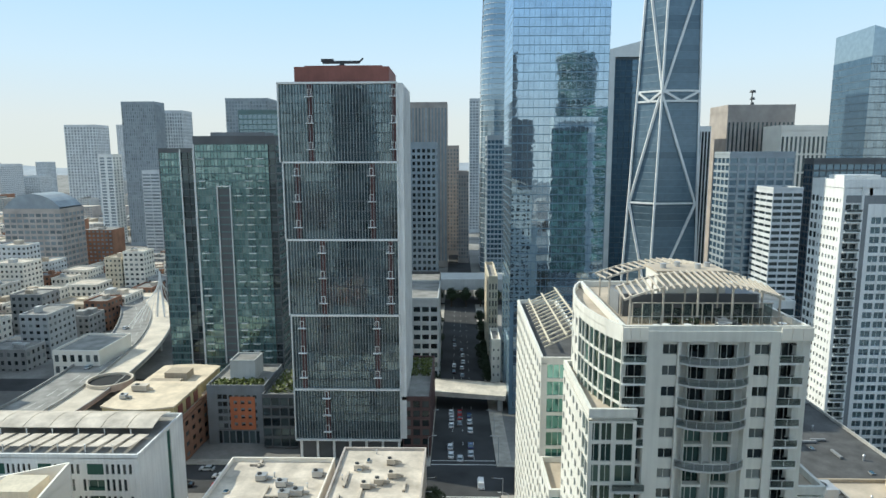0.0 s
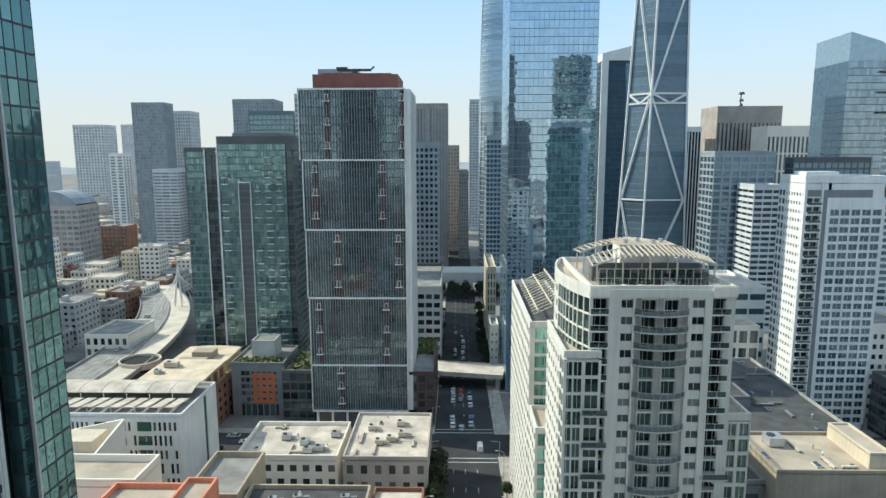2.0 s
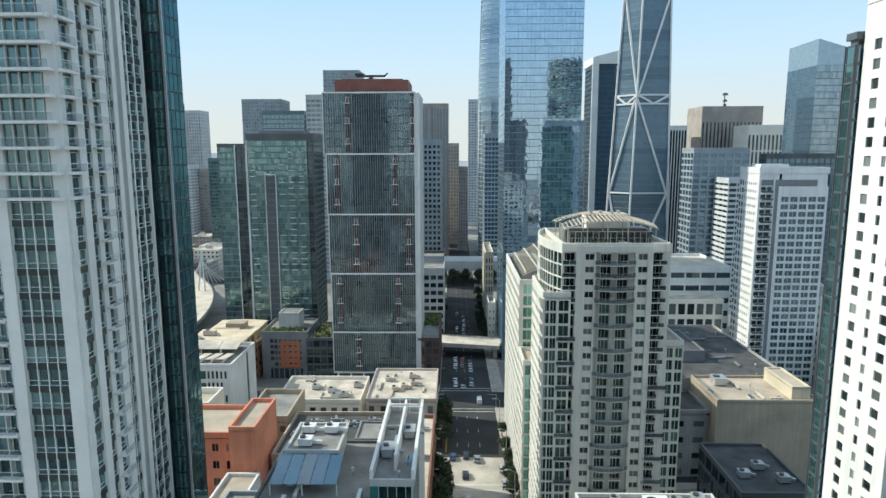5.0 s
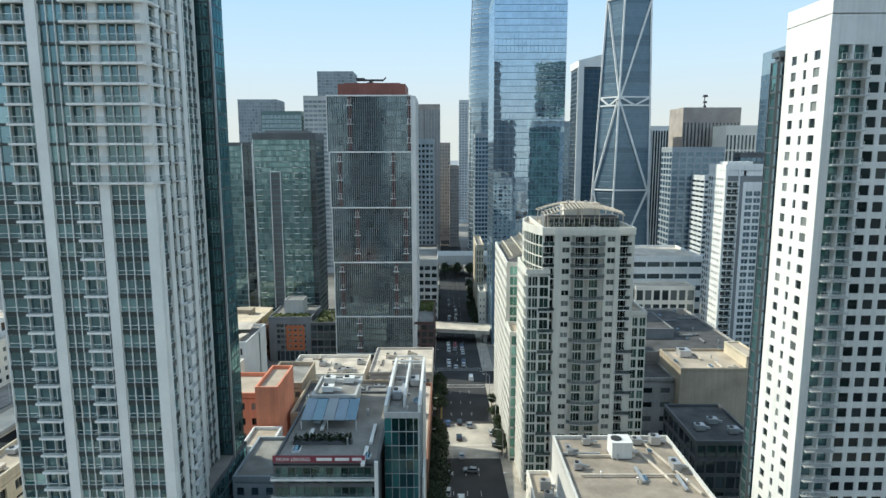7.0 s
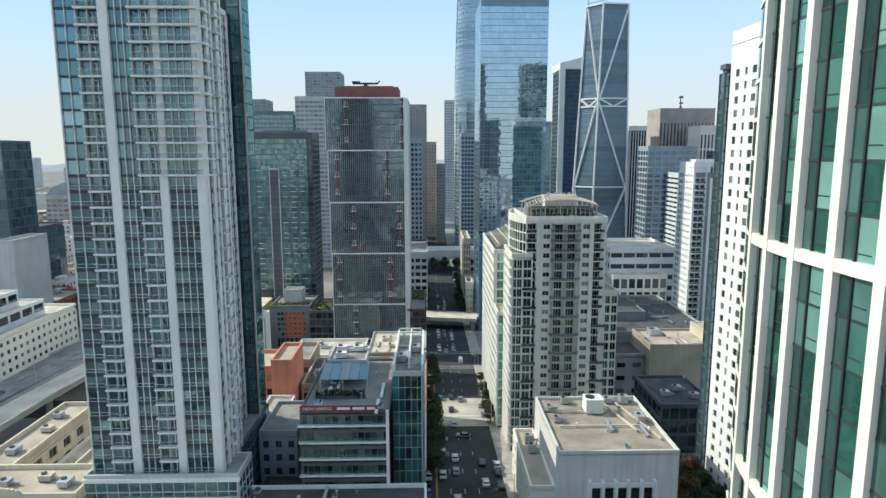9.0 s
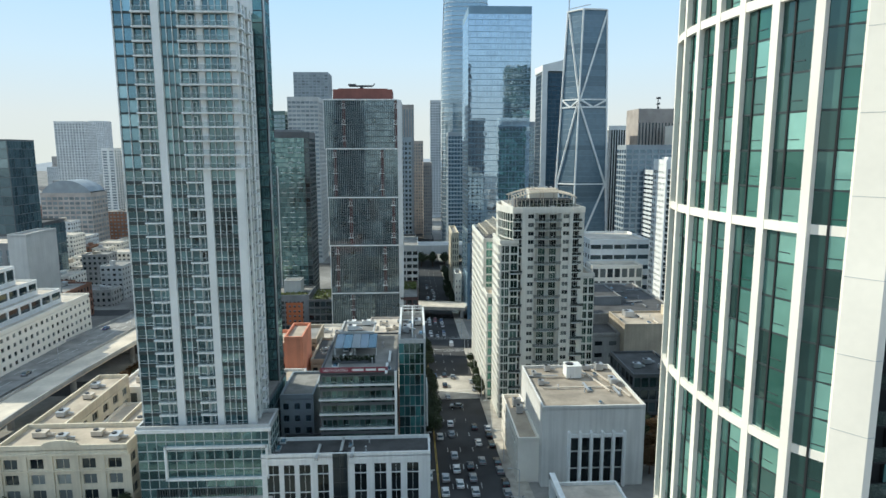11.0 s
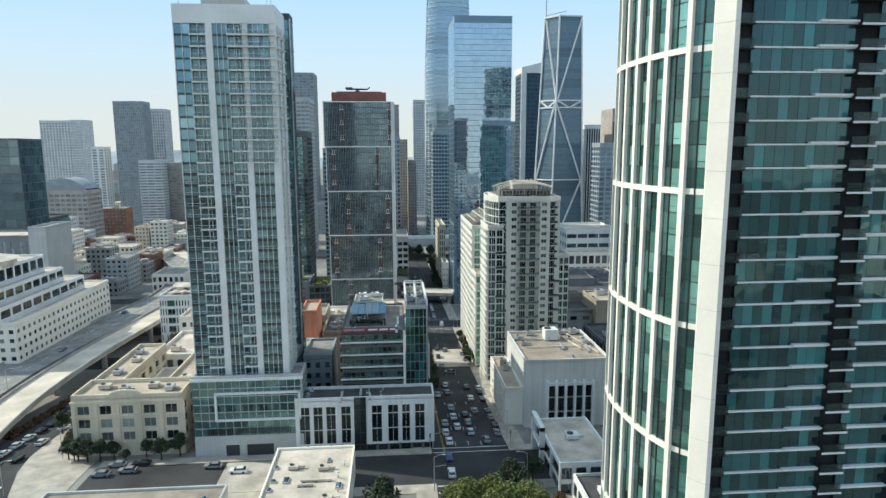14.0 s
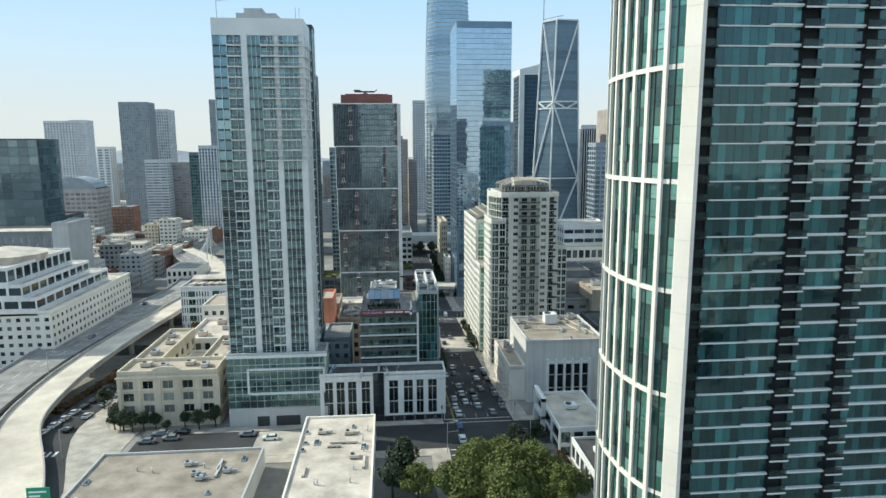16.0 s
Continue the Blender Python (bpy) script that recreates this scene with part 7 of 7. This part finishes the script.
ribbon(g, line2, (9.5, 7.5))
part("deck", g, ROOFGREY, er)
g = Geo()
ribbon(g, line2, (9.9, -9.5), 0.95, 1.5)
part("barrier", g, CONCRETE, er)
for i in range(4, len(line2) - 2, 9):
    g = Geo()
    p = line2[i]
    g.box(p.x - 6, p.x + 6, p.y - 1, p.y + 1, gz(p.y) - 1, p.z - 1.2)
    part("pier", g, CONCRETE, er)
g = Geo()
for off in (-2.2, 1.6):
    for i in range(0, len(line2) - 1, 2):
        ribbon(g, [line2[i], line2[i + 1]], (off + .1, -off + .1), 0.03, .02)
part("lane_line", g, PAINTLINE, er, kind="stuff")
g = Geo()
strip(g, -131, -97.5, -110, 10, 0.03)
strip(g, -131, -112, 10, 60, 0.03)
strip(g, -128, -116, 60, 200, 0.03)
tagged(part("side_road", g, ASPHALT, None), "dark side street below the ramp", "road", kind="structure")
g = Geo()
edge = ((-46, -99.5), (-30, -100.5), (-23, -102), (-17, -104.5), (-6, -109.5), (6, -114), (16, -116.5), (28, -117.5), (45, -117.5), (70, -114), (95, -110))
for (ya, xa), (yb, xb) in zip(edge, edge[1:]):
    xr = -97 if ya < 8 else -104.4
    za, zb = gz(ya) + .15, gz(yb) + .15
    g.add([(xa, ya, za), (xr, ya, za), (xr, yb, zb), (xb, yb, zb), (xa, ya, za - .4), (xb, yb, zb - .4)], [(0, 1, 2, 3), (0, 3, 5, 4)])
tagged(part("side_pavement", g, PAVING, None), "pale paved corner beside the side street", "pavement", kind="structure")
g = Geo()
for i in range(9):
    strip(g, -128 + i * 1.7, -127.2 + i * 1.7, -4, -1, 0.04)
tagged(part("zebra_crossing", g, PAINTLINE, None), "white zebra crossing on the side street", "road marking", kind="structure")

vg = thing("verge_planting", -113, 60, 7, "brown-green shrubs on the verge below the ramp", "shrubs", kind="stuff")
g = Geo()
RV = random.Random(77)
for k in range(5200):
    y = RV.uniform(30, 190)
    p = Vector((RV.uniform(-132, -129) if k % 3 else RV.uniform(-115.5, -110), y, gz(y) + RV.uniform(.1, 1.3)))
    a = Vector((RV.gauss(0, 1), RV.gauss(0, 1), RV.gauss(0, .6))).normalized() * .55
    e = a.cross(Vector((RV.gauss(0, 1), RV.gauss(0, 1), 1))).normalized() * .4
    g.add([p - a, p - e, p + a, p + e], [(0, 1, 2, 3)])
part("foliage", g, LEAFRUST, vg, kind="stuff")

cm = thing("cable_mast", -168, 345, 5, "white raked mast with a fan of cables over the far ramp", "mast")
g = Geo()
for q in (-3.5, 3.5):
    g.beam((-168 + q * .6, 345, 4), (-168, 347, 31), .7)
part("mast", g, WHITE, cm)
for k in range(-6, 7):
    if k:
        g = Geo()
        g.beam((-168, 347, 30.5 - abs(k) * 1.2), (-168 - k * .8, 345 - k * 4.5, 6.5), .2)
        part("cable", g, WHITE, cm)

# the sunlit bridge over the street
bg = thing("street_bridge", 4, 245, -5, "pale concrete bus bridge over the street", "bridge")
g = Geo()
ribbon(g, [(-70, 262, 2), (-40, 254, 2), (-9, 248, 2), (20, 243, 2)], (7, 7), 0, 1.3)
part("deck", g, ROOFWHITE, bg, "sunlit pale deck")
for hh in ((7.3, -7), (-7, 7.3)):
    g = Geo()
    ribbon(g, [(-70, 262, 2), (-40, 254, 2), (-9, 248, 2), (20, 243, 2)], hh, 0.35, 1.9)
    part("parapet", g, ROOFWHITE, bg)
for x, y in ((-11, 248), (17, 243)):
    g = Geo()
    g.box(x - 1, x + 1, y - 5, y + 5, -7, .8)
    part("abutment", g, CONCRETE, bg)

# ---- trees ----
def tree(name, label, h, r, leaf, n=1100, seed=1, size=0.55):
    """Tapered trunk, limbs to each bough, a crown of small leaf sprays in uneven clumps."""
    R = random.Random(seed)
    o = thing(name, 0, 0, 0, label, "tree", "street trees")
    g = Geo()
    g.cyl(0, 0, -.3, h * .45, h * .032 + .08, 8, 0, h * .016 + .05)
    cl = []
    for k in range(24 if r > 6 else 12):
        a, u = R.uniform(0, 6.28), R.uniform(.15, .85)
        cl.append((Vector((r * u * math.cos(a), r * u * math.sin(a), h * R.uniform(.46, .9 - .22 * u))), r * (R.uniform(.2, .36) if r > 6 else R.uniform(.3, .5))))
    cl.append((Vector((0, 0, h * .82)), r * .5))
    for c, q in cl:
        g.beam((0, 0, h * R.uniform(.3, .45)), c, h * .012 + .04)
    part("trunk", g, BARK, o)
    g = Geo()
    for k in range(n):
        c, q = R.choice(cl)
        v = Vector((R.gauss(0, 1), R.gauss(0, 1), R.gauss(0, 1) * .8)).normalized()
        p = c + v * q * R.uniform(.55, 1.08) ** .7
        a = Vector((R.gauss(0, 1), R.gauss(0, 1), R.gauss(0, .6))).normalized() * size * R.uniform(.6, 1.2)
        e = a.cross(v + Vector((.1, .2, .3))).normalized() * size * R.uniform(.4, .8)
        g.add([p - a, p - e * .8, p + a, p + e + v * .15], [(0, 1, 2, 3)])
    part("crown", g, leaf, o)
    return o


TREES = [tree("street_tree", "leafy green street tree on the pavement", 9, 3.4, LEAFDARK, 2200, 3, .34), tree("broad_tree", "broad sunlit green tree by the street", 11, 6.4, LEAF, 11000, 5, .34), tree("rusty_tree", "tree with rusty green leaves", 10, 5.0, LEAFRUST, 4500, 8, .36)]
spots = [(1, -4, -30, 1.05, 0), (1, 4, -33, 1.1, 2), (1, 10, -31, 1.0, 4), (1, -8, -38, 1.0, 1), (1, 1, -42, 1.1, 3), (1, 14, -40, .9, 5), (2, 17, -28, .7, 1), (0, 9, -14, .95, 1), (0, 15, -10, .8, 3), (1, 3, -24, .85, 2),
         (0, -21, -26, 1.3, 0), (1, -18, -33, .75, 2), (0, -24, -33, 1.0, 4)]
for y in (57, 61, 65, 69, 73, 77, 81, 85, 89, 93, 97, 101, 131, 139, 147, 155):
    spots.append((0, -6.6, y, R3.uniform(1.0, 1.3), R3.uniform(0, 6)))
for y in (98, 102, 106, 111, 118, 126, 140):
    spots.append((0, 13.2, y, R3.uniform(.5, .75), R3.uniform(0, 6)))
for y in (262, 270, 282, 292, 300, 312, 324, 345, 370):
    spots.append((0, -11, y, R3.uniform(.8, 1.2), R3.uniform(0, 6)))
    spots.append((0, 13.6, y + 4, R3.uniform(.8, 1.2), R3.uniform(0, 6)))
for x in (-14, -4, 6, 16, 26):
    spots.append((0, x, 424, 1.5, x))
for x, y, s in ((-117, 34, .8), (-114, 44, .9), (-112, 55, .8), (-110, 68, .9), (-112, 82, .9), (-113, 95, 1.0), (-108, 22, .55), (-103, 12, .5)):
    spots.append((0, x, y, s, x))
for y in range(58, 190, 9):
    spots.append((0 if y % 2 else 2, -122 + R3.uniform(-2, 6), y, R3.uniform(.6, .95), y))
for x, y in ((-105, 13), (-106.5, 18), (-107.5, 24), (-102, 11), (-99, 11.8), (-96, 10.8), (-93, 11.6), (-89, 11), (-85, 12), (-80, 11), (-76, 11.5)):
    spots.append((0, x, y + 1.2 * math.sin(x * 7), .38 + .36 * abs(math.sin(x * 3)), x))
for k in range(12):
    spots.append((0 if k % 3 else 2, 50 + (k * 5.3) % 11, 30 + k * 3.4, R3.uniform(.6, .95), k))
used = set()
for k, x, y, s, a in spots:
    m = Matrix.Translation((x, y, gz(y) + .1)) @ Matrix.Rotation(a, 4, "Z") @ Matrix.Scale(s, 4)
    if k not in used:
        used.add(k)
        TREES[k].matrix_basis = m
        bpy.context.view_layer.update()
        continue
    o = TREES[k].copy()
    scene.collection.objects.link(o)
    o.matrix_basis = m
    for ch in TREES[k].children:
        c2 = ch.copy()
        scene.collection.objects.link(c2)
        c2.parent = o
# planted roofs
for x0, x1, y0, y1, z in ((-64, -55, 203, 224, 16.1), (-17, -9.5, 215, 233, 18.1), (-84, -67, 205, 211, 17.6)):
    o = thing("roof_planting", (x0 + x1) / 2, (y0 + y1) / 2, z, "green shrubs planted on the terrace roof", "shrubs")
    g = Geo()
    for k in range(420):
        p = Vector((R3.uniform(x0, x1), R3.uniform(y0, y1), z + R3.uniform(.0, .9)))
        a = Vector((R3.gauss(0, 1), R3.gauss(0, 1), R3.gauss(0, .7))).normalized() * .6
        e = a.cross(Vector((R3.gauss(0, 1), R3.gauss(0, 1), 1))).normalized() * .45
        g.add([p - a, p - e, p + a, p + e], [(0, 1, 2, 3)])
    part("foliage", g, LEAF, o, kind="stuff")

# ---- cars ----
CARPAINT = {c: surf(c + "_car_paint", v, 0.25, var=0.03, spec=0.7) for c, v in (("white", (.75, .75, .74)), ("black", (.02, .02, .022)), ("grey", (.25, .26, .27)), ("silver", (.5, .51, .52)), ("blue", (.05, .09, .2)), ("red", (.35, .03, .03)))}


def car(colour, van=0):
    """Body with sloped cabin, window band, four wheels, lamps."""
    o = thing("van" if van else "car", 0, 0, 0, colour + (" delivery van" if van else " car") + " on the asphalt street", "van" if van else "car", "cars in the street")
    L, W = (5.6, 2.0) if van else (4.6, 1.82)
    g = Geo()
    prof = [(-L / 2, .35), (L / 2, .35), (L / 2, .8), (L / 2 - .25, .95), (-L / 2 + .1, 1.0), (-L / 2, .8)]
    n = len(prof)
    g.add([(-W / 2, y, z) for y, z in prof] + [(W / 2, y, z) for y, z in prof], [tuple(range(n)), tuple(range(2 * n - 1, n - 1, -1))] + [(i, n + i, n + (i + 1) % n, (i + 1) % n) for i in range(n)])
    top = 2.3 if van else 1.48
    a0, a1, b0, b1 = (-L / 2 + .1, 1.6, -L / 2 + .2, 1.0) if van else (-2.0, 1.1, -1.35, .35)
    w = W / 2 - .22
    g.box(-w, w, b0, b1, top - .06, top)
    body = part("body", g, CARPAINT[colour], o)
    g = Geo()
    g.add([(-W / 2 + .06, a0, .95), (W / 2 - .06, a0, .95), (W / 2 - .06, a1, .95), (-W / 2 + .06, a1, .95), (-w, b0, top - .06), (w, b0, top - .06), (w, b1, top - .06), (-w, b1, top - .06)],
          [(0, 1, 5, 4), (1, 2, 6, 5), (2, 3, 7, 6), (3, 0, 4, 7), (3, 2, 1, 0), (4, 5, 6, 7)])
    part("cabin_glass" if not van else "cargo_box", g, G_RED if not van else CARPAINT[colour], o)
    for sx in (-1, 1):
        for y in (-L * .3, L * .31):
            g = Geo()
            k = 12
            ring = [(y + .33 * math.cos(6.2832 * i / k), .33 + .33 * math.sin(6.2832 * i / k)) for i in range(k)]
            xa, xb = sx * (W / 2 - .2), sx * (W / 2 + .02)
            g.add([(xa, p, q) for p, q in ring] + [(xb, p, q) for p, q in ring], [tuple(range(k)), tuple(range(2 * k - 1, k - 1, -1))] + [(i, k + i, k + (i + 1) % k, (i + 1) % k) for i in range(k)])
            part("wheel", g, RUBBER, o)
    for sx in (-.6, .6):
        g = Geo()
        g.box(sx - .2, sx + .2, -L / 2 - .02, -L / 2 + .05, .62, .78)
        part("tail_lamp", g, SIGNRED, body, "red tail lamp")
    return o


kinds = [("white", 0), ("black", 0), ("grey", 0), ("silver", 0), ("white", 1), ("blue", 0), ("red", 0)]
CARS = [car(c, v) for c, v in kinds]
R5 = random.Random(12)
slots = []
for x, ys in ((-3.4, np.arange(14, 76, 7.5)), (0.2, np.arange(16, 76, 9.0)), (3.8, np.arange(12, 76, 8.5)), (7.4, np.arange(14, 78, 13.0)), (11.4, np.arange(20, 76, 6.4)),
              (-7.3, np.arange(30, 74, 6.6)), (-3.0, np.arange(84, 130, 13)), (0.8, np.arange(82, 150, 14)), (4.5, np.arange(100, 160, 22)), (11.4, np.arange(98, 160, 8.0)), (-7.3, np.arange(98, 160, 8)),
              (-2.2, np.arange(188, 236, 6.8)), (1.2, np.arange(186, 240, 6.2)), (4.6, np.arange(189, 234, 7.0)), (-1.5, np.arange(276, 340, 9)), (2.6, np.arange(280, 360, 10)), (-9.5, np.arange(-46, -14, 6.3)), (-4.5, np.arange(-12, 10, 7.5))):
    for y in ys:
        if R5.random() < .55:
            slots.append((x + R5.uniform(-.3, .3), y + R5.uniform(-1, 1), 0 if x > -7 else math.pi * (x > -9), None))
for y in (84, 86.5):
    slots.append((-4.0 + (y - 84) * 3, y, 1.4, None))
for k in range(12):
    slots.append((-124.5 + k * .1, 12 + k * 6.0, 0, None))
    if k % 2:
        slots.append((-118.6, 8 + k * 6, 0, None))
for i in (14, 30, 40, 52, 60):
    p = line2[min(i, len(line2) - 1)]
    slots.append((p.x + R5.uniform(-5, 4), p.y, 0.1, p.z))
for x, y in ((-66, 181), (-72, 178), (-78, 183), (-65, 4), (-58, 1), (-86, 3.5), (-92, 2), (-90, 7.2), (-84, 7.4), (28, 2), (40, 0), (-70, 172), (-80, 172)):
    slots.append((x, y, math.pi / 2, None))
seen = set()
for x, y, a, z in slots:
    k = R5.choices(range(7), (8, 5, 4, 5, 1, 1, 1))[0]
    s = 0.0
    if z is None:
        z = gz(y) + .05
        s = math.atan2(gz(y + 2) - gz(y - 2), 4) * math.cos(a)
    m = Matrix.Translation((x, y, z)) @ Matrix.Rotation(a, 4, "Z") @ Matrix.Rotation(s * (1 if abs(math.cos(a)) > .5 else 0), 4, "X")
    if k not in seen:
        seen.add(k)
        CARS[k].matrix_basis = m
    else:
        copy_thing(CARS[k], m)
for k in range(7):
    if k not in seen:
        CARS[k].matrix_basis = Matrix.Translation((7, 150 + k * 6, gz(150 + k * 6) + .05))

# ---- street lamps, traffic lights, signs ----
def lamp():
    o = thing("street_lamp", 0, 0, 0, "slender grey steel street lamp with a curved arm", "street lamp", "street lamps")
    g = Geo()
    g.cyl(0, 0, -.1, 8.5, .11, 8, 0, .07)
    part("pole", g, METAL, o)
    g = Geo()
    g.beam((0, 0, 8.4), (1.2, 0, 9.0), .09)
    g.beam((1.2, 0, 9.0), (2.2, 0, 9.05), .09)
    arm = part("arm", g, METAL, o)
    g = Geo()
    g.box(1.9, 2.7, -.15, .15, 8.93, 9.08)
    part("lamp_head", g, GREYPANEL, arm, "pale lamp head")
    return o


lp = lamp()
first = True
for y in (-12, 15, 40, 66, 96, 124, 152, 190, 214):
    for x, a in ((-9.2, 0), (13.2, math.pi)):
        m = Matrix.Translation((x, y, gz(y) + .18)) @ Matrix.Rotation(a, 4, "Z")
        if first:
            lp.matrix_basis, first = m, False
        else:
            copy_thing(lp, m)
for x, y in ((-110.5, -6), (-107, 14), (-109, 36), (-147, 60), (-147, 118), (-142, 170)):
    copy_thing(lp, Matrix.Translation((x, y, gz(y) + .1 if x > -140 else 11.8)))


def signal():
    o = thing("traffic_light", 0, 0, 0, "traffic light on a grey pole at the crossing", "traffic light", "traffic lights")
    g = Geo()
    g.cyl(0, 0, -.1, 5.2, .08, 8)
    g.beam((0, 0, 5.0), (3.2, 0, 5.3), .1)
    pole = part("pole", g, METAL, o)
    for x in (0, 3.0):
        g = Geo()
        g.box(x - .18, x + .18, -.35, -.1, 4.2 if x < 1 else 4.8, 5.2 if x < 1 else 5.8)
        part("signal_head", g, DARKMETAL, pole, "dark signal head")
    return o


sg = signal()
sg.matrix_basis = Matrix.Translation((-9, 8.2, gz(8) + .18))
for x, y, a in ((13, 8.2, math.pi), (-9, -10, 0), (13, -10, math.pi), (-9, 168, 0), (13, 168, math.pi), (13, 93, math.pi), (-9, 93, 0)):
    copy_thing(sg, Matrix.Translation((x, y, gz(y) + .18)) @ Matrix.Rotation(a, 4, "Z"))
gs = thing("highway_sign", -103, -31, 13.5, "green highway sign on two grey posts", "road sign")
g = Geo()
g.box(-105.5, -100.5, -31.2, -31, 14.6, 17.6)
part("panel", g, SIGNGREEN, gs)
g = Geo()
for x in (-105, -101):
    g.cyl(x, -30.8, 11, 17.4, .12, 8)
part("post", g, METAL, gs)
g = Geo()
g.box(-105, -101.2, -31.26, -31.2, 16.4, 16.8)
g.box(-105, -102.6, -31.26, -31.2, 15.4, 15.8)
part("lettering", g, WHITE, gs)

# ---- the city goes on behind the start of the flight ----
for k in range(20):
    x, y = R3.uniform(-260, 300), -R3.uniform(230, 560)
    w, h = R3.uniform(18, 34), R3.choice((10, 12, 14, 18, 24, 38))
    wall, roof = R3.choice(STYLES)
    b = Building("hill_building", LABELS[wall.name] + " building on the hill behind", x - w, x, y, y + w, 11, 11 + h, wall, roof, 0.8, group="hill buildings")
    b.face("N", max(3, round(w / 3.4)), max(2, round(h / 3.4)), pier=1.7, band=1.8, glass=G_CLEAR)
    b.done(0)
for k in range(24):
    x, y = R3.uniform(-40, 130), -R3.uniform(190, 240)
    o = TREES[2 * (k % 2)].copy()
    scene.collection.objects.link(o)
    o.matrix_basis = Matrix.Translation((x, y, 12)) @ Matrix.Rotation(k, 4, "Z") @ Matrix.Scale(R3.uniform(.9, 1.4), 4)
    for ch in TREES[2 * (k % 2)].children:
        c2 = ch.copy()
        scene.collection.objects.link(c2)
        c2.parent = o

# two round banded towers to the south-east
for cx, cy, r, top, gm in ((100, -78, 16, 176, G_DIM), (112, -44, 12, 132, G_TEAL)):
    o = thing("round_tower", cx, cy, 11, "round apartment tower with pale banded balconies", "skyscraper", "round towers")
    z = 11.0
    ga, gb = Geo(), Geo()
    while z < top:
        ga.cyl(cx, cy, z, z + 2.5, r, 20)
        gb.cyl(cx, cy, z + 2.5, z + 3.2, r + .7, 20)
        z += 3.2
    part("glass_storeys", ga, gm, o, kind="stuff")
    part("balcony_bands", gb, WHITE if gm is G_TWIN else GREYPANEL, o, kind="stuff")
